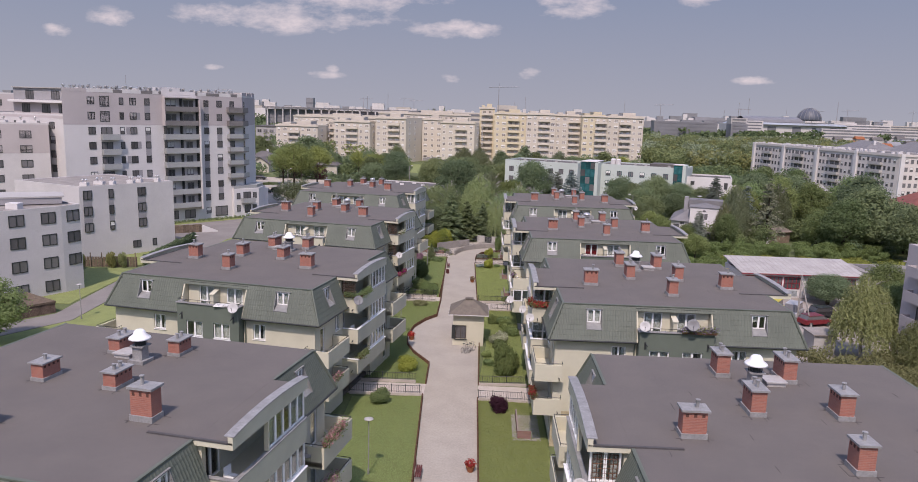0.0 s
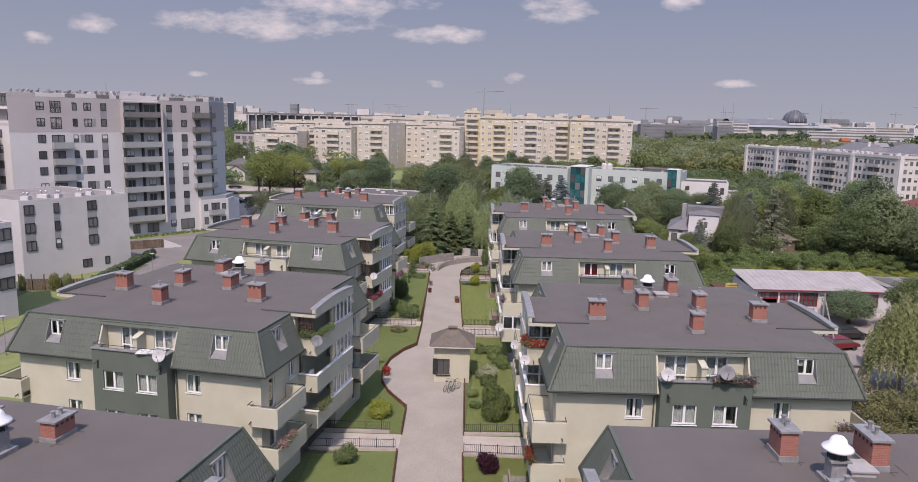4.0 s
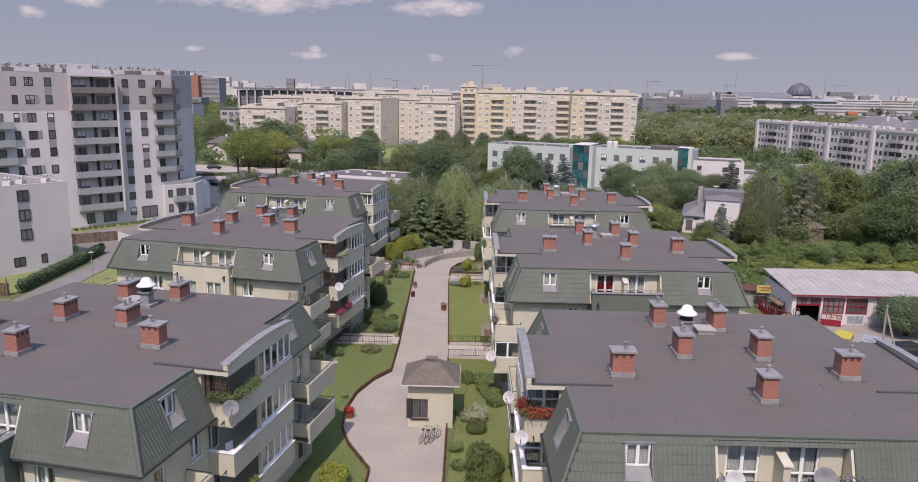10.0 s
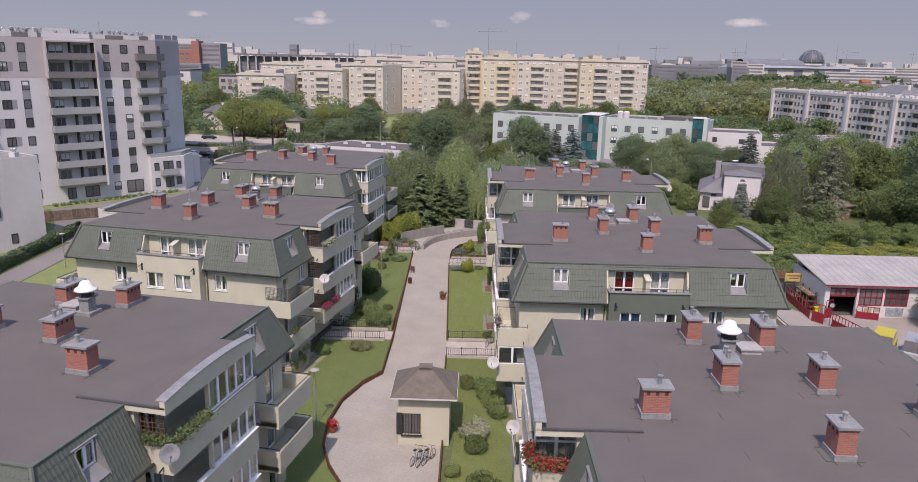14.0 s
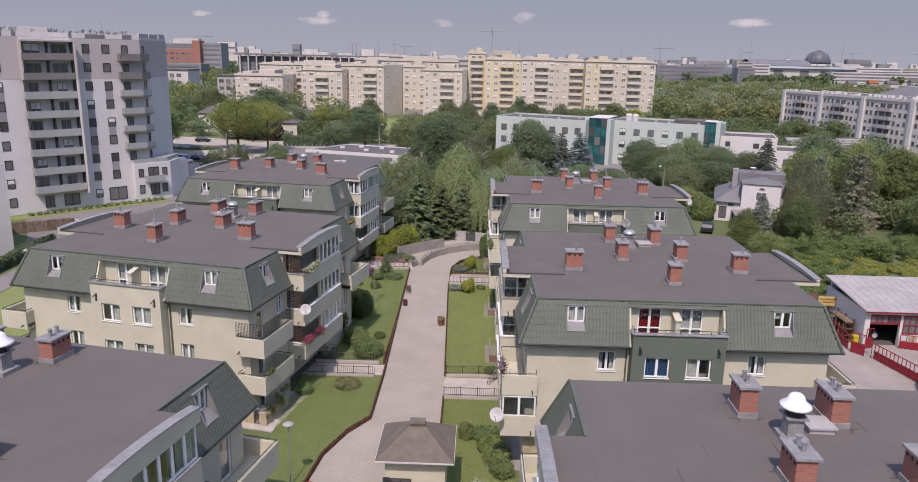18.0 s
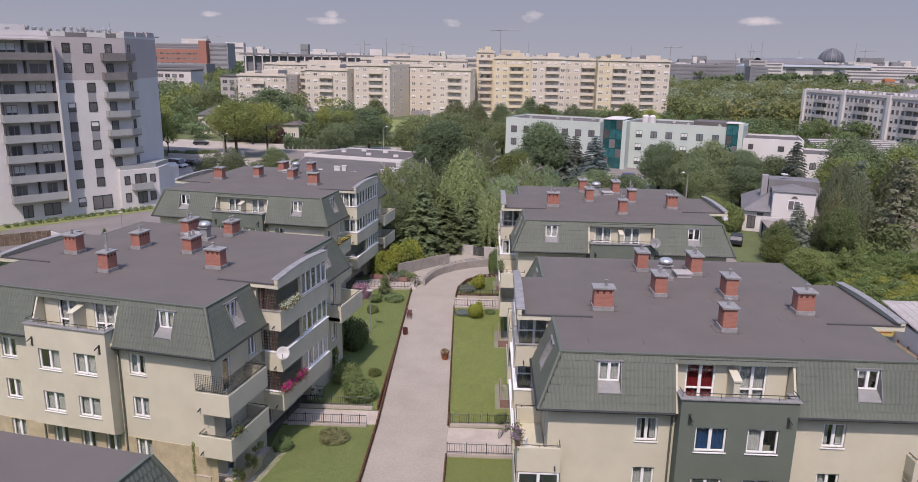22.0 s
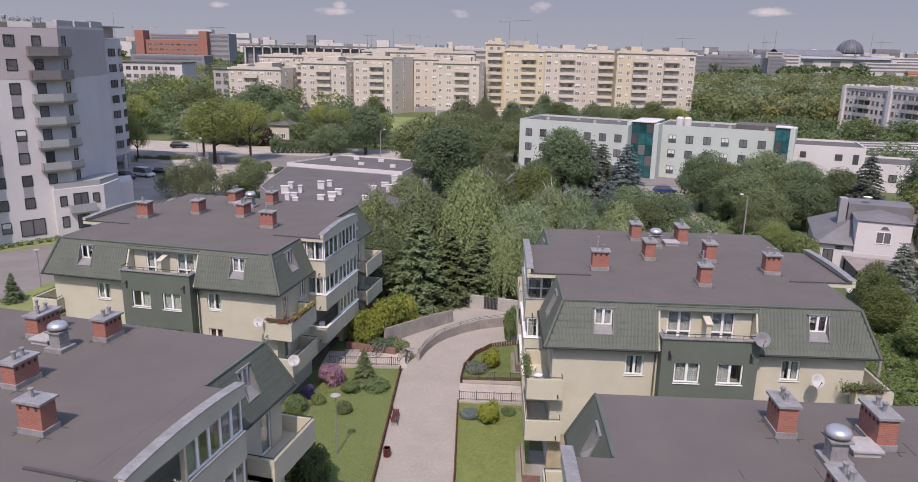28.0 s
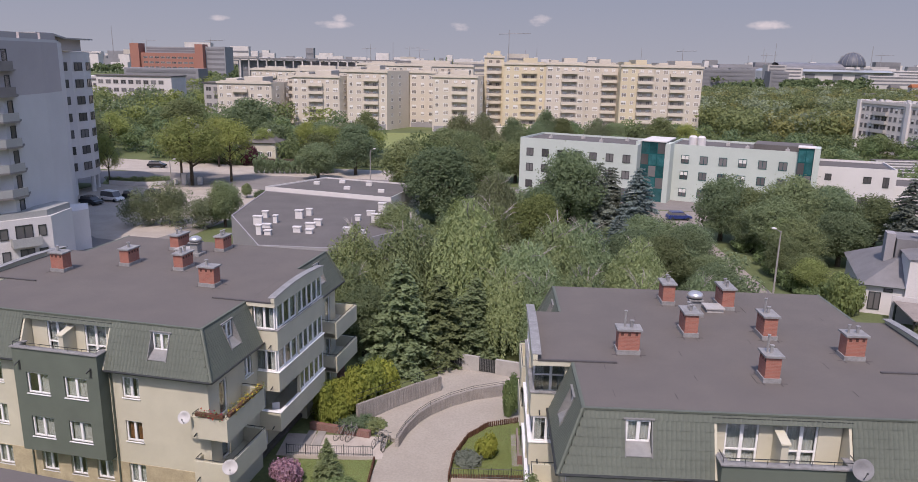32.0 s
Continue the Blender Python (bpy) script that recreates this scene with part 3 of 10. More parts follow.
def chimney(b, u, v, w, d, h=1.28, pots=1):
    z = ZR + 0.02
    g = Geo(); g.box(u - w / 2, v - d / 2, z, u + w / 2, v + d / 2, z + h)
    c = part("chimney", g, BRICK, b, "red brick chimney with a zinc cap")
    g = Geo(); g.box(u - w / 2 - 0.06, v - d / 2 - 0.06, z, u + w / 2 + 0.06, v + d / 2 + 0.06, z + 0.24)
    part("flashing", g, ZINC, c)
    g = Geo()
    for k, (sx_, sy_) in enumerate(((-1, -1), (1, -1), (1, 1), (-1, 1))):
        cx, cy, e = u + sx_ * (w / 2 + 0.06), v + sy_ * (d / 2 + 0.06), 0.2 + 0.17 * ((k * 0.37 + u) % 1)
        g.box(cx - (e if sx_ < 0 else 0), cy - 0.03, z, cx + (e if sx_ > 0 else 0), cy + 0.03, z + 0.006)
        g.box(cx - 0.03, cy - (e if sy_ < 0 else 0), z + 0.007, cx + 0.03, cy + (e if sy_ > 0 else 0), z + 0.012)
    tagged(part("tar_patch", g, FELT3, c), kind="stuff")
    g = Geo(); g.box(u - w / 2 - 0.1, v - d / 2 - 0.1, z + h + 0.003, u + w / 2 + 0.1, v + d / 2 + 0.1, z + h + 0.1)
    part("cap", g, ZINC, c)
    # vent openings as thin blocks; the dark inside them is put into the colour
    g = Geo()
    n = max(2, int(max(w, d) / 0.28))
    for k in range(n):
        f = (k + 0.5) / n - 0.5
        if w >= d:
            g.box(u + f * w - 0.07, v - d / 2 - 0.004, z + h - 0.26, u + f * w + 0.07, v - d / 2 + 0.05, z + h - 0.1)
        else:
            for s in (-1, 1):
                g.box(u + s * (w / 2 - 0.02), v + f * d - 0.07, z + h - 0.26, u + s * (w / 2 + 0.004), v + f * d + 0.07, z + h - 0.1)
    tagged(part("vent_strip", g, VENTDARK, c), kind="stuff")
    for k in range(pots):
        g = Geo()
        f = (k + 0.5) / pots - 0.5
        x, y = (u + f * w * 0.7 + 0.15, v) if w >= d else (u, v + f * d * 0.7)
        g.cyl(x, y, z + h + 0.1, z + h + 0.42, 0.085, n=8)
        g.cyl(x, y, z + h + 0.42, z + h + 0.47, 0.12, n=8)
        part("flue_pot", g, ZINC, c)


def roof_vent(b, u, v, white):
    z = ZR + 0.02
    g = Geo(); g.box(u - 0.5, v - 0.5, z - 0.01, u + 0.5, v + 0.5, z + 0.2); g.box(u - 0.3, v - 0.3, z + 0.2, u + 0.3, v + 0.3, z + 0.95); g.box(u - 0.42, v - 0.42, z + 0.95, u + 0.42, v + 0.42, z + 1.02)
    ob = part("roof_fan", g, ZINC, b, "galvanised duct with a white cowl" if white else "galvanised duct with a steel cowl")
    g = Geo()
    if white:
        for k in range(8):
            a = k * math.pi / 4
            g.bar((u + 0.36 * math.cos(a), v + 0.36 * math.sin(a), z + 1.02), (u + 0.36 * math.cos(a), v + 0.36 * math.sin(a), z + 1.4), 0.025, 4)
        g.cyl(u, v, z + 1.02, z + 1.4, 0.3, n=12)
        part("louvre", g, DARKMETAL, ob)
        g = Geo(); g.lathe(u, v, [(0.3, z + 1.4), (0.62, z + 1.38), (0.58, z + 1.47), (0.36, z + 1.62), (0.3, z + 1.8), (0.2, z + 1.9), (0.0, z + 1.92)], 16)
        part("cowl", g, WHITE, ob, smooth=True)
    else:
        g.lathe(u, v, [(0.3, z + 1.02), (0.34, z + 1.1), (0.46, z + 1.12), (0.48, z + 1.22), (0.42, z + 1.34), (0.28, z + 1.44), (0.0, z + 1.48)], 16)
        part("cowl", g, STEEL, ob, smooth=True)


def estate_building(side, bay_mat):
    b = thing("apartment_building", "four-storey cream apartment block with green tiled mansard roof", "apartment block", "estate blocks")
    near = True
    rnd = random.Random(5)
    styles = [(CURTAIN, "full"), (CURTAIN, "full"), (CURTAIN, "full"), (CURTAIN, "full"), (CURTAIN, "full"), (CURTAIN, "sides"), (CURTAIN, "half")]
    # outer walls
    front = [(4.9, 6.0, h - 1.3, h) for h in HEADS] + [(14.1, 15.2, h - 1.3, h) for h in HEADS]
    under = [(7.1, 8.2, 1.65, 2.95), (8.9, 10.0, 1.65, 2.95), (10.9, 12.0, 1.65, 2.95)]
    g = Geo()
    wall(g, "x", 0.55, W - 0.55, 0, ZE, 0.5, 0.85, front + under + [(7.6, 9.1, z - 1.3, z) for z in HEADS[1:]] + [(10.1, 11.6, z - 1.3, z) for z in HEADS[1:]])
    part("wall", g, CREAM, b)
    g = Geo()
    wall(g, "x", 0.5, W - 0.5, 0, 2.98, 0.46, 0.497, front[:1] + front[3:4] + under)
    part("plinth_cladding", g, PLINTH, b)
    for (a0, a1, z0, z1) in front + under:
        window(b, "x", a0, a1, z0, z1, 0.6, 1, drape=rnd.choice(styles))
    # flank walls
    flank = [(1.6, 2.5, z, z + 2.15) for z in LEVELS[:3]] + [(4.6, 5.5, h - 1.3, h) for h in HEADS]
    flank2 = [(D - 2.6, D - 1.6, z, z + 2.15) for z in LEVELS[:3]]
    g = Geo()
    wall(g, "y", 0.853, 6.3, 0, ZE, 0.55, 0.85, flank)
    part("wall", g, CREAM, b)
    g = Geo()
    wall(g, "y", 13.4, D - 0.5, 0, ZE, 0.55, 0.85, flank2)
    part("wall", g, CREAM, b)
    for (a0, a1, z0, z1) in flank + flank2:
        door = z1 - z0 > 1.6
        window(b, "y", a0, a1, z0, z1, 0.62, 1, sill=not door, leaves=1 if door else 2, drape=rnd.choice(styles), name="balcony_door" if door else "window")
    g = Geo()
    for args in (("y", 0.853, 6.3, 0, ZE, W - 0.85, W - 0.55), ("y", 13.4, D - 0.5, 0, ZE, W - 0.85, W - 0.55), ("x", 0.853, W - 0.853, 0, ZE, D - 0.85, D - 0.5)):
        g = Geo()
        wall(g, *args)
        part("wall", g, CREAM, b)
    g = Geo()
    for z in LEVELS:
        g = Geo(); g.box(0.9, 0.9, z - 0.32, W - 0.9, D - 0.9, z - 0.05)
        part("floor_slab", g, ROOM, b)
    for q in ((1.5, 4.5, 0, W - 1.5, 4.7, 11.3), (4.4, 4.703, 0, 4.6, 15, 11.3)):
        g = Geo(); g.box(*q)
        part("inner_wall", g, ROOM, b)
    # green bay with its attic terrace
    bays = [(7.6, 9.1, z - 1.3, z) for z in HEADS[1:]] + [(10.1, 11.6, z - 1.3, z) for z in HEADS[1:]]
    g = Geo()
    wall(g, "x", 6.8, 12.4, 3.45, 9.9, -0.35, -0.1, bays)
    g.box(6.8, -0.1, 3.45, 7.05, 0.497, 9.9); g.box(12.15, -0.1, 3.45, 12.4, 0.497, 9.9)
    bay = part("bay", g, bay_mat, b)
    g = Geo()
    g.loft([[(6.8, 0.1, 3.25), (12.4, 0.1, 3.25), (12.4, 0.497, 3.25), (6.8, 0.497, 3.25)], [(6.8, -0.35, 3.447), (12.4, -0.35, 3.447), (12.4, 0.497, 3.447), (6.8, 0.497, 3.447)]])
    part("bay_soffit", g, bay_mat, bay)
    for (a0, a1, z0, z1) in bays:
        window(b, "x", a0, a1, z0, z1, -0.25, 1, drape=rnd.choice(styles))
    g = Geo(); g.box(6.72, -0.43, 9.903, 12.48, -0.06, 9.97); g.box(6.72, -0.057, 9.903, 7.1, 0.6, 9.97); g.box(12.1, -0.057, 9.903, 12.48, 0.6, 9.97)
    part("coping", g, ZINC, bay)
    g = Geo()
    g.bar((6.85, -0.25, 10.2), (12.35, -0.25, 10.2), 0.022); g.bar((6.85, -0.25, 10.2), (6.85, 0.4, 10.2), 0.022); g.bar((12.35, -0.25, 10.2), (12.35, 0.4, 10.2), 0.022)
    for k in range(7):
        g.bar((6.85 + k * 5.5 / 6, -0.25, 9.97), (6.85 + k * 5.5 / 6, -0.25, 10.2), 0.014, 4)
    part("railing", g, DARKMETAL, bay)
    for x in (7.25, 11.95):
        g = Geo(); g.box(x - 0.07, -0.362, 8.55, x + 0.07, -0.345, 9.15); g.bar((x, -0.37, 9.1), (x + 0.12, -0.62, 8.9), 0.035)
        part("rain_spout", g, DARKMETAL, bay)
    g = Geo()
    attic_doors = [(7.35, 8.8, 8.95, 11.05), (9.95, 11.35, 8.95, 11.05)]
    wall(g, "x", 6.85, 12.35, 8.8, 11.4, 1.3, 1.5, attic_doors)
    g.box(6.8, 0.503, 8.75, 12.4, 1.3, 8.88)
    g.box(7.05, -0.097, 8.75, 12.15, 0.5, 8.88)
    part("terrace_wall", g, CREAM, b)
    for (a0, a1, z0, z1) in attic_doors:
        window(b, "x", a0, a1, z0, z1, 1.36, 1, sill=False, drape=(CURTAIN, "full"), cross=9.75, name="terrace_door")
    g = Geo()
    g.loft([[(9.42, 0.3, 8.9), (9.72, 0.3, 8.9), (9.72, 1.297, 8.9), (9.42, 1.297, 8.9)], [(9.42, 0.3, 10.6), (9.72, 0.3, 10.6), (9.72, 1.297, 10.85), (9.42, 1.297, 10.85)]])
    div = part("terrace_divider", g, CREAM, b)
    g = Geo()
    g.loft([[(9.36, 0.22, 10.605), (9.78, 0.22, 10.605), (9.78, 1.297, 10.855), (9.36, 1.297, 10.855)], [(9.36, 0.22, 10.68), (9.78, 0.22, 10.68), (9.78, 1.297, 10.93), (9.36, 1.297, 10.93)]])
    part("divider_cap", g, CREAM, div)
    g = Geo()
    for x0, x1 in ((6.68, 6.8), (12.4, 12.52)):
        g = Geo(); g.loft([[(x0, 0.02, 8.95), (x1, 0.02, 8.95), (x1, 1.45, 8.95), (x0, 1.45, 8.95)], [(x0, 1.02, 11.42), (x1, 1.02, 11.42), (x1, 1.45, 11.42), (x0, 1.45, 11.42)]])
        part("terrace_cheek", g, CREAM, b)
    g = Geo(); g.box(6.6, 0.95, 11.4, 12.6, 1.5, 11.43)
    part("terrace_lintel", g, DARKMETAL, b)
    # mansard slopes
    dorm = [(2.9, 4.0), (15.45, 16.55)]
    Z0, Z1 = 9.745, 11.2
    tile_face(b, (0, 0), (W, 0), (0, 1), (1, 1), [(6.68, 12.52, 8.9, 11.3)] + [(a, c, Z0, Z1) for a, c in dorm])
    tile_face(b, (0, 6.0), (0, 0), (1, 0), (0, 1), [(6.0 - 3.95, 6.0 - 2.85, Z0, Z1)])
    tile_face(b, (0, D), (0, 13.6), (1, 0), (1, 0), [(D - 16.8, D - 15.8, Z0, Z1)])
    tile_face(b, (W, 0), (W, 6.0), (-1, 0), (1, 0))
    tile_face(b, (W, 13.6), (W, D), (-1, 0), (0, 1))
    tile_face(b, (W, D), (0, D), (0, -1), (1, 1))
    for x, y, dx, dy in ((0, 0, 1, 1), (W, 0, -1, 1), (0, D, 1, -1), (W, D, -1, -1)):
        g = Geo(); g.bar((x - 0.03 * dx, y - 0.03 * dy, ZE - 0.03), (x + dx * (SL - 0.02), y + dy * (SL - 0.02), ZR - 0.01), 0.1, 8)
        part("hip_cap", g, TILE, b)
    # roof windows set upright into the slopes
    def dormer(axis, a0, a1, flip=False):
        g = Geo()
        zb, zt = Z0 + 0.01, Z1 + 0.02
        s = lambda z: SL * (z - ZE) / (ZR - ZE)
        P = (lambda a, d, z: (a, d, z)) if axis == "x" else (lambda a, d, z: (d, a, z))
        dv = s(zt) - 0.02
        g.loft([[P(a0, s(zb) - 0.03, zb), P(a1, s(zb) - 0.03, zb), P(a1, dv, zb + 0.38), P(a0, dv, zb + 0.38)], [P(a0, s(zb) - 0.03, zb + 0.04), P(a1, s(zb) - 0.03, zb + 0.04), P(a1, dv, zb + 0.43), P(a0, dv, zb + 0.43)]][::1 if axis == "x" else -1])
        for a in (a0 - 0.05, a1 + 0.01):
            i0 = [P(a, s(zb) - 0.08, zb - 0.03), P(a, s(zt) - 0.06, zt + 0.02), P(a, s(zt) + 0.1, zt + 0.02), P(a, s(zt) + 0.1, zb - 0.03)]
            i1 = [P(a + 0.04, s(zb) - 0.08, zb - 0.03), P(a + 0.04, s(zt) - 0.06, zt + 0.02), P(a + 0.04, s(zt) + 0.1, zt + 0.02), P(a + 0.04, s(zt) + 0.1, zb - 0.03)]
            g.loft([i0, i1])
        g.loft([[P(a0 - 0.12, s(zt) - 0.1, zt + 0.021), P(a1 + 0.12, s(zt) - 0.1, zt + 0.021), P(a1 + 0.12, s(zt) + 0.1, zt + 0.021), P(a0 - 0.12, s(zt) + 0.1, zt + 0.021)], [P(a0 - 0.12, s(zt) - 0.1, zt + 0.07), P(a1 + 0.12, s(zt) - 0.1, zt + 0.07), P(a1 + 0.12, s(zt) + 0.1, zt + 0.07), P(a0 - 0.12, s(zt) + 0.1, zt + 0.07)]])
        dm = part("roof_window", g, DULLZINC, b)
        window(b, axis, a0 + 0.02, a1 - 0.02, zb + 0.41, zt - 0.01, dv, 1, sill=False, drape=(CURTAIN, rnd.choice(("full", "top", "sides"))), name="roof_window_sash")
    for a0, a1 in dorm:
        dormer("x", a0, a1)
    dormer("y", 2.85, 3.95)
    dormer("y", 15.8, 16.8)
    # flat roof
    g = Geo(); g.box(SL - 0.02, SL - 0.02, ZR - 0.2, W - SL + 0.02, D - SL + 0.02, ZR + 0.02)
    part("flat_roof", g, FELT, b)
    g = Geo()
    for x0, y0, x1, y1 in ((SL - 0.07, SL - 0.07, W - SL + 0.07, SL + 0.1), (SL - 0.07, SL + 0.1, SL + 0.1, 6.0), (SL - 0.07, 13.6, SL + 0.1, D - SL), (W - SL - 0.1, SL + 0.1, W - SL + 0.07, 6.0), (W - SL - 0.1, 13.6, W - SL + 0.07, D - SL)):
        g = Geo(); g.box(x0, y0, ZR - 0.05, x1, y1, ZR + 0.028)
        part("roof_trim", g, TILE, b)
    if side == "R":
        g = Geo()
        for k in range(20):
            x, y, L = 2.6 + 1.4 * (k % 11), 2.2 + 1.03 * (k * 5 % 13), rnd.uniform(0.5, 0.95)
            g.box(x, y, ZR + 0.018, x + 0.022, y + L, ZR + 0.03)
        tagged(part("felt_lap", g, FELT3, b), kind="stuff")
    # eaves and gutters
    g = Geo()
    for x0, y0, x1, y1 in ((0, 0.03, 6.68, 0.497), (12.52, 0.03, W, 0.497), (0, 0.5, 0.547, 6.2), (0, 13.5, 0.547, D), (W - 0.547, 0.5, W, 6.2), (W - 0.547, 13.5, W, D)):
        g = Geo(); g.box(x0, y0, ZE - 0.07, x1, y1, ZE - 0.02)
        part("soffit", g, CREAM, b)
    for a, c in (((0, -0.06), (6.66, -0.06)), ((12.54, -0.06), (W, -0.06)), ((-0.06, -0.06), (-0.06, 6.1)), ((-0.06, 13.6), (-0.06, D)), ((W + 0.06, -0.06), (W + 0.06, 6.1))):
        g = Geo(); g.bar((*a, ZE - 0.05), (*c, ZE - 0.05), 0.07, 8)
        part("gutter", g, DARKMETAL, b)
    for x in (6.62, 12.58):
        g = Geo(); g.bar((x, -0.06, ZE - 0.08), (x, 0.4, ZE - 0.4), 0.05, 8); g.bar((x, 0.4, ZE - 0.4), (x, 0.4, 0.1), 0.05, 8)
        part("downpipe", g, TILE, b)
    loggia_block(b, True, False)
    loggia_block(b, False, True)
    for z, rail in ((LEVELS[1], False), (LEVELS[2], False)):
        corner_balcony(b, False, False, z, rail)
        corner_balcony(b, False, True, z, False)
        corner_balcony(b, True, False, z, False)
    # chimneys
    ox, oy = (0, 0) if side == "R" else (0.8, 0.75)
    low = {4.05: 1.28, 7.95: 1.28} if side == "R" else {7.95: 1.1, 11.4: 1.1, 12.2: 1.15}
    for u, v, w, d, pots in ((4.05, 7.6, 1.1, 0.75, 1), (7.95, 16.1, 0.72, 1.2, 2), (7.95, 10.7, 0.72, 1.3, 2), (11.4, 15.6, 0.72, 1.5, 2), (12.2, 10.6, 0.72, 1.2, 1), (10.3, 4.8, 0.72, 0.9, 1), (15.6, 7.9, 0.98, 0.8, 1)):
        chimney(b, u + ox, v + oy, w, d, low.get(u, 1.28), pots)
    g = Geo(); g.box(10.0 + ox, 14.3 + oy, ZR, 11.0 + ox, 15.3 + oy, ZR + 0.22); g.box(9.93 + ox, 14.23 + oy, ZR + 0.22, 11.07 + ox, 15.37 + oy, ZR + 0.3)
    part("roof_hatch", g, HATCH, b)
    return b


PLACES = {
    "R": [(4.79, 6.66, 0.0), (4.29, 36.37, 0.0), (3.66, 65.77, 0.0), (3.31, 95.7, 0.0)],
    "L": [(-13.53, 5.75, -0.19), (-13.76, 37.63, -0.20), (-14.24, 70.51, -0.21), (-14.92, 103.43, -0.17)],
}
estate = {}
for side in "RL":
    MIRROR[0] = 1 if side == "R" else -1
    base = estate_building(side, GREENWALL)
    for k, (x, y, a) in enumerate(PLACES[side]):
        m = pose(x, y, 0 if side == "R" else -0.12, 0, 0, math.degrees(a))
        if k == 3:
            base.matrix_basis = m
            ob = base
        else:
            ob = copy_thing(base, m)
        estate[side + str(k + 1)] = ob
        roof_vent(ob, 9.1 if side == "R" else (9.3 if k == 0 else 9.9), 13.9 if side == "R" else (13.8 if k == 0 else 14.9), k < 2)
MIRROR[0] = 1
# the first left block's chimneys stand nearer its front and differ in height; the last has none by its terrace
for ob in list(estate["L1"].children):
    kind = ob.name.split(".")[0]
    if kind in ("chimney", "roof_hatch"):
        u = -sum(v.co.x for v in ob.data.vertices) / len(ob.data.vertices)
        f = 1.0 if kind == "roof_hatch" else 1.2 if u < 6 else 0.8
        ob.scale.z, ob.location = f, (0.6, -1.05, (ZR + 0.02) * (1 - f))
for ob in list(estate["L4"].children):
    if ob.name.split(".")[0] == "chimney" and sum(v.co.y for v in ob.data.vertices) / len(ob.data.vertices) < 6.5:
        for o in (*ob.children, ob):
            bpy.data.objects.remove(o)
# one block has no lower balcony at its far garden corner
for ob in list(estate["L3"].children):
    if ob.name.split(".")[0] == "balcony" and min(v.co.y for v in ob.data.vertices) > 14 and max(v.co.z for v in ob.data.vertices) < 3.5 and min(abs(v.co.x) for v in ob.data.vertices) < 3:
        for o in (*ob.children, ob):
            bpy.data.objects.remove(o)
for ob in estate["L3"].children:
    if ob.name.split(".")[0] == "bay":
        for o in (ob, *[c for c in ob.children if c.name.startswith("bay_soffit")]):
            o.material_slots[0].link = "OBJECT"
            o.material_slots[0].material = CREAM


# ---- ground ----
g = Geo()
g.face((-3000, -600, 0), (3000, -600, 0), (3000, 4000, 0), (-3000, 4000, 0))
solo("ground", g, MEADOW, "rough green ground reaching to the horizon", "ground", kind="structure")


def sheet(name, poly, z, mat, label, category, th=0.3):
    g = Geo(); g.prism(poly, z - th, z)
    return solo(name, g, mat, label, category, kind="structure")


PATHL = [(-5.2, -40), (-5.3, 30), (-6.0, 46), (-6.0, 49), (-6.1, 54.3), (-8.1, 57.9), (-9.0, 60.5), (-9.3, 63.5), (-8.9, 67.2), (-7.8, 70.3), (-6.5, 72.4), (-6.5, 80), (-6.9, 96), (-7.2, 109), (-7.0, 112), (-6.3, 113.5)]
PATHR = [(-0.6, -40), (-0.7, 30), (-1.0, 46), (-1.1, 62), (-1.4, 80), (-2.2, 108.5), (-2.0, 111.6), (-1.2, 114.5), (0.2, 116.4), (2.6, 117.3), (14, 118.4)]
OUTER = [(14, 124.5), (2.0, 122.6), (-3.0, 119.3), (-5.2, 116.0)]
sheet("path", PATHR + OUTER + PATHL[::-1], 0.02, PAVING, "pinkish grey block-paved courtyard path", "path")
LANE = material("tan_lane", (0.30, 0.265, 0.235), 0.95, var=0.12, scale=0.4, fine=10)
LAWNS = [
    ([(-5.35, -8), (-5.4, 30), (-6.05, 45.9), (-12.4, 45.0), (-12.2, -8)], "mown lawn beside the path"),
    (PATHL[3:12] + [(-13.2, 79.4), (-12.6, 50.4)], "mown lawn bed with a curved edge"),
    ([(-6.8, 82.4), (-6.9, 96), (-7.2, 109), (-7.25, 111), (-13.2, 110.5), (-12.4, 83.4)], "mown lawn bed with shrubs"),
    ([(-0.65, -8), (-0.75, 30), (-1.0, 45.4), (4.6, 45.2), (5.0, -8)], "mown lawn beside the path"),
    ([(-0.95, 49.4), (-0.2, 62), (-0.3, 64.5), (-1.25, 65), (-1.35, 76), (3.6, 76), (3.9, 49.6)], "mown lawn bed with bushes"),
    ([(-1.45, 80.3), (-2.2, 105.4), (2.9, 105.3), (3.2, 80.6)], "long mown lawn bed"),
    ([(-2.15, 109), (-2.0, 111.6), (-1.1, 114.4), (0.3, 116.2), (2.6, 117.1), (2.9, 109.2)], "rounded lawn bed"),
]
for poly, label in LAWNS:
    sheet("lawn", poly, 0.06, LAWN, label, "lawn")
for x0, y0, x1, y1 in ((-14, 46.1, -6.0, 49.0), (-14, 79.8, -6.5, 82.1), (-14, 111.2, -6.8, 114.2), (-1.0, 45.7, 5.0, 49.1), (-1.4, 76.3, 4.4, 80.0), (-2.2, 105.6, 3.6, 108.8)):
    sheet("footpath", [(x0, y0), (x1, y0), (x1, y1), (x0, y1)], 0.035, PALESLAB, "pale concrete footpath to an entrance", "footpath")
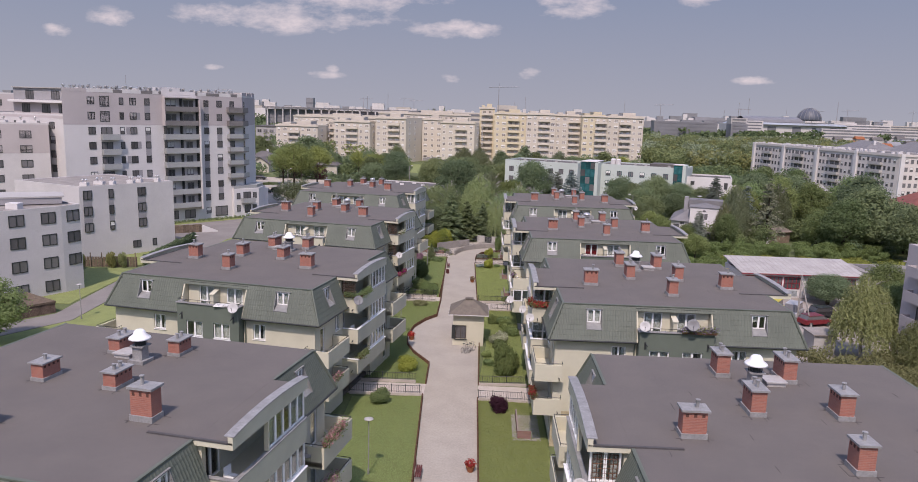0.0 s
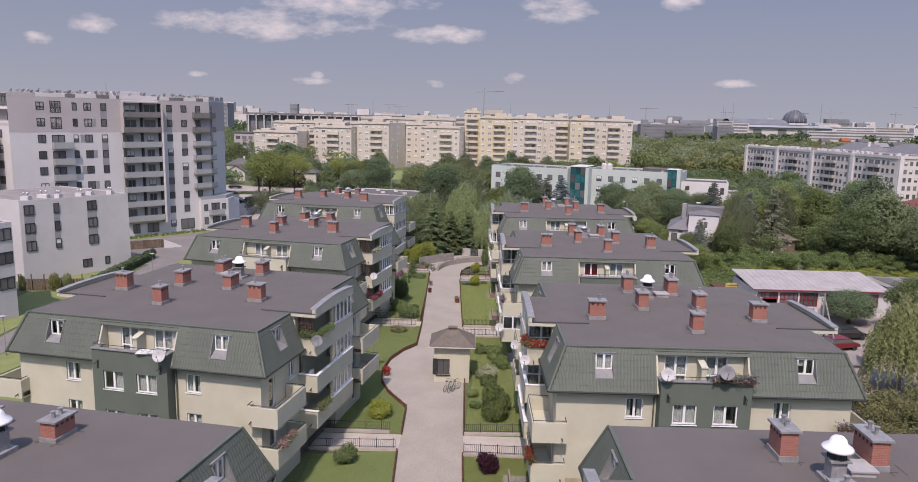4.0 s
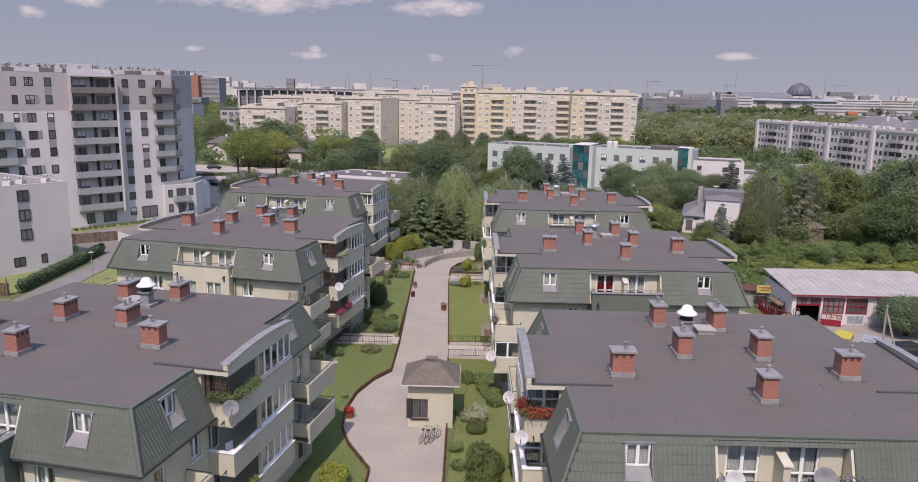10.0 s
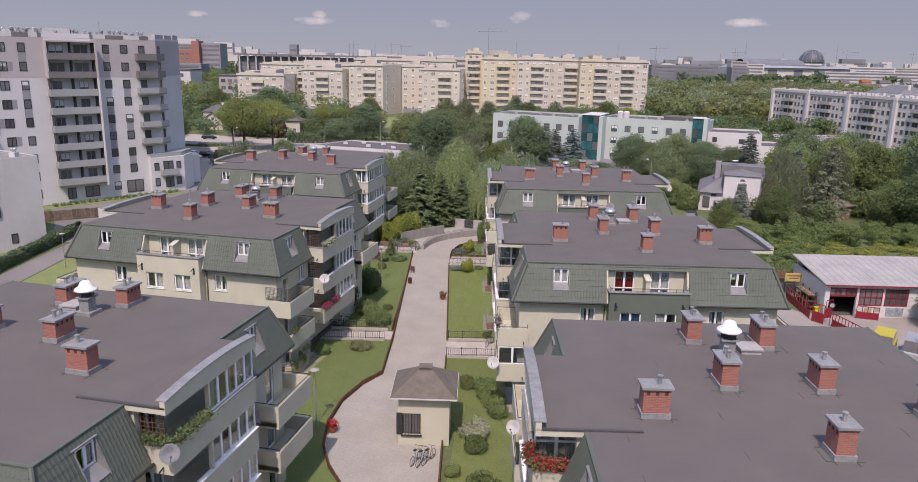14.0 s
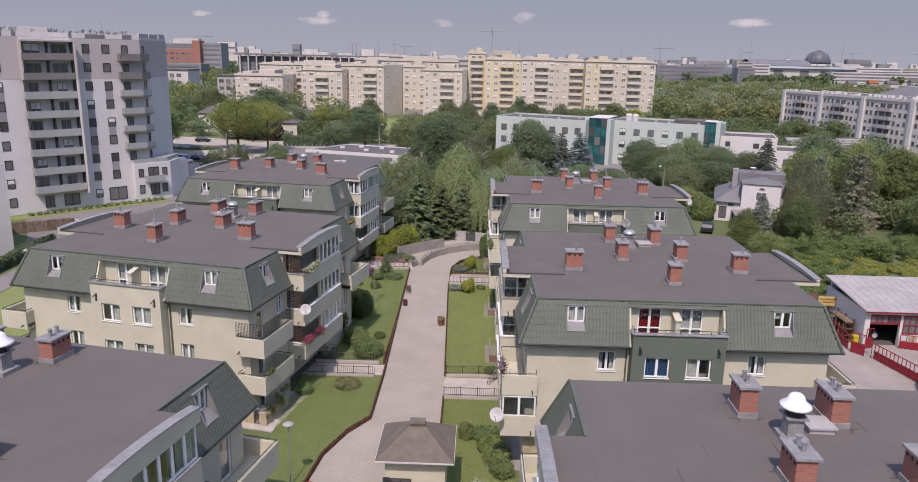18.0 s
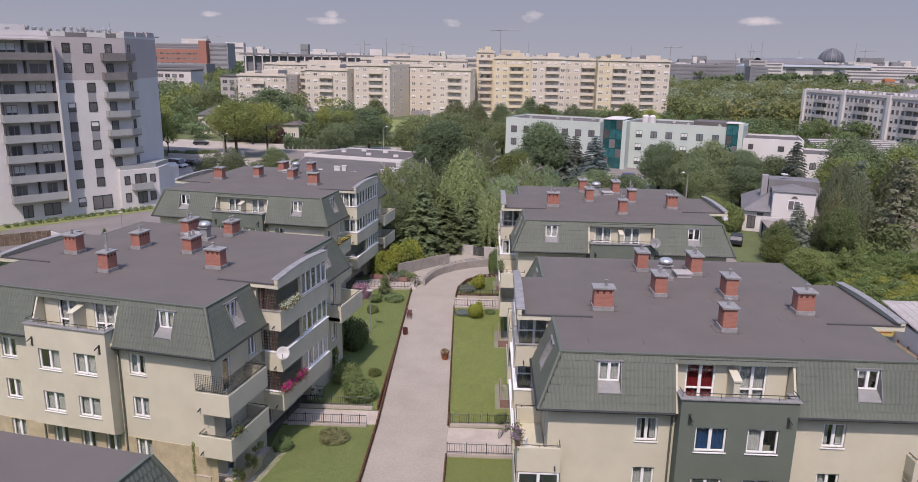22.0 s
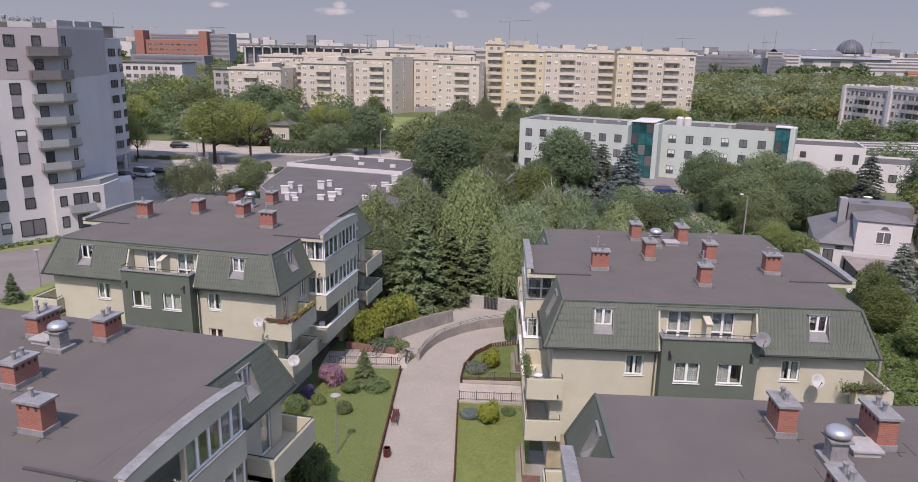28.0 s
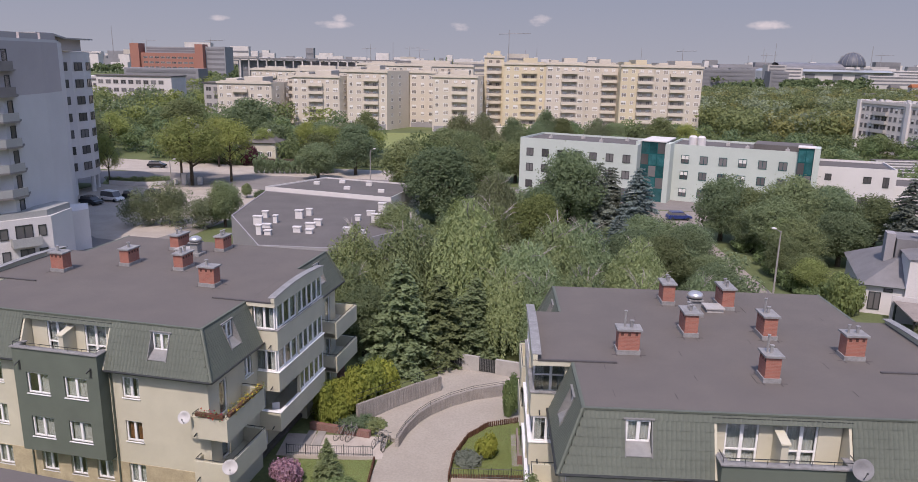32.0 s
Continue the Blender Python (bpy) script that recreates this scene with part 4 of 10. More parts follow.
for y0, y1 in ((37.5, 42.5), (66.2, 70.5), (83, 87.2), (94.8, 99.0), (111.0, 115.2)):
    sheet("patio", [(1.95, y0), (4.2, y0), (4.2, y1), (1.95, y1)], 0.1, CONCRETE, "small paved ground-floor patio", "patio")
sheet("road", [(-72, 44), (-68, 38), (-54.0, 57.5), (-49.6, 64.8), (-50.0, 76), (-50.8, 112), (-46, 160), (-40, 205), (-10, 208), (40, 200), (40, 212), (-12, 226), (-60, 229), (-140, 232), (-140, 216), (-74, 212), (-80, 196), (-58, 165), (-53, 140), (-54.2, 110), (-54.0, 84), (-53.4, 74), (-52.9, 67.2), (-57.0, 61.0)], 0.03, ASPHALT, "grey asphalt service road and street", "road")
sheet("yard", [(27, 40), (34, 40), (34, 54), (48, 54), (50, 76), (75, 76), (75, 90), (36, 91), (33, 96), (27, 96)], 0.025, material("pink_yard_paving", (0.335, 0.295, 0.265), 0.92, var=0.12, scale=0.35, fine=8, second=(0.27, 0.24, 0.215)), "worn pinkish paved yard of a garage", "yard")
sheet("road", [(29.2, 112), (34.6, 112), (33.6, 150), (33.4, 176), (36, 192), (60, 199), (20, 201), (30, 190), (29.6, 165)], 0.03, LANE, "narrow lane towards the office", "road")
sheet("road", [(-62, 122), (-57, 112), (-49, 112), (-46.5, 150), (-49.5, 159), (-52.5, 152), (-60, 143.5), (-69, 133)], 0.034, ASPHALT, "grey asphalt forecourt of the tower", "road")
sheet("field", [(-48, 285), (2, 285), (4, 332), (-52, 332)], 0.03, LAWN, "open green playing field", "field")
PALEPAVE = material("pale_sandy_paving", (0.42, 0.375, 0.325), 0.92, var=0.12, scale=0.3, fine=8, second=(0.34, 0.305, 0.265))
sheet("car_park", [(-84, 190), (-70, 182), (-57.5, 168), (-50, 166), (-42, 186), (-40, 207), (-52, 213), (-66, 210.5), (-80, 212)], 0.045, PALEPAVE, "pale sandy paved car park", "car park")
sheet("lawn", [(-60, 72), (-53.7, 71.5), (-53.9, 76), (-54.4, 92.5), (-62.5, 92.3)], 0.05, LAWN, "grass strip by the white blocks", "lawn")
sheet("lawn", [(-66, 30), (-36, 30), (-36, 120), (-50.6, 120), (-49.8, 76), (-49.4, 64.7), (-53.8, 57.2), (-66, 38)], 0.05, LAWN, "grass behind the estate", "lawn")


for poly, lab in (([(-80, 212.2), (-68.5, 211.6), (-66.8, 214.6), (-70, 218), (-82, 217)], "grass island behind a low curved wall"),):
    sheet("lawn", poly, 0.07, LAWN, lab, "lawn")
sheet("road", [(-110, 236), (-62, 226), (-20, 224), (-16, 240), (-60, 242.9), (-110, 252)], 0.028, PALEPAVE, "pale paved side of the street", "road")
g = Geo()
for (xa, ya), (xb, yb) in zip(((-78.5, 212.0), (-72.5, 211.0), (-69.2, 211.6), (-67.2, 213.2)), ((-72.5, 211.0), (-69.2, 211.6), (-67.2, 213.2), (-66.6, 216.0))):
    g.prism([(xa, ya), (xb, yb), (xb + 0.1, yb + 0.3), (xa + 0.1, ya + 0.3)], 0, 0.85)
solo("low_wall", g, WHITEWALL, "low curved white wall by the car park", "wall")
fence = thing("garden_fence", "dark timber garden fence along the street", "fence")
for k in range(40):
    g = Geo(); g.box(-61 + 0.52 * k, 243.0, 0, -60.55 + 0.52 * k, 243.1, 1.9)
    part("board", g, BARK, fence)
kb = thing("notice_kiosk", "small white kiosk and boxes on the paved verge", "kiosk")
for x, y, w, h in ((-63.5, 214.0, 0.9, 2.4), (-60.6, 214.8, 0.8, 1.6), (-65.2, 213.4, 0.6, 1.3)):
    g = Geo(); g.box(x - w / 2, y - 0.4, 0.04, x + w / 2, y + 0.4, h)
    part("box", g, WHITEWALL, kb)


# ---- low log fences round the beds ----
def log_edging(pts, h=0.42):
    g = Geo()
    acc = 0.0
    for (xa, ya), (xb, yb) in zip(pts, pts[1:]):
        L = math.hypot(xb - xa, yb - ya)
        n = max(1, int(L / 0.16))
        for k in range(n):
            f = k / n
            x, y = xa + (xb - xa) * f, ya + (yb - ya) * f
            g.cyl(x, y, 0.0, h + random.uniform(-0.03, 0.03), 0.065, n=5)
    return solo("log_edging", g, LOG, "low brown log edging along a lawn bed", "edging", "bed edgings", "stuff")


log_edging([(-5.35, 0), (-5.4, 30), (-6.05, 45.9)])
log_edging(PATHL[3:13])
log_edging([(-6.8, 82.4), (-6.9, 96), (-7.2, 109), (-7.25, 111)])
log_edging([(-0.65, 0), (-0.75, 30), (-1.0, 45.4)])
log_edging([(-0.95, 49.4), (-1.0, 62)])
log_edging([(-1.25, 65), (-1.35, 76)])
log_edging([(-1.45, 80.3), (-2.2, 105.4)])
log_edging([(2.9, 109.2), (-2.15, 109), (-2.0, 111.6), (-1.1, 114.4), (0.3, 116.2), (2.6, 117.1)], 0.5)


def iron_fence(a, b, h=0.95, base=0.25):
    g = Geo()
    L = math.hypot(b[0] - a[0], b[1] - a[1])
    dx, dy = (b[0] - a[0]) / L, (b[1] - a[1]) / L
    f = thing("railing", "low dark iron railing on a stone kerb", "railing", "path railings")
    g = Geo()
    c = [(a[0] - dy * 0.1, a[1] + dx * 0.1), (a[0] + dy * 0.1, a[1] - dx * 0.1), (b[0] + dy * 0.1, b[1] - dx * 0.1), (b[0] - dy * 0.1, b[1] + dx * 0.1)]
    g.prism(c, 0, base)
    part("kerb", g, PALESLAB, f)
    for z in (base + 0.12, h):
        g = Geo(); g.bar((*a, z), (*b, z), 0.025, 4)
        part("rail", g, DARKMETAL, f)
    n = int(L / 0.16)
    g = Geo()
    for k in range(n + 1):
        x, y = a[0] + dx * L * k / n, a[1] + dy * L * k / n
        r = 0.03 if k % 8 == 0 else 0.012
        g.bar((x, y, base), (x, y, h + (0.12 if k % 8 == 0 else 0)), r, 4)
    tagged(part("infill", g, DARKMETAL, f), kind="stuff")


for a, b in (((-12.8, 45.9), (-6.2, 46.1)), ((-12.8, 49.3), (-7, 49.3)), ((-12.8, 79.6), (-7.2, 79.6)), ((-12.8, 82.4), (-7.2, 82.4)), ((-13.2, 111.0), (-7.4, 111.2)),
             ((-0.9, 45.6), (4.4, 45.4)), ((-0.9, 49.3), (3.7, 49.5)), ((-1.3, 76.2), (3.4, 76.2)), ((-1.3, 80.2), (3.0, 80.4)), ((-2.1, 105.5), (2.8, 105.5)), ((-2.0, 109.0), (2.8, 109.1))):
    iron_fence(a, b)


# ---- street lamps ----
def lamp(x, y, h=4.25):
    o = thing("street_lamp", "slim grey garden lamp post with a flat round head", "lamp post", "garden lamps", (x, y, 0))
    g = Geo(); g.cyl(0, 0, 0, 0.5, 0.07, n=10); g.cyl(0, 0, 0.5, h - 0.15, 0.045, 0.035, n=10)
    part("pole", g, ZINC, o)
    g = Geo(); g.lathe(0, 0, [(0.06, h - 0.15), (0.1, h - 0.05), (0.34, h + 0.02), (0.33, h + 0.06), (0.1, h + 0.14), (0.0, h + 0.15)], 14)
    part("head", g, HATCH, o, smooth=True)


for x, y in ((-8.65, 30.9), (-10.1, 63.5), (-9.75, 97.6), (-48.7, 65.3), (-48.3, 100), (-48.5, 128)):
    lamp(x, y)


def street_light(x, y, h, ax, ay):
    o = thing("street_light", "tall concrete street light with one arm", "street light", "street lights", (x, y, 0))
    g = Geo(); g.cyl(0, 0, 0, h, 0.12, 0.08, n=8)
    part("pole", g, CONCRETE, o)
    g = Geo(); g.bar((0, 0, h - 0.1), (ax, ay, h + 0.3), 0.04)
    part("arm", g, ZINC, o)
    g = Geo(); g.lathe(ax, ay, [(0.1, h + 0.2), (0.28, h + 0.25), (0.25, h + 0.35), (0.0, h + 0.42)], 10)
    part("head", g, WHITEWALL, o)


for x, y, h, ax, ay in ((27.5, 104, 5.6, -0.8, -0.3), (27.0, 78, 5.6, -0.8, -0.3), (33, 150, 8, -0.8, 0), (-25, 215, 8, 0.9, 0), (-60, 200, 7, 0.9, 0)):
    street_light(x, y, h, ax, ay)


# ---- the caretaker's kiosk on the path ----
BROWNFRAME = material("brown_window_frame", (0.075, 0.05, 0.038), 0.6, var=0.1)
SHINGLE = material("brown_shingle", (0.165, 0.14, 0.115), 0.9, var=0.12, scale=1.5, fine=25)


def kiosk():
    k = thing("kiosk", "small cream kiosk with a brown hipped roof", "kiosk")
    x0, x1, y0, y1, h = -4.0, -0.55, 61.2, 64.6, 3.6
    g = Geo()
    wall(g, "x", x0, x1, 0, h, y0, y0 + 0.25, [(x0 + 0.3, x0 + 1.5, 0.8, 2.35)])
    g.box(x0, y0 + 0.253, 0, x0 + 0.25, y1, h); g.box(x1 - 0.25, y0 + 0.253, 0, x1, y1, h); g.box(x0 + 0.253, y1 - 0.25, 0, x1 - 0.253, y1, h)
    part("wall", g, CREAM, k)
    g = Geo(); g.box(x0 + 0.303, y0 + 0.14, 0.803, x0 + 1.497, y0 + 0.17, 2.347); pane = part("window_pane", g, DARKPANE, k)
    g = Geo()
    for q0, q1, z0, z1 in ((0.303, 0.37, 0.803, 2.347), (1.43, 1.497, 0.803, 2.347), (0.86, 0.94, 0.803, 2.347), (0.373, 1.427, 0.803, 0.87), (0.373, 1.427, 2.28, 2.347)):
        g.box(x0 + q0, y0 + 0.08, z0, x0 + q1, y0 + 0.137, z1)
    part("window_frame", g, BROWNFRAME, pane)
    g = Geo(); g.box(x0 - 0.12, y0 - 0.06, 0.8, x0 + 0.28, y0 - 0.01, 2.4); part("shutter", g, DARKMETAL, k)
    g = Geo(); g.box(x0 + 0.2, y0 - 0.12, 0.7, x0 + 1.6, y0 - 0.003, 0.78); part("sill", g, DARKMETAL, k)
    g = Geo()
    for i in range(7):
        g.bar((x0 + 0.3 + i * 0.2, y0 - 0.03, 0.8), (x0 + 0.3 + i * 0.2, y0 - 0.03, 2.35), 0.012, 4)
    for z in (0.9, 1.6, 2.28):
        g.bar((x0 + 0.25, y0 - 0.03, z), (x0 + 1.55, y0 - 0.03, z), 0.012, 4)
    part("window_grille", g, DARKMETAL, k)
    e = 0.5
    g = Geo()
    a = [(x0 - e, y0 - e, h + 0.1), (x1 + e, y0 - e, h + 0.1), (x1 + e, y1 + e, h + 0.1), (x0 - e, y1 + e, h + 0.1)]
    b = [(x0 + 1.35, y0 + 1.5, h + 1.4), (x1 - 1.35, y0 + 1.5, h + 1.4), (x1 - 1.35, y1 - 1.5, h + 1.4), (x0 + 1.35, y1 - 1.5, h + 1.4)]
    g.loft([a, b])
    part("roof", g, SHINGLE, k)
    g = Geo(); g.box(x0 - e - 0.02, y0 - e - 0.02, h, x1 + e + 0.02, y1 + e + 0.02, h + 0.097)
    part("eave", g, WHITEWALL, k)
    cx, cy = (x0 + x1) / 2, (y0 + y1) / 2
    g = Geo(); g.box(cx - 0.42, cy - 0.35, h + 1.3, cx + 0.42, cy + 0.35, h + 1.47); g.box(cx - 0.46, cy - 0.39, h + 1.473, cx + 0.46, cy + 0.39, h + 1.52)
    part("ridge_cap", g, SHINGLE, k)


kiosk()


# ---- curved retaining walls and gate at the head of the path ----
def curved_wall(name, pts, h0, h1, th, mat, label, rail=0.85):
    g = Geo()
    n = len(pts)
    for i in range(n - 1):
        (xa, ya), (xb, yb) = pts[i], pts[i + 1]
        L = math.hypot(xb - xa, yb - ya); nx, ny = -(yb - ya) / L * th / 2, (xb - xa) / L * th / 2
        ha, hb = h0 + (h1 - h0) * i / (n - 1), h0 + (h1 - h0) * (i + 1) / (n - 1)
        lo = [(xa - nx, ya - ny, 0), (xb - nx, yb - ny, 0), (xb + nx, yb + ny, 0), (xa + nx, ya + ny, 0)]
        hi = [(xa - nx, ya - ny, ha), (xb - nx, yb - ny, hb), (xb + nx, yb + ny, hb), (xa + nx, ya + ny, ha)]
        g.loft([lo, hi])
    w = solo(name, g, mat, label, "retaining wall", kind="structure")
    g = Geo()
    for i in range(n - 1):
        ha, hb = h0 + (h1 - h0) * i / (n - 1), h0 + (h1 - h0) * (i + 1) / (n - 1)
        for z in (0.5 * rail, rail):
            g.bar((*pts[i], ha + z), (*pts[i + 1], hb + z), 0.016, 5)
        g.bar((*pts[i], ha), (*pts[i], ha + rail), 0.018, 5)
    part("handrail", g, DARKMETAL, w)
    if h0 > 0.5:
        # upright half-round palisades on the face
        for i in range(n - 1):
            (xa, ya), (xb, yb) = pts[i], pts[i + 1]
            L = math.hypot(xb - xa, yb - ya)
            for k in range(int(L / 0.24)):
                f = (k + 0.5) / int(L / 0.24)
                g = Geo(); g.bar((0, 0, 0), (0, 0, h0 + (h1 - h0) * (i + f) / (n - 1) + 0.05), 0.1, 6)
                o = part("palisade", g, mat, w)
                o.location = (xa + (xb - xa) * f + (yb - ya) / L * 0.05, ya + (yb - ya) * f - (xb - xa) / L * 0.05, 0)


RIBBED = material("ribbed_concrete", (0.34, 0.315, 0.29), 0.95, var=0.2, scale=1.2, fine=12, second=(0.24, 0.22, 0.205))
arc1 = [(-6.0, 112.9), (-5.6, 114.8), (-4.9, 116.6), (-4.1, 117.9), (-2.7, 119.4), (-0.9, 120.7), (1.6, 121.75), (5, 122.6), (10, 123.0)]
curved_wall("retaining_wall", arc1, 0.7, 1.0, 0.25, RIBBED, "low curved concrete retaining wall with a handrail", 0.3)
arc2 = [(-9.3, 115.8), (-8.1, 117.1), (-6.8, 118.5), (-5.3, 120.1), (-3.6, 121.6)]
curved_wall("retaining_wall", arc2, 1.65, 1.5, 0.25, RIBBED, "weathered curved concrete wall beside the ramp")
sheet("ramp", [(-9.0, 115.6), (-6.1, 113.4), (-4.2, 117.9), (-0.9, 120.8), (5, 122.7), (10, 123.2), (10, 126.6), (-4.4, 127.4), (-3.6, 121.5), (-6.8, 118.3)], 0.3, PAVING, "paved ramp between curved walls", "ramp")
PALEPIER = material("pale_pier_render", (0.42, 0.40, 0.37), 0.9, var=0.12, scale=0.8)
gate = thing("gate", "metal gates between pale rendered piers", "gate")
gate.matrix_basis = pose(-3.4, 126.4, 0, 0, 0, -16)
for s0, s1 in ((-1.0, 0.0), (1.42, 2.95), (4.4, 8.0)):
    g = Geo(); g.box(s0, -0.15, 0.2, s1, 0.15, 1.62)
    part("pier", g, PALEPIER, gate)
for s0, s1 in ((0.03, 1.39), (2.98, 4.37)):
    g = Geo(); g.box(s0, -0.03, 0.35, s1, 0.03, 1.5)
    leaf = part("gate_leaf", g, DARKMETAL, gate)
    for k in range(9):
        g = Geo(); g.bar((s0 + 0.08 + k * 0.15, -0.06, 0.35), (s0 + 0.08 + k * 0.15, -0.06, 1.55), 0.015, 4)
        part("bar", g, ZINC, leaf)
RAMPBRICK = brick_material("clinker", (0.22, 0.105, 0.085), (0.17, 0.085, 0.07), (0.25, 0.2, 0.18))
solo("planter_wall", Geo().prism([(-12.6, 114.9), (-8.1, 113.9), (-8.0, 114.2), (-12.5, 115.2)], 0, 0.55), RAMPBRICK, "low red clinker planter wall behind the bicycles", "wall")
for x0 in (-12.6, -11.9):
    solo("stone_slab", Geo().box(x0, 112.6, 0.036, x0 + 0.6, 114.6, 0.09), CONCRETE, "pale stone slab on the footpath", "slab", "path slabs")
for x, y in ((-10.1, 113.9), (-9.6, 114.0), (-9.2, 113.8), (-7.4, 113.1), (-7.0, 112.9), (-6.7, 112.7), (-2.6, 59.0), (-2.2, 58.9), (-1.8, 59.1), (-11.8, 83.5), (-11.3, 83.4), (2.5, 79.3)):
    a = random.uniform(-0.3, 0.3)
    bk = thing("bicycle", "parked bicycle leaning by a rack", "bicycle", "bicycles", (x, y, 0.02))
    bk.rotation_euler = (0, 0, 1.3 + a)
    for wx in (-0.52, 0.52):
        g = Geo()
        for i in range(14):
            p, q = i * math.tau / 14, (i + 1) * math.tau / 14
            g.bar((wx + 0.33 * math.cos(p), 0, 0.34 + 0.33 * math.sin(p)), (wx + 0.33 * math.cos(q), 0, 0.34 + 0.33 * math.sin(q)), 0.02, 4)
        for i in range(6):
            p = i * math.tau / 6
            g.bar((wx, 0, 0.34), (wx + 0.33 * math.cos(p), 0, 0.34 + 0.33 * math.sin(p)), 0.005, 3)
        part("wheel", g, DARKMETAL, bk)
    g = Geo()
    for p, q in (((-0.52, 0, 0.34), (-0.15, 0, 0.85)), ((-0.15, 0, 0.85), (0.38, 0, 0.85)), ((0.38, 0, 0.85), (0.52, 0, 0.34)), ((-0.05, 0, 0.32), (-0.17, 0, 0.95)), ((-0.05, 0, 0.32), (0.38, 0, 0.82)), ((-0.52, 0, 0.34), (-0.05, 0, 0.32)), ((0.38, 0, 0.85), (0.36, 0, 1.02))):
        g.bar(p, q, 0.02, 5)
    part("frame", g, ZINC, bk)
    g = Geo(); g.bar((0.36, -0.28, 1.04), (0.36, 0.28, 1.04), 0.015, 5)
    part("handlebar", g, DARKMETAL, bk)
    g = Geo(); g.box(-0.3, -0.08, 0.95, -0.05, 0.08, 1.0)
    part("saddle", g, DARKMETAL, bk)


# ---- plants ----
def leaf_mesh(name, pos, nrm, size, mat, aspect=1.0, droop=None):
    """Many small leaf clumps: one pointed leaf for each place."""
    n = len(pos)
    rng = np.random.default_rng(n + 7)
    nrm = nrm / np.maximum(np.linalg.norm(nrm, axis=1, keepdims=True), 1e-6)
    up = rng.normal(size=(n, 3)) if droop is None else np.tile(np.array(droop, float), (n, 1)) + rng.normal(scale=0.25, size=(n, 3))
    a = np.cross(nrm, up); a /= np.maximum(np.linalg.norm(a, axis=1, keepdims=True), 1e-6)
    b = np.cross(a, nrm)
    s = (size * rng.uniform(0.6, 1.3, n))[:, None]
    v = np.empty((n, 3, 3))
    v[:, 0] = pos - a * s * 0.62 - b * s * 0.5 * aspect
    v[:, 1] = pos + a * s * 0.62 - b * s * 0.3 * aspect + nrm * s * 0.12
    v[:, 2] = pos + b * s * 0.75 * aspect - nrm * s * 0.1
    me = bpy.data.meshes.new(name)
    me.vertices.add(3 * n); me.loops.add(3 * n); me.polygons.add(n)
    me.vertices.foreach_set("co", v.reshape(-1))
    me.loops.foreach_set("vertex_index", np.arange(3 * n, dtype=np.int32))
    me.polygons.foreach_set("loop_start", np.arange(0, 3 * n, 3, dtype=np.int32))
    me.materials.append(mat)
    me.update(calc_edges=True)
    return me


def blob_points(rng, blobs, n, shell=0.35):
    w = np.array([b[3] * b[4] + b[4] * b[5] + b[3] * b[5] for b in blobs]); w = w / w.sum()
    idx = rng.choice(len(blobs), n, p=w)
    B = np.array(blobs)[idx]
    d = rng.normal(size=(n, 3)); d /= np.linalg.norm(d, axis=1, keepdims=True)
    r = 1 - shell * rng.random(n) ** 1.6 + rng.normal(scale=0.06, size=n)
    return B[:, :3] + d * B[:, 3:6] * r[:, None], d + rng.normal(scale=0.5, size=(n, 3)) + np.array((0, 0, 0.35))


def crown_points(rng, blobs, n, shell, h, r, loose=0.28):
    """Leaves on the lobes, and some scattered loosely through the whole crown."""
    p, nn = blob_points(rng, blobs, n - int(n * loose), shell)
    q, qn = blob_points(rng, [(0, 0, 0.6 * h, 0.86 * r, 0.86 * r, 0.37 * h)], int(n * loose), 0.75)
    q += rng.normal(scale=0.04 * h, size=q.shape)
    return np.concatenate([p, q]), np.concatenate([nn, qn])


def round_blobs(rng, h, r, k, low=0.25):
    """Overlapping lobes that make an uneven crown."""
    out = []
    for i in range(k):
        a, f = rng.uniform(0, math.tau), rng.random()
        z = h * (low + (0.92 - low) * f)
        spread = r * 0.62 * math.sqrt(max(0.1, 1 - (2 * f - 0.85) ** 2))
        q = rng.uniform(0.22, 0.42) * r
        out.append((spread * math.cos(a), spread * math.sin(a), z, q * 1.1, q * 1.1, q * rng.uniform(0.7, 0.95)))
    return out


def trunk_geo(rng, h, r, limbs, lean=0.0):
    g = Geo()
    g.bar((0, 0, -0.1), (lean * 0.5, 0, h * 0.4), r, 8, r * 0.75)
    g.bar((lean * 0.5, 0, h * 0.4), (lean, 0, h * 0.85), r * 0.75, 7, r * 0.25)
    for i in range(limbs):
        a, z = rng.uniform(0, math.tau), h * rng.uniform(0.25, 0.6)
        L = h * rng.uniform(0.2, 0.36)
        g.bar((lean * 0.5, 0, z), (lean + L * math.cos(a), L * math.sin(a), z + L * 0.8), r * 0.4, 5, r * 0.08)
    return g


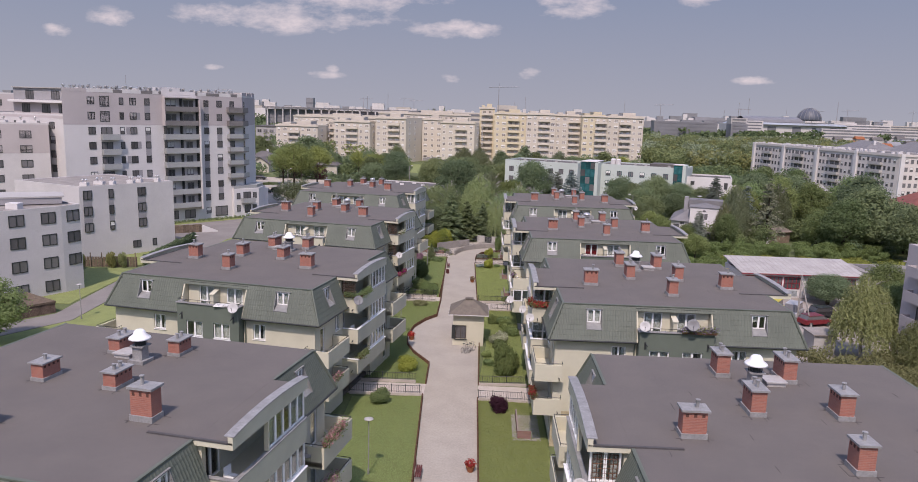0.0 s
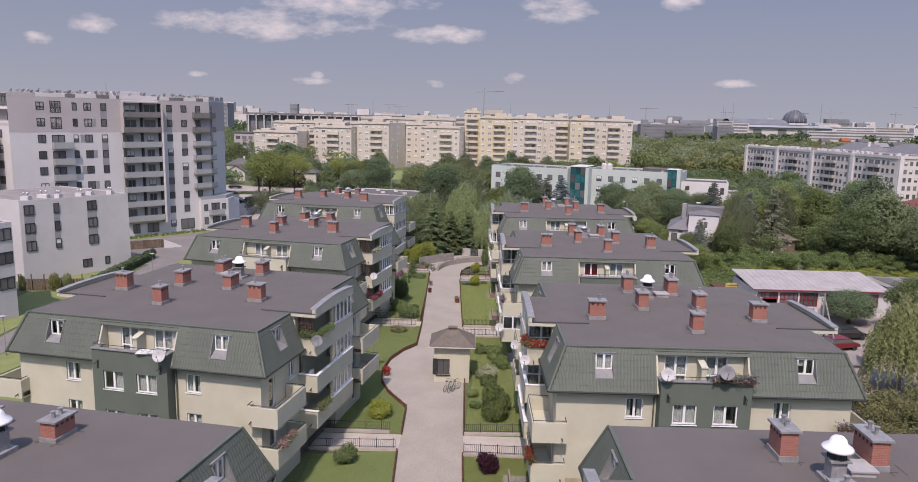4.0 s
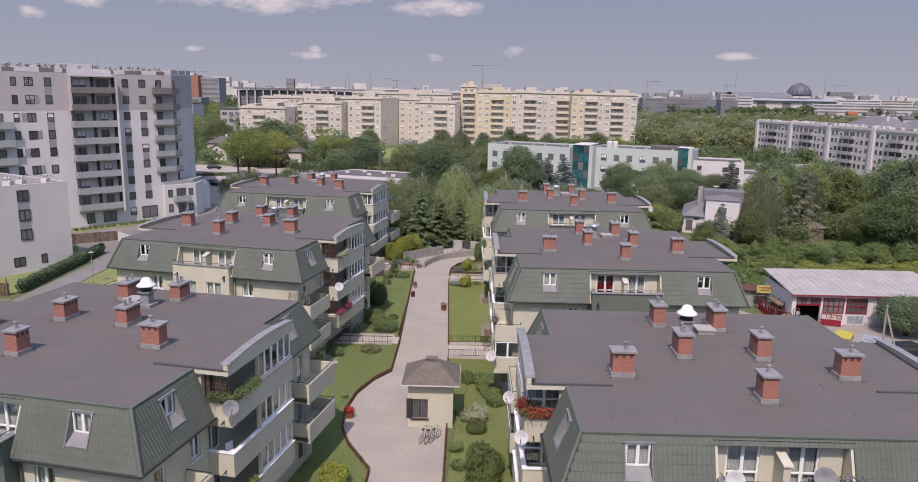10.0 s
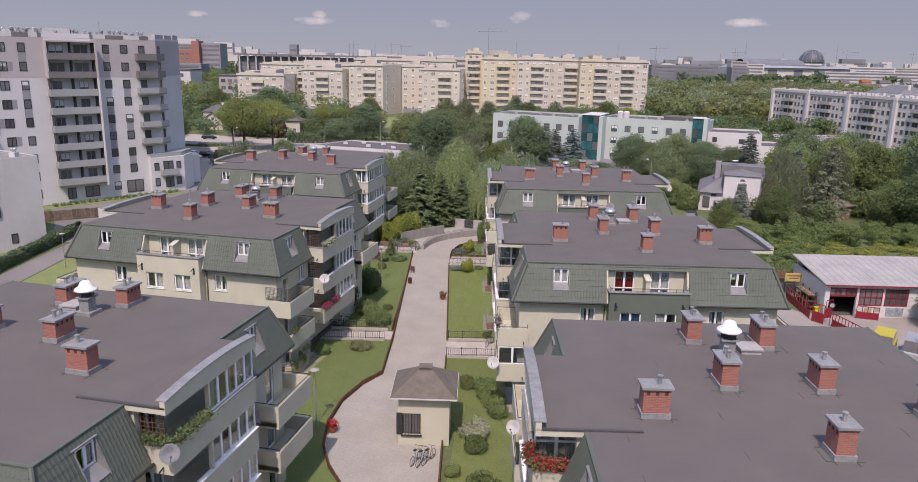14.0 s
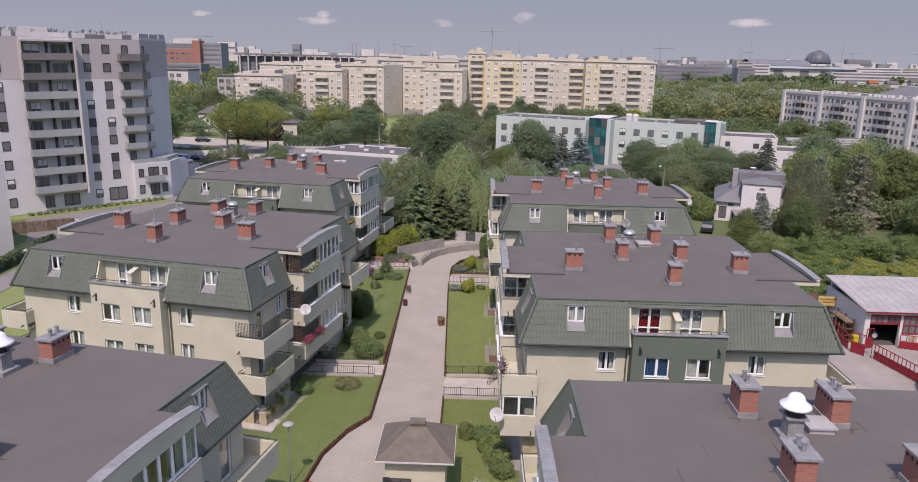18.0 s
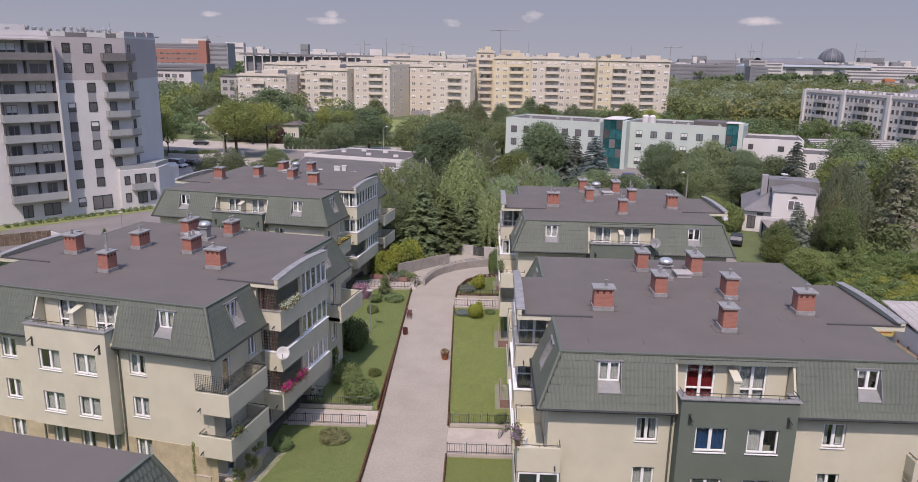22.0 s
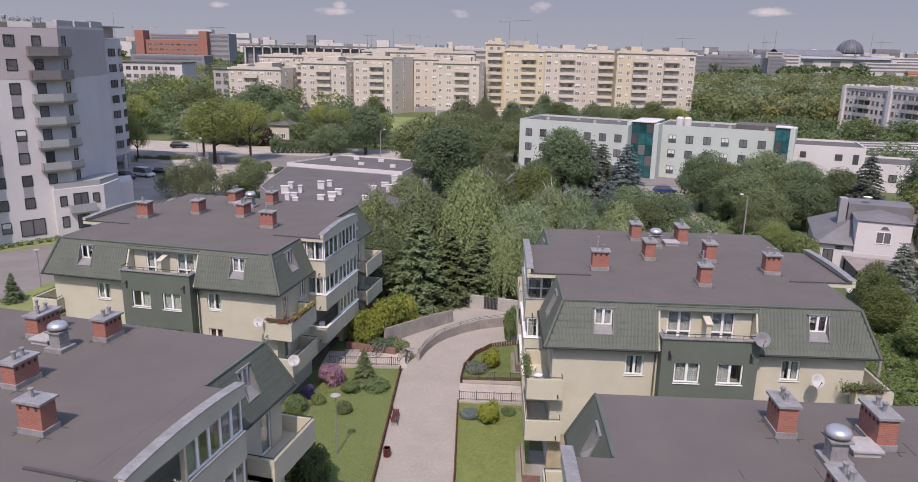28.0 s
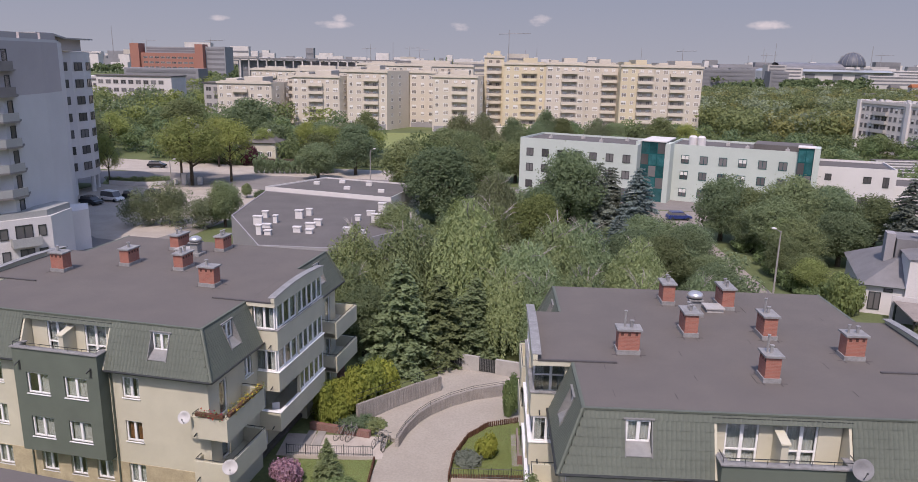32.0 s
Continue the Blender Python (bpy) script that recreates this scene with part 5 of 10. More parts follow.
def birch_trunk(rng, h, r):
    """A leaning pale stem with long limbs that rise and then arch over to the outside of the crown."""
    g = Geo()
    g.bar((0, 0, -0.1), (0.2, 0.1, h * 0.5), 0.018 * h, 8, 0.013 * h)
    g.bar((0.2, 0.1, h * 0.5), (0.1, 0.3, h * 0.96), 0.013 * h, 7, 0.004 * h)
    for i in range(13):
        a, z = rng.uniform(0, math.tau), h * rng.uniform(0.42, 0.84)
        reach = r * rng.uniform(0.45, 0.92)
        rise = h * rng.uniform(0.12, 0.26)
        p0 = Vector((0.15, 0.15, z))
        p1 = Vector((0.45 * reach * math.cos(a), 0.45 * reach * math.sin(a), z + 0.62 * rise))
        p2 = Vector((0.8 * reach * math.cos(a + 0.15), 0.8 * reach * math.sin(a + 0.15), z + 0.95 * rise))
        p3 = Vector((reach * math.cos(a + 0.2), reach * math.sin(a + 0.2), z + rise))
        for q0, q1, r0, r1 in ((p0, p1, 0.06, 0.042), (p1, p2, 0.042, 0.026), (p2, p3, 0.026, 0.008)):
            g.bar(q0, q1, r0, 5, r1)
        for b in (-0.5, 0.5):
            g.bar(p1, p1 + Vector((0.3 * reach * math.cos(a + b), 0.3 * reach * math.sin(a + b), 0.4 * rise)), 0.026, 4, 0.008)
    return g


def tree_proto(kind, seed, h, r):
    """Meshes (trunk, crown) of a kind of tree."""
    rng = np.random.default_rng(seed)
    if kind == "round":
        blobs = round_blobs(rng, h, r, 40)
        p, n = crown_points(rng, blobs, 21000, 0.45, h, r)
        return mesh_of("trunk", trunk_geo(rng, h, 0.035 * h, 7), BARK), leaf_mesh("crown", p, n, 0.185, LEAF)
    if kind == "airy":
        p, n = blob_points(rng, round_blobs(rng, h, r, 44, 0.38), 8000, 0.9)
        return mesh_of("trunk", trunk_geo(rng, h, 0.022 * h, 14), BARK), leaf_mesh("crown", p, n, 0.17, LEAFAIRY)
    if kind == "round_far":
        p, n = crown_points(rng, round_blobs(rng, h, r, 40), 15000, 0.5, h, r)
        return mesh_of("trunk", trunk_geo(rng, h, 0.035 * h, 7), BARK), leaf_mesh("crown", p, n, 0.225, LEAF)
    if kind == "light":
        blobs = round_blobs(rng, h, r, 30, 0.3)
        p, n = crown_points(rng, blobs, 14000, 0.6, h, r)
        return mesh_of("trunk", trunk_geo(rng, h, 0.03 * h, 7), BARK), leaf_mesh("crown", p, n, 0.19, LEAFLIGHT)
    if kind in ("weeping", "birch"):
        k = 640
        P, N = [], []
        for i in range(k):
            a, f = rng.uniform(0, math.tau), rng.random() ** 0.6
            z0 = h * (1 - 0.45 * f * f) * rng.uniform(0.75, 1.0)
            L = min(z0 - 0.5, h * rng.uniform(0.2, 0.5))
            m = int(L / 0.125)
            x, y = r * f * math.cos(a), r * f * math.sin(a)
            t = np.linspace(0, 1, m)
            P.append(np.stack([x * (1 + 0.12 * t) + rng.normal(scale=0.12, size=m), y * (1 + 0.12 * t) + rng.normal(scale=0.12, size=m), z0 - L * t], 1))
            N.append(np.tile((math.cos(a), math.sin(a), 0.4), (m, 1)) + rng.normal(scale=0.6, size=(m, 3)))
        return mesh_of("trunk", birch_trunk(rng, h, r), BIRCHBARK), leaf_mesh("crown", np.concatenate(P), np.concatenate(N), 0.125, LEAFBIRCH if kind == "birch" else LEAFWEEP, 2.0, (0, 0, 1))
    if kind == "pine":
        P, N = [], []
        for i in range(15):
            f = i / 14
            z = h * (0.16 + 0.8 * f)
            R = r * (0.95 - 0.75 * f ** 1.3) * rng.uniform(0.75, 1.1)
            for b in range(9):
                a, L = rng.uniform(0, math.tau), R * rng.uniform(0.6, 1.1)
                m = int(26 * L / r) + 8
                t = rng.uniform(0.25, 1, m)
                w = rng.normal(scale=0.28, size=m) * (0.3 + t)
                P.append(np.stack([L * t * math.cos(a) - w * math.sin(a), L * t * math.sin(a) + w * math.cos(a), z + 0.25 * L * t - 0.3 * L * t ** 2 + rng.normal(scale=0.13, size=m)], 1))
                N.append(np.tile((0.2 * math.cos(a), 0.2 * math.sin(a), 1.0), (m, 1)) + rng.normal(scale=0.5, size=(m, 3)))
        return mesh_of("trunk", trunk_geo(rng, h, 0.02 * h, 5), BARK), leaf_mesh("crown", np.concatenate(P), np.concatenate(N), 0.3, NEEDLEPINE, 1.2)
    # conifers: tiers of drooping boughs
    P, N = [], []
    tiers = int(h / 0.42)
    for i in range(tiers):
        f = i / tiers
        z = h * (0.06 + 0.94 * f)
        R = r * (1 - f) ** (0.62 if kind == "blue" else 0.85) + 0.12
        for b in range(max(6, int(20 * (1 - f)) + 6)):
            a = rng.uniform(0, math.tau)
            L = R * (rng.uniform(0.5, 1.15) if kind == "spruce" else rng.uniform(0.7, 1.1))
            zb = z + (rng.normal(scale=0.22) if kind == "spruce" else 0.0)
            m = max(4, int(L / 0.034))
            t = np.linspace(0.15, 1, m)
            w = rng.normal(scale=0.14, size=m) * (0.4 + t)
            P.append(np.stack([L * t * math.cos(a) - w * math.sin(a), L * t * math.sin(a) + w * math.cos(a), np.maximum(0.1, zb + (0.18 * L * t - 0.34 * L * t ** 2 if kind == "spruce" else -0.28 * L * t ** 1.4) + rng.normal(scale=0.05, size=m))], 1))
            N.append(np.tile((0.3 * math.cos(a), 0.3 * math.sin(a), 1.0), (m, 1)) + rng.normal(scale=0.45, size=(m, 3)))
    g = Geo(); g.bar((0, 0, -0.1), (0, 0, h * 0.97), 0.02 * h, 7, 0.02)
    return mesh_of("trunk", g, BARK), leaf_mesh("crown", np.concatenate(P), np.concatenate(N), 0.21, NEEDLEBLUE if kind == "blue" else NEEDLE, 0.9)


PROTO = {}
for kind, seeds, h, r in (("round", (1, 2, 3), 10, 4.2), ("light", (4, 5), 10, 4.0), ("weeping", (6, 7), 11, 3.4), ("spruce", (8, 9), 10, 2.6), ("blue", (10,), 10, 2.6), ("pine", (11, 12), 13, 4.4), ("round_far", (13, 14, 15), 10, 4.2), ("birch", (16, 17, 18), 11, 3.4), ("airy", (19, 20), 10, 4.2)):
    PROTO[kind] = [(tree_proto(kind, s, h, r), h, r) for s in seeds]
willow_crown = PROTO["weeping"][0][0][1].copy()
willow_crown.materials[0] = LEAFWILLOW
deep_crown = PROTO["round"][0][0][1].copy()
deep_crown.materials[0] = LEAFDEEP
PROTO["deep"] = [((PROTO["round"][0][0][0], deep_crown), 10, 4.2)]
garden_crown = PROTO["birch"][0][0][1].copy()
garden_crown.materials[0] = LEAFGARDEN
PROTO["garden_birch"] = [((PROTO["birch"][0][0][0], garden_crown), 11, 3.4)]
PROTO["willow"] = [((PROTO["weeping"][0][0][0], willow_crown), 11, 3.4)]
LABELS = {"deep": "dense dark green deciduous tree with a full crown", "garden_birch": "dull grey-green drooping garden tree", "airy": "tall street tree with a thin open crown", "round_far": "leafy green deciduous tree with a broad crown", "birch": "drooping birch with grey-green twigs and pale limbs", "willow": "grey-green weeping willow with hanging twigs", "pine": "grey-green pine with layered spreading boughs", "round": "leafy green deciduous tree with a broad crown", "light": "light green leafy tree with an open crown", "weeping": "weeping birch with hanging pale green twigs", "spruce": "dark green spruce with drooping boughs", "blue": "blue-green spruce with layered boughs"}
tree_count = [0]


def tree(kind, x, y, h, r=None):
    if kind == "round" and (y > 195 or x > 74):
        kind = "round_far"
    (trunk, crown), ph, pr = PROTO[kind][tree_count[0] % len(PROTO[kind])]
    tree_count[0] += 1
    t = thing("tree", LABELS[kind], "tree", "trees", (x, y, 0))
    sz = h / ph
    sx = (r / pr) if r else sz
    t.scale = (sx, sx, sz)
    t.rotation_euler = (0, 0, tree_count[0] * 2.399)
    for nm, me in (("trunk", trunk), ("crown", crown)):
        ob = new(nm, me)
        ob.parent = t
    return t


SHRUBS = {}


def shrub(x, y, h, r, mat, label, name="shrub", z=0.0, cat="shrub"):
    key = (mat.name, r > 1.25)
    if key not in SHRUBS:
        rng = np.random.default_rng(len(SHRUBS) + 40)
        blobs = [(0.45 * math.cos(i * 2.4), 0.45 * math.sin(i * 2.4), 0.3 + 0.4 * ((i * 0.37) % 1), 0.5, 0.5, 0.36) for i in range(9)]
        p, n = blob_points(rng, blobs, 7500 if r > 1.25 else 3200, 0.6)
        p[:, 2] = np.maximum(p[:, 2], 0.0)
        SHRUBS[key] = leaf_mesh("shrub", p, n, 0.07 if r > 1.25 else 0.105, mat)
    ob = new(name, SHRUBS[key])
    ob.location, ob.scale = (x, y, z), (r, r, h)
    ob.rotation_euler = (0, 0, (x * 7.1 + y * 3.3) % 6.28)
    return tagged(ob, label, cat, "shrubs")


random.seed(3)
# behind the head of the path
for x, y, h, r in ((-7.4, 126.8, 9.6, 3.7), (-4.2, 128.2, 8.2, 3.4), (-1.2, 129.8, 7.6, 3.2)):
    tree("spruce", x, y, h, r)
for x, y, h, r in ((-11.0, 128.6, 6.8, 2.8),):
    tree("round", x, y, h, r)
for x, y, h, r in ((-2.0, 138, 13.2, 4.2), (-8.5, 139, 10.8, 4.0), (3.4, 135, 10.0, 3.8), (6.5, 141, 10.8, 4.0), (-13.5, 138, 10.3, 3.6), (-12.6, 130.4, 8.6, 2.7), (0.5, 148, 11.0, 3.6), (10.5, 147, 9.5, 3.4), (15.5, 142, 9.0, 3.2), (13.5, 128.5, 9.0, 2.8), (8.5, 129.5, 9.2, 3.0), (1.6, 130.6, 8.6, 2.8), (4.6, 130.4, 7.8, 2.8), (19, 131, 8.2, 2.8)):
    tree("weeping" if (x, y) == (-2.0, 138) else "birch", x, y, h, r)
for x, y, h, r in ((-8.6, 185, 12.6, 6.4), (11.8, 177, 13.6, 5.4), (6.9, 171, 9.0, 3.4)):
    tree("deep", x, y, h, r)
for x, y, h, r in ((-16.5, 205, 11.5, 5.0), (-3, 200, 10, 4.5), (17, 154, 7.0, 3.4), (20, 150, 7.0, 3.6), (24.5, 157, 6.5, 3.6), (21, 167, 6.0, 3.8), (27, 164, 5.5, 3.2), (24.0, 142, 6.0, 3.2), (23, 137, 6, 3), (25.5, 150, 5, 2.6), (-12.5, 163, 7.5, 3.6)):
    tree("round", x, y, h, r)
for x, y, h, r in ((4.6, 153, 10.4, 4.0), (-3.4, 160, 8.6, 3.6), (6.4, 164, 9.2, 3.6)):
    tree("light", x, y, h, r)
tree("garden_birch", 0.6, 172, 11.0, 3.6)
for x, y, h, r in ((22.0, 177, 11.4, 4.0), (16.2, 178, 11.9, 3.6), (18.6, 181, 10.8, 3.4), (12.1, 152, 8.2, 2.8), (57.3, 168.5, 12.0, 3.6), (16.5, 160, 7.5, 2.8), (42.3, 129.5, 7.8, 2.3)):
    tree("blue", x, y, h, r)
for x, y, h, r in ((35.1, 178, 10.1, 4.6), (43.6, 174, 11.1, 5.0), (50.5, 177, 9, 4.5), (39.5, 169, 8.5, 4.4), (56, 176, 7, 3.6), (47, 165, 7.5, 4.2), (39.5, 161, 7.2, 3.8), (54, 185, 8, 4), (38.5, 178, 8.5, 4.2), (57, 176, 8, 4.5), (38, 154, 4.5, 2.6), (37.4, 158.5, 5.5, 2.8), (37.8, 172, 6.5, 3.2)):
    tree("round", x, y, h, r)
# the wild garden on the right
for x, y, h, r in ((56.6, 131.5, 13.6, 4.4), (55.6, 142, 12.0, 3.8)):
    tree("pine", x, y, h, r)
for x, y, h, r in ((41.6, 132.4, 5.0, 2.2), (51.8, 134, 11.6, 2.5), (48.0, 131.6, 9.4, 2.1), (53.8, 143, 12, 2.8), (64, 146, 12.5, 3.2)):
    tree("garden_birch", x, y, h, r)
for x, y, h, r in ((41.2, 61.6, 9.9, 3.2), (45.4, 57.5, 6.4, 2.8)):
    tree("willow", x, y, h, r)
for x, y, h, r in ((72, 158, 13.5, 6.0), (66.5, 166, 13, 6.0), (76, 130, 13.5, 6.4), (85, 132, 9.5, 5.5), (92, 124, 13.5, 6), (80.5, 142, 15, 6.0), (89, 143, 9.0, 5), (80, 120, 11, 5.5), (100, 132, 9.5, 5.5), (90, 112, 10, 5.0), (112, 138, 9, 6), (118, 128, 9, 6), (98, 116, 9, 5), (104, 148, 7, 4), (70, 172, 10, 5), (49.0, 86.6, 4.6, 3.4)):
    tree("round", x, y, h, r)
for x, y, h, r in ((39.4, 127.4, 5.0, 2.6), (37.6, 151.5, 4.5, 2.4), (39.4, 164, 6.4, 3.0), (47.5, 128.5, 7.5, 2.4), (66, 150, 13, 4.5), (67, 132, 8.5, 3.4), (70, 127, 11, 5.0), (58, 152, 11, 4.6), (84, 154, 13.5, 6), (62, 156, 11.5, 4.6), (74, 152, 12, 5), (54.8, 83, 7.2, 3.2), (50.5, 72, 6.5, 3.0), (56, 76, 7.5, 3.4), (37.5, 122, 5.0, 2.6), (38.2, 116, 5.0, 2.6)):
    tree("light", x, y, h, r)
# left and far left
for x, y, h, r in ((-61.7, 213.5, 14.5, 7.6), (-55.6, 219.4, 13.5, 5.6), (-78.6, 212.6, 10.5, 3.2), (-67.5, 222, 12.5, 5.5), (-66, 240, 12, 5), (-40, 246, 10, 5), (-104, 262, 11, 6)):
    tree("airy", x, y, h, r)
for x, y, h, r in ((-31.5, 233, 11.3, 5.2), (-38, 224, 8.2, 4.6), (-40, 235, 9, 4.5), (-104, 250, 11, 6), (-104, 236, 10, 5), (-78, 300, 13, 8), (-100, 300, 12, 8), (-60, 262, 9, 5), (-10, 252, 9, 5), (-6, 235, 10, 5), (5, 228, 9, 5), (-48, 268, 9, 5)):
    tree("round", x, y, h, r)
garden = random.Random(31)
for i in range(26):
    x, y = -58 + 4.4 * i + garden.uniform(-2, 2), garden.uniform(252, 286)
    if -54 < x < 8 and y > 279:
        y -= 18
    if -0.15 < x / (y - 55) < -0.085:
        continue
    tree(garden.choice(("round", "round", "garden_birch", "airy")), x, y, garden.uniform(7.5, 12.5), garden.uniform(3.2, 5.2))
for x, y, h, r in ((-41.6, 177.4, 7.4, 3.0), (-48.5, 197.2, 3.0, 1.7), (-46.3, 201.6, 2.8, 1.1), (-43.2, 200.4, 1.8, 1.6)):
    tree("round", x, y, h, r)
tree("light", -52.5, 55.5, 7.0, 3.6)
for x, h in ((-57, 26), (-52, 28), (-47, 25), (-42, 28.5), (-37, 26), (-33, 24)):
    tree("spruce", x, 700, h, 4.2)


def woods(name, spots, label, mat, size=1.1, per=150, seed=1):
    rng = np.random.default_rng(seed)
    blobs = []
    for x, y, h, r in spots:
        for i in range(5):
            a = rng.uniform(0, math.tau)
            blobs.append((x + 0.5 * r * math.cos(a), y + 0.5 * r * math.sin(a), h * rng.uniform(0.45, 0.82), r * 0.62, r * 0.62, h * 0.22))
        blobs.append((x, y, h * 0.35, r * 0.8, r * 0.8, h * 0.33))
    p, n = blob_points(rng, blobs, per * len(spots), 0.3)
    ob = new(name, leaf_mesh(name, p, n, size, mat))
    return tagged(ob, label, "woods", kind="stuff")


rng0 = np.random.default_rng(11)
spots = [(rng0.uniform(78, 300), rng0.uniform(318, 640), rng0.uniform(10.5, 13.0), rng0.uniform(4.5, 7.5)) for i in range(620)]
spots = [s for s in spots if s[0] < 60 + 0.42 * s[1] and s[0] > 0.22 * s[1] - 2]
for i, (c, lab) in enumerate((((0.27, 0.31, 0.15), "green"), ((0.31, 0.34, 0.16), "light green"), ((0.225, 0.265, 0.14), "dark green"), ((0.34, 0.35, 0.17), "yellow-green"), ((0.28, 0.30, 0.19), "grey-green"))):
    woods("park_woods", spots[i::5], "dense park woodland with " + lab + " crowns", leaf_material("leaf_park_" + lab.replace(" ", "_").replace("-", "_"), tuple(0.72 * q for q in c), tuple(1.3 * q for q in c), 0.5), 0.8, 520, 2 + i)
spots = [(rng0.uniform(-140, 70), rng0.uniform(240, 330), rng0.uniform(4, 9), rng0.uniform(3, 5)) for i in range(150)]
spots = [s for s in spots if not (-54 < s[0] < 8 and 280 < s[1]) and not -0.15 < s[0] / (s[1] - 55) < -0.085]
spots += [(rng0.uniform(72, 128), rng0.uniform(216, 310), rng0.uniform(4, 8), rng0.uniform(3, 5)) for i in range(90)]
spots = [s for s in spots if not (84 < s[0] < 130 and 222 < s[1] < 268)]
for i, (m, lab) in enumerate(((LEAFFAR, "dark green"), (LEAFPARK, "green"), (LEAFLIGHT, "light green"))):
    woods("garden_trees", spots[i::3], lab + " garden trees before the housing blocks", m, 0.45, 700, 3 + i)
spots = [(rng0.uniform(-700, 1300), rng0.uniform(700, 1900), rng0.uniform(8, 14), rng0.uniform(8, 16)) for i in range(500)]
woods("far_trees", spots, "distant tree belts between city buildings", LEAFFAR, 3.0, 110, 4)
spots = [(rng0.uniform(28, 50), rng0.uniform(99, 123), rng0.uniform(0.5, 1.5), rng0.uniform(0.6, 1.2)) for i in range(230)]
spots += [(rng0.uniform(40, 75), rng0.uniform(120.5, 128), rng0.uniform(1.2, 3.2), rng0.uniform(0.7, 1.4)) for i in range(120)]
woods("undergrowth", spots, "tangled bright green undergrowth and vines", LEAFVINE, 0.15, 720, 5)
spots = [(rng0.uniform(44, 80), rng0.uniform(98, 122), rng0.uniform(0.4, 0.9), rng0.uniform(0.9, 1.6)) for i in range(230)]
tall_spots = spots
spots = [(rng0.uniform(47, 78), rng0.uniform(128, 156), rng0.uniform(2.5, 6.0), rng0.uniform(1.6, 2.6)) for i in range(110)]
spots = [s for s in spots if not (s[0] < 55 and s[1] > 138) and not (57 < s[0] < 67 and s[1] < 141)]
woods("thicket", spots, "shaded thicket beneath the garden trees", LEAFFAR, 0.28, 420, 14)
spots = tall_spots
woods("tall_grass", spots, "long yellow-green meadow grass behind the garage", LEAFGRASS, 0.15, 520, 9)
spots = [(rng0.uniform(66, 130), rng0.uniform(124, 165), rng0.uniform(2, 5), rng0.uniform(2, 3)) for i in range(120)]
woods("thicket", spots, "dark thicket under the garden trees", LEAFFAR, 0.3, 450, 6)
spots = [(rng0.uniform(-20, 30), rng0.uniform(131, 200), rng0.uniform(2, 5), rng0.uniform(1.6, 2.6)) for i in range(120)]
spots = [s for s in spots if abs(s[0] - (30 + (s[1] - 118) * 0.16)) > 5]
woods("thicket", [(rng0.uniform(36, 40.5), rng0.uniform(150, 178), rng0.uniform(1.0, 2.6), rng0.uniform(1.0, 1.8)) for i in range(46)], "bushes along the lane", LEAFLIGHT, 0.2, 420, 15)
woods("thicket", spots, "undergrowth beneath the birches", LEAF, 0.26, 450, 7)
spots = [(rng0.uniform(-300, -120), rng0.uniform(260, 700), rng0.uniform(8, 13), rng0.uniform(5, 8)) for i in range(160)]
spots += [(rng0.uniform(-125, -60), rng0.uniform(330, 560), rng0.uniform(7, 12), rng0.uniform(4, 7)) for i in range(60)]
spots += [(rng0.uniform(-205, -108), rng0.uniform(315, 396), rng0.uniform(8, 13), rng0.uniform(4, 6)) for i in range(75)]
for i, (m, lab) in enumerate(((LEAFFAR, "dark green"), (LEAF, "green"), (LEAFAIRY, "light green"))):
    woods("street_trees", spots[i::3], lab + " trees along streets and gardens", m, 0.7, 420, 8 + i)

woods("hedge", [(-79 + 1.1 * i, 213.6, 1.5, 1.0) for i in range(10)], "clipped hedge on a grass island", LEAF, 0.2, 320, 21)
woods("hedge", [(-46 + 1.6 * i, 244.5, 2.8, 1.4) for i in range(18)], "tall garden hedge behind the street", LEAF, 0.25, 320, 22)
thuja = [(-54 + 1.15 * i, 231.2 + 0.16 * i, 3.6 + 0.5 * math.sin(i * 1.7), 0.8) for i in range(11)]
woods("hedge", thuja, "tall row of bright green thujas along the street", LEAF, 0.22, 1500, 23)
woods("hedge", [(-74 + 1.2 * i, 214.4 + 0.2 * i, 1.6, 1.0) for i in range(6)], "dark clipped hedge beside the car park", LEAF, 0.2, 320, 24)
woods("thicket", [(rng0.uniform(-57, -43.5), rng0.uniform(174, 179), rng0.uniform(3.8, 7.2), rng0.uniform(1.1, 1.9)) for i in range(28)], "ragged grey-green bushes behind the last block", LEAFGARDEN, 0.16, 900, 25)
woods("thicket", [(rng0.uniform(33.5, 47.5), rng0.uniform(46.5, 60), rng0.uniform(1.0, 2.8), rng0.uniform(0.8, 1.5)) for i in range(60)], "shrubs under the weeping birch beside the yard", LEAFGARDEN, 0.15, 700, 26)
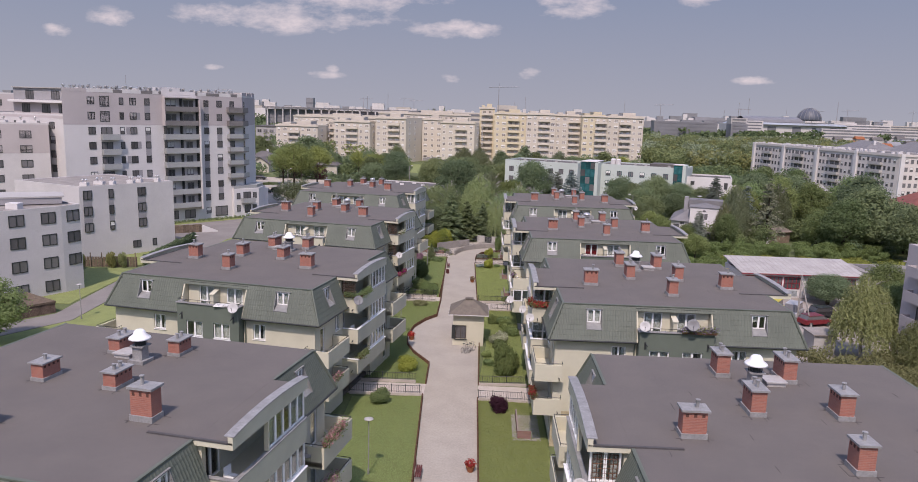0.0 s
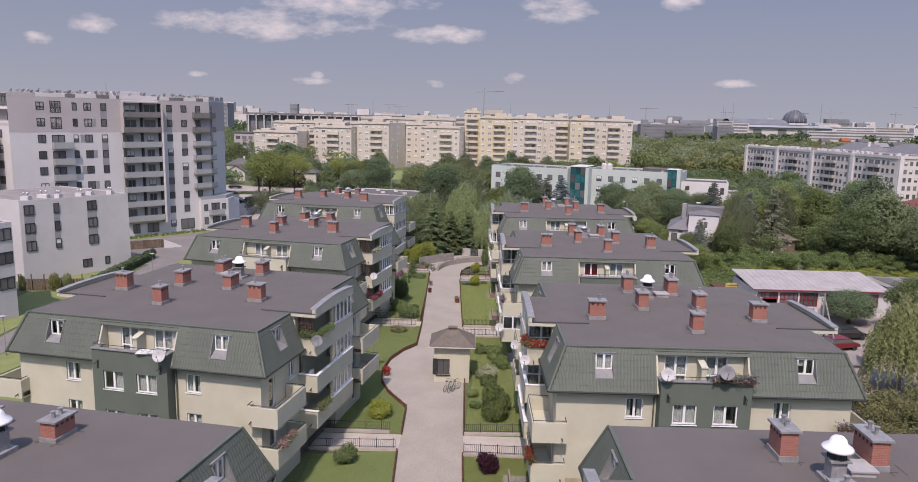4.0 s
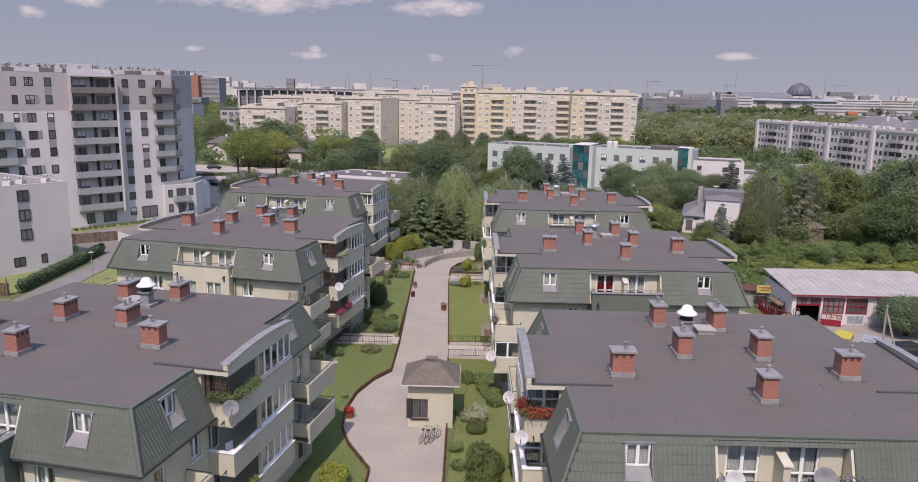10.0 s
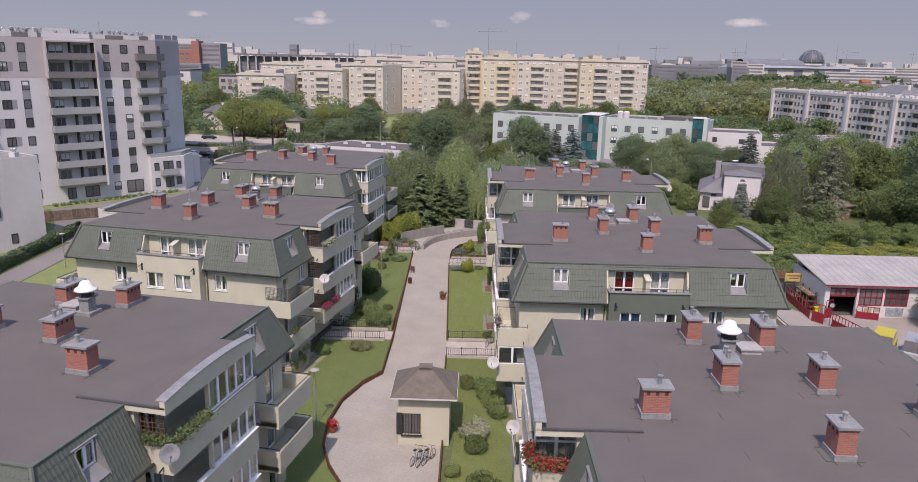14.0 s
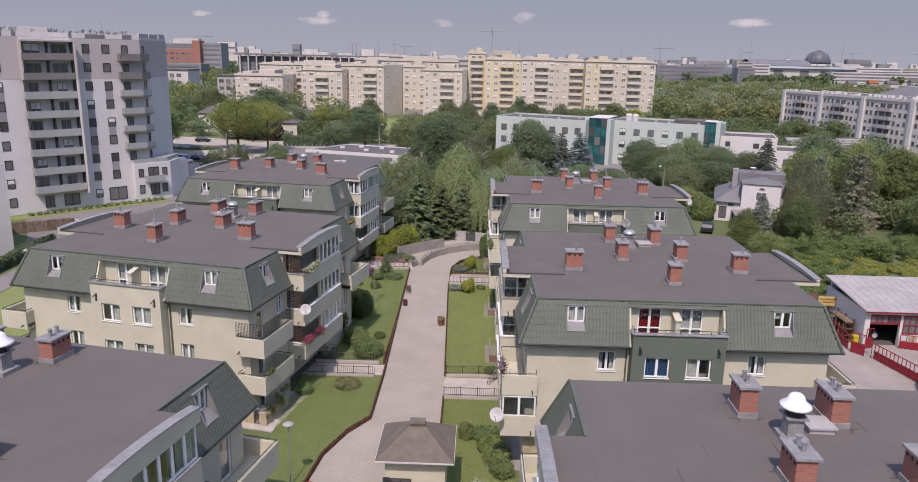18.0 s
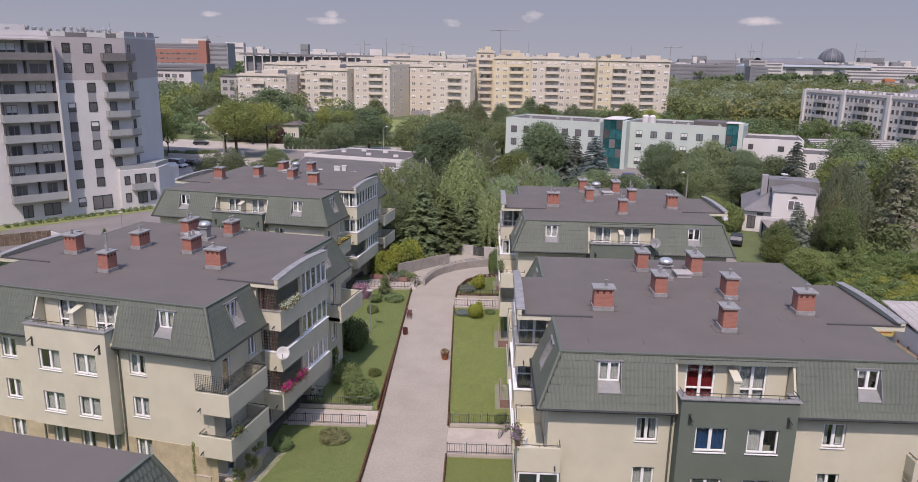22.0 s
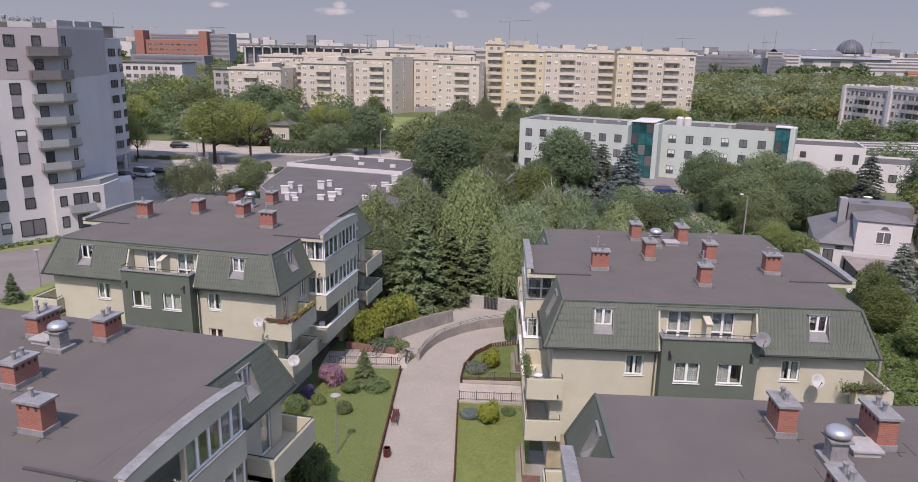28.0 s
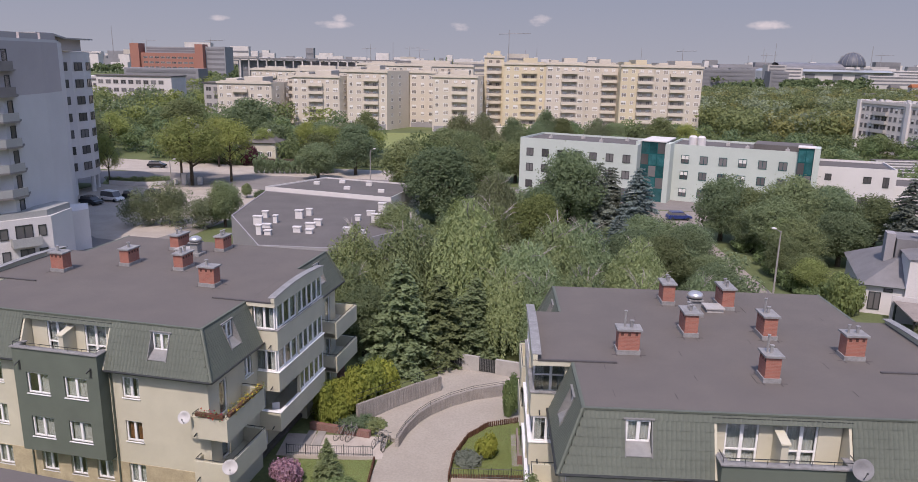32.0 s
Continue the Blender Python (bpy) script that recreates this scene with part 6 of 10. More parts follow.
# grass blades on the courtyard lawns
def blades(poly, n, seed):
    rng = np.random.default_rng(seed)
    xs, ys = [p[0] for p in poly], [p[1] for p in poly]
    q = rng.uniform((min(xs), min(ys)), (max(xs), max(ys)), (int(n * 1.6), 2))
    inside = np.zeros(len(q), bool)
    for (xa, ya), (xb, yb) in zip(poly, poly[1:] + poly[:1]):
        if ya != yb:
            hit = ((ya > q[:, 1]) != (yb > q[:, 1])) & (q[:, 0] < (xb - xa) * (q[:, 1] - ya) / (yb - ya) + xa)
            inside ^= hit
    q = q[inside]
    pos = np.column_stack([q, 0.08 + rng.uniform(0, 0.05, len(q))])
    return leaf_mesh("grass", pos, np.column_stack([rng.normal(scale=0.3, size=(len(q), 2)), np.ones(len(q))]), 0.052, LEAFTURF, 1.3)


LEAFTURF = leaf_material("turf_blade", (0.225, 0.27, 0.105), (0.275, 0.32, 0.13), 0.4)
for k, (poly, lab) in enumerate(LAWNS):
    xs, ys = [p[0] for p in poly], [max(p[1], 20) for p in poly]
    area = (max(xs) - min(xs)) * (max(ys) - min(ys))
    tagged(new("grass", blades([(p[0], max(p[1], 20)) for p in poly], int(area * 190), 60 + k)), "short mown grass blades", "grass", kind="stuff")
solo("brick_plinth", Geo().prism([(-13.3, 122.3), (-11.6, 122.7), (-12.0, 124.6), (-13.7, 124.2)], 0, 2.3), RAMPBRICK, "red brick wall under a corner balcony", "wall")
# shrubs in the beds
shrub(-8.1, 52.4, 1.5, 1.1, GOLD, "round golden yellow shrub in a bed")
shrub(1.7, 52.5, 3.2, 1.3, LEAFSHRUB, "tall dense green conical shrub")
PURPLELEAF = leaf_material("purple_leaf", (0.05, 0.02, 0.035), (0.12, 0.05, 0.07))
shrub(0.9, 43.2, 1.5, 0.9, PURPLELEAF, "dark purple-leaved round shrub")
shrub(-9.7, 44.0, 1.3, 1.0, LEAFLIGHT, "low light green shrub")
for x, y, h, r in ((-11.2, 116.5, 3.0, 1.7), (-10.3, 117.5, 3.5, 1.9), (-9.2, 118.8, 3.8, 1.9), (-8.2, 120.0, 3.6, 1.7)):
    shrub(x, y, h, r, GOLD, "large golden yellow hedge shrub by the wall")
for x, y in ((0.1, 102.6), (0.2, 112.0)):
    shrub(x, y, 1.75, 0.85, GOLD, "rounded golden yellow-green bush on a lawn")
for x, y, h, r, m in ((-8.4, 84.0, 1.7, 1.5, LEAFSHRUB), (-9.9, 86.9, 1.5, 1.3, LEAFLIGHT), (-10.9, 89.2, 1.3, 1.1, LEAFSHRUB), (-11.4, 95.0, 2.0, 1.3, LEAFSHRUB), (-11.9, 88.5, 3.0, 1.1, LEAFLIGHT), (-12.0, 91.0, 3.2, 1.1, LEAFLIGHT), (-12.2, 93.0, 2.9, 1.0, LEAFLIGHT), (-10.4, 93.6, 2.9, 1.3, LEAFLIGHT), (-11.2, 94.2, 2.6, 1.2, LEAFSHRUB), (-7.9, 88.2, 0.6, 0.6, LEAFLIGHT), (-12.6, 104.4, 0.8, 0.6, LEAFSHRUB), (-10.4, 103.2, 0.9, 0.65, LEAFLIGHT), (-8.7, 107.2, 0.75, 1.2, LEAFLIGHT), (-10.6, 106.5, 1.0, 0.8, LEAFLIGHT),
                      (1.9, 70.0, 1.1, 1.0, LEAFSHRUB), (2.2, 68.5, 1.2, 1.0, LEAFSHRUB), (2.6, 67.0, 1.2, 1.0, LEAFSHRUB), (2.9, 65.6, 1.1, 0.9, LEAFSHRUB), (1.3, 60.6, 1.0, 0.9, LEAFLIGHT), (0.6, 70.2, 1.2, 0.7, LEAFLIGHT), (-0.2, 57.5, 0.8, 0.6, LEAFSHRUB), (1.7, 57.0, 0.8, 0.7, LEAFLIGHT), (0.0, 54.9, 0.8, 0.6, LEAFSHRUB), (2.5, 54.6, 1.6, 0.8, LEAFSHRUB), (2.0, 119.6, 2.8, 0.7, LEAFSHRUB), (2.0, 118.2, 2.8, 0.7, LEAFSHRUB), (2.3, 80.6, 1.0, 0.5, LEAFSHRUB), (1.6, 104.0, 0.5, 0.6, LEAFSHRUB),
                      (-14.0, 103.4, 1.1, 0.9, LEAFLIGHT), (-13.8, 101.8, 1.0, 0.8, LEAFSHRUB), (-12.2, 76.2, 0.9, 0.7, LEAFSHRUB), (-15.1, 73.6, 1.1, 0.5, LEAFSHRUB)):
    shrub(x, y, h, r, m, "leafy green garden shrub")
shrub(1.2, 62.4, 1.3, 1.2, leaf_material("white_bloom", (0.2, 0.23, 0.13), (0.5, 0.5, 0.42)), "shrub with small white flowers", "flowering_bush")
shrub(-9.1, 77.8, 0.6, 1.2, LEAFGARDEN, "low spiky grey-green garden plant")
tree("spruce", -9.9, 108.8, 2.8, 1.0)
shrub(-12.3, 107.9, 1.8, 1.15, PINKFLOWER, "pink flowering rhododendron bush", "flowering_bush")
shrub(-13.7, 105.4, 1.1, 0.6, leaf_material("violet_bloom", (0.14, 0.1, 0.22), (0.3, 0.24, 0.42)), "violet flowering garden bush", "flowering_bush")
shrub(-0.95, 111.2, 0.7, 1.1, NEEDLEBLUE, "spreading blue-green juniper bush")
shrub(-1.2, 103.4, 0.6, 0.9, NEEDLEBLUE, "spreading blue-green juniper bush")
shrub(-9.4, 115.4, 0.9, 1.5, NEEDLE, "spreading dark green juniper")
shrub(-7.9, 115.3, 0.8, 1.0, NEEDLE, "spreading dark green juniper")
shrub(-60.0, 244, 5.0, 2.4, PURPLELEAF, "dark purple-leaved bush by a garden fence")
shrub(39.0, 145.4, 4.5, 2.1, LEAFLIGHT, "tall rounded thuja beside the white house")
corner = lambda u, v: (-13.65 - 0.979 * u + 0.204 * v, 70.8 + 0.204 * u + 0.979 * v)
quad = lambda u0, u1, v0, v1: [corner(u0, v0), corner(u1, v0), corner(u1, v1), corner(u0, v1)]
pw = thing("patio_enclosure", "tiled patio wall with a dark gate and metal rails", "patio wall")
for q, z in (((0, 0.55, 0, 0.28), 1.0), ((1.5, 2.7, 0, 0.25), 1.0), ((0.0, 0.25, 0.283, 1.3), 0.82), ((0.0, 0.28, 1.303, 1.6), 1.0), ((0.0, 0.25, 1.603, 2.7), 0.82), ((0.0, 0.3, 2.703, 3.4), 1.0)):
    g = Geo(); g.prism(quad(*q), 0.04, z); part("wall_block", g, PLINTH, pw)
    g = Geo(); g.prism(quad(q[0] - 0.03, q[1] + 0.03, q[2] - 0.03, q[3] + 0.03), z + 0.003, z + 0.06); part("coping", g, PALESLAB, pw)
g = Geo()
for k in range(9):
    a = corner(0.6 + 0.105 * k, 0.12); g.bar((*a, 0.1), (*a, 0.95), 0.014, 4)
for z in (0.15, 0.55, 0.95):
    g.bar((*corner(0.56, 0.12), z), (*corner(1.49, 0.12), z), 0.018, 4)
part("gate", g, DARKMETAL, pw)
for z in (1.18, 1.3):
    g = Geo(); g.bar((*corner(2.7, 0.12), z), (*corner(0.12, 0.12), z), 0.022, 5); g.bar((*corner(0.12, 0.12), z), (*corner(0.12, 3.4), z), 0.022, 5); part("rail", g, ZINC, pw)
for u, v in ((2.65, 0.12), (1.5, 0.12), (0.12, 0.12), (0.12, 1.4), (0.12, 3.3)):
    g = Geo(); g.bar((*corner(u, v), 1.0), (*corner(u, v), 1.32), 0.022, 5); part("rail_post", g, ZINC, pw)
sheet("apron", quad(-0.7, 3.2, -0.6, 5.6), 0.085, PALESLAB, "pale slab apron round a ground-floor patio", "paving")
tb = thing("garden_table", "small white garden table on the patio", "table", at=(*corner(1.1, 1.2), 0.09))
g = Geo(); g.cyl(0, 0, 0.66, 0.7, 0.42, n=16); part("tabletop", g, WHITE, tb)
for k in range(4):
    g = Geo(); g.bar((0.3 * math.cos(1.57 * k), 0.3 * math.sin(1.57 * k), 0), (0.2 * math.cos(1.57 * k), 0.2 * math.sin(1.57 * k), 0.66), 0.02, 5); part("leg", g, WHITE, tb)
rng = np.random.default_rng(77)
vine = [(*corner(-0.05 + 0.15 * math.sin(k * 2.1), 0.1 + 0.26 * k), 0.95 + 0.45 * math.sin(k * 1.3) + 0.05 * k, 0.2, 0.22, 0.26 + 0.1 * math.sin(k)) for k in range(13)] + [(*corner(2.6, 0.1), 0.8 + 0.3 * k, 0.14, 0.14, 0.25) for k in range(8)]
p, n = blob_points(rng, vine, 1500, 0.7)
tagged(new("climbing_plant", leaf_mesh("climbing_plant", p, n, 0.085, LEAFLIGHT)), "loose climbing plant over a patio rail", "climbing plant")
for y0, y1 in ((83.2, 87.0), (95.0, 98.8), (111.2, 115.0), (37.8, 42.2)):
    g = Geo(); g.box(2.3, y0, 0.1, 2.42, y1, 0.75); g.box(2.423, y0, 0.1, 3.4, y0 + 0.12, 0.75)
    solo("patio_wall", g, RAMPBRICK, "low brick patio wall by a ground-floor flat", "wall", "patio walls")
DRYPLANT = leaf_material("dry_plant", (0.2, 0.12, 0.07), (0.33, 0.22, 0.13))
for x, y, m in ((-8.75, 62.6, REDFLOWER), (-1.35, 32.1, REDFLOWER), (-2.37, 92.1, DRYPLANT)):
    o = thing("plant_pot", "terracotta plant pot on the path edge", "plant pot", "path pots", (x, y, 0.02))
    g = Geo(); g.lathe(0, 0, [(0.22, 0), (0.34, 0.4), (0.36, 0.45), (0.3, 0.45), (0.0, 0.4)], 12)
    part("pot", g, ORANGE, o)
    rng = np.random.default_rng(int(y))
    p, n = blob_points(rng, [(0, 0, 0.65, 0.42, 0.42, 0.3)], 260, 0.5)
    ob = new("plant", leaf_mesh("plant", p, n, 0.1, m)); ob.parent = o

BENCHRED = material("dark_red_stain", (0.13, 0.04, 0.035), 0.7, var=0.15, island=0.15)


def bench(x, y, a):
    o = thing("bench", "dark red slatted bench along the path edge", "bench", "path benches", (x, y, 0.02))
    o.rotation_euler = (0, 0, a)
    for k in range(3):
        g = Geo(); g.box(-0.21 + 0.15 * k, -0.9, 0.42, -0.09 + 0.15 * k, 0.9, 0.46); part("seat_slat", g, BENCHRED, o)
    for k in range(2):
        g = Geo(); g.box(-0.27, -0.9, 0.56 + 0.16 * k, -0.24, 0.9, 0.68 + 0.16 * k); part("back_slat", g, BENCHRED, o)
    for v in (-0.7, 0.7):
        g = Geo(); g.box(-0.22, v - 0.05, 0, 0.2, v + 0.05, 0.417); g.box(-0.238, v - 0.03, 0.3, -0.2, v + 0.03, 0.85); part("leg", g, CONCRETE, o)


def litter_bin(x, y):
    o = thing("litter_bin", "dark red slatted round litter bin", "bin", "litter bins", (x, y, 0.02))
    for k in range(14):
        a = k * math.tau / 14
        g = Geo(); g.bar((0.24 * math.cos(a), 0.24 * math.sin(a), 0.05), (0.26 * math.cos(a), 0.26 * math.sin(a), 0.75), 0.05, 4); part("slat", g, BENCHRED, o)
    g = Geo(); g.cyl(0, 0, 0.03, 0.68, 0.2, n=12); part("liner", g, DARKMETAL, o)
    g = Geo(); g.lathe(0, 0, [(0.3, 0.72), (0.3, 0.78), (0.24, 0.78), (0.24, 0.72)], 14); part("rim", g, BENCHRED, o)
    return o


bench(-6.55, 102.4, 0.03)
litter_bin(-6.45, 97.6).scale = (0.8, 0.8, 0.85)
bench(-5.05, 31.0, 0.0)


# ---- buildings round the estate ----
WCACHE = {}
PALEGREY = material("pale_grey_render", (0.40, 0.385, 0.37), 0.9, var=0.06, scale=0.12, fine=6)


def far_window(parent, p, q, s, z, w, h, leaves=2, frame=WHITE, blind=False, pane=None):
    """One framed window on the outer face of the wall p-q (counter-clockwise footprint), s metres along it."""
    key = (w, h, leaves, frame.name, blind, pane and pane.name)
    if key not in WCACHE:
        g = Geo()
        t = 0.09
        xs = [-w / 2]
        for k in range(leaves):
            lo, hi = -w / 2 + w * k / leaves, -w / 2 + w * (k + 1) / leaves
            xs += [lo + (t if k == 0 else t / 2), hi - (t if k == leaves - 1 else t / 2)]
        xs.append(w / 2)
        zs = [0, t, h - t, h] if not blind else [0, t, h * 0.5, h - t, h]
        f, r = -0.07, -0.02
        for i in range(len(xs) - 1):
            for j in range(len(zs) - 1):
                x0, x1, z0, z1 = xs[i], xs[i + 1], zs[j], zs[j + 1]
                glazed = i % 2 == 1 and 0 < j < len(zs) - 2
                y = r if glazed else f
                g.cur = (2 if blind and j == 2 else 1) if glazed else 0
                g.face((x0, y, z0), (x1, y, z0), (x1, y, z1), (x0, y, z1))
                g.cur = 0
                if glazed:
                    g.face((x0, f, z0), (x0, r, z0), (x0, r, z1), (x0, f, z1)); g.face((x1, r, z0), (x1, f, z0), (x1, f, z1), (x1, r, z1))
                    if j == 1:
                        g.face((x0, f, z0), (x1, f, z0), (x1, r, z0), (x0, r, z0))
                    if j == len(zs) - 3:
                        g.face((x0, r, z1), (x1, r, z1), (x1, f, z1), (x0, f, z1))
        g.face((-w / 2, f, h), (w / 2, f, h), (w / 2, 0.02, h), (-w / 2, 0.02, h)); g.face((-w / 2, 0.02, 0), (w / 2, 0.02, 0), (w / 2, f, 0), (-w / 2, f, 0))
        g.face((-w / 2, 0.02, 0), (-w / 2, f, 0), (-w / 2, f, h), (-w / 2, 0.02, h)); g.face((w / 2, f, 0), (w / 2, 0.02, 0), (w / 2, 0.02, h), (w / 2, f, h))
        WCACHE[key] = mesh_of("window", g, [frame, pane or DARKPANE, CURTAIN])
    L = math.hypot(q[0] - p[0], q[1] - p[1])
    dx, dy = (q[0] - p[0]) / L, (q[1] - p[1]) / L
    ob = new("window", WCACHE[key])
    ob.parent = parent
    ob.matrix_basis = pose(p[0] + dx * s, p[1] + dy * s, z, 0, 0, math.degrees(math.atan2(dy, dx)))
    return ob


def far_balcony(parent, p, q, s, z, w, depth, mat, h=1.0):
    key = ("b", w, depth, mat.name, h)
    if key not in WCACHE:
        g = Geo()
        g.box(-w / 2, -depth, -0.2, w / 2, 0, 0)
        g.box(-w / 2, -depth, 0, w / 2, -depth + 0.08, h); g.box(-w / 2, -depth + 0.08, 0, -w / 2 + 0.08, 0, h); g.box(w / 2 - 0.08, -depth + 0.08, 0, w / 2, 0, h)
        WCACHE[key] = mesh_of("balcony", g, mat)
    L = math.hypot(q[0] - p[0], q[1] - p[1])
    dx, dy = (q[0] - p[0]) / L, (q[1] - p[1]) / L
    ob = new("balcony", WCACHE[key])
    ob.parent = parent
    ob.matrix_basis = pose(p[0] + dx * s, p[1] + dy * s, z, 0, 0, math.degrees(math.atan2(dy, dx)))


def roof_and_walls(b, poly, h, wall_mat, roof_mat=FLATROOF, z0=0.0, parapet=0.5, rim=0.965):
    g = Geo(); g.prism(poly, z0, h)
    part("wall", g, wall_mat, b)
    n = len(poly)
    cx, cy = sum(p[0] for p in poly) / n, sum(p[1] for p in poly) / n
    inner = [(cx + (p[0] - cx) * rim, cy + (p[1] - cy) * rim) for p in poly]
    g = Geo(); g.prism(inner, h + 0.003, h + 0.12)
    part("roof", g, roof_mat, b)
    g = Geo()
    for i in range(n):
        a, c, ci, ai = poly[i], poly[(i + 1) % n], inner[(i + 1) % n], inner[i]
        g.prism([a, c, ci, ai], h + 0.003, h + parapet)
    part("parapet", g, wall_mat, b)
    return b


def wall_point(p, q, s, out=0.0):
    L = math.hypot(q[0] - p[0], q[1] - p[1])
    dx, dy = (q[0] - p[0]) / L, (q[1] - p[1]) / L
    return (p[0] + dx * s + dy * out, p[1] + dy * s - dx * out)


def strip(b, name, p, q, s0, s1, z0, z1, out, mat):
    g = Geo()
    a, c = wall_point(p, q, s0, out), wall_point(p, q, s1, out)
    a2, c2 = wall_point(p, q, s0, -0.1), wall_point(p, q, s1, -0.1)
    g.prism([a, c, c2, a2], z0, z1)
    return part(name, g, mat, b)


# white tower block
A, C, E = (-82.9, 122.9), (-78.0, 199.5), (-104, 175)
AX, AY = 0.6715, 0.7415
tw = lambda s, out=0.0: (A[0] + AX * s + AY * out, A[1] + AY * s - AX * out)
B, B2, B3 = tw(38.2), (-58.2, 161.3), (-59.2, 166.6)      # corner, joint and end of the blank flank
GREYWHITE = material("grey_white_plaster", (0.55, 0.525, 0.52), 0.9, var=0.06, scale=0.2, fine=8)
LILAC = material("lilac_render", (0.46, 0.415, 0.41), 0.9, var=0.05, scale=0.15, fine=8)
SMOKED = material("smoked_parapet", (0.21, 0.195, 0.19), 0.5, var=0.1, scale=0.5)
FROST = material("frosted_parapet", (0.345, 0.352, 0.345), 0.5, var=0.06, scale=0.4, fine=6)
tower = thing("tower_block", "white nine-storey apartment tower with stacked balconies", "apartment block")
roof_and_walls(tower, [A, B, B2, B3, C, E], 27.4, WHITEWALL, parapet=0.35)
for s0, s1, m in ((0, 4.5, LILAC), (4.7, 9.6, WHITEWALL), (9.6, 11.4, SMOKED), (11.4, 15.2, WHITEWALL), (15.2, 17.6, SMOKED), (17.6, 18.9, WHITEWALL), (18.9, 19.5, SMOKED), (19.5, 27.0, WHITEWALL), (27.0, 27.5, SMOKED), (27.5, 29.5, WHITEWALL), (29.5, 32.6, SMOKED), (32.6, 35.4, WHITEWALL), (35.4, 37.0, SMOKED), (37.0, 38.2, WHITEWALL)):
    strip(tower, "parapet_panel", A, B, s0 + 0.02, s1 - 0.02, 27.403, 28.15 if m is WHITEWALL else 28.05, 0.04, m)
for p, q, n, hh in ((B, B2, 2, 1.05), (B2, B3, 1, 1.15)):
    L = math.hypot(q[0] - p[0], q[1] - p[1])
    for k in range(n):
        a, c = wall_point(p, q, L * (k + 0.06) / n, -0.05), wall_point(p, q, L * (k + 0.94) / n, -0.05)
        a2, c2 = wall_point(p, q, L * (k + 0.06) / n, -0.55), wall_point(p, q, L * (k + 0.94) / n, -0.55)
        g = Geo(); g.prism([a, c, c2, a2], 27.755, 27.4 + hh)
        part("parapet_panel", g, LILAC, tower)
ZF = [24.15 - 2.97 * k for k in range(9)]          # floor levels from the top down
strip(tower, "upper_cladding", A, B, 0.0, 19.7, 21.0, 27.4, 0.02, LILAC)
strip(tower, "upper_cladding", A, B, 27.1, 38.2, 21.0, 27.4, 0.02, LILAC)
strip(tower, "upper_cladding", B, B2, 0.0, 10.15, 21.0, 27.4, 0.02, LILAC)
strip(tower, "upper_cladding", B2, B3, 0.0, 5.38, 21.0, 27.4, 0.02, LILAC)
strip(tower, "loggia_recess", A, B, 19.72, 27.08, 2.6, 27.0, 0.025, WHITEWALL)
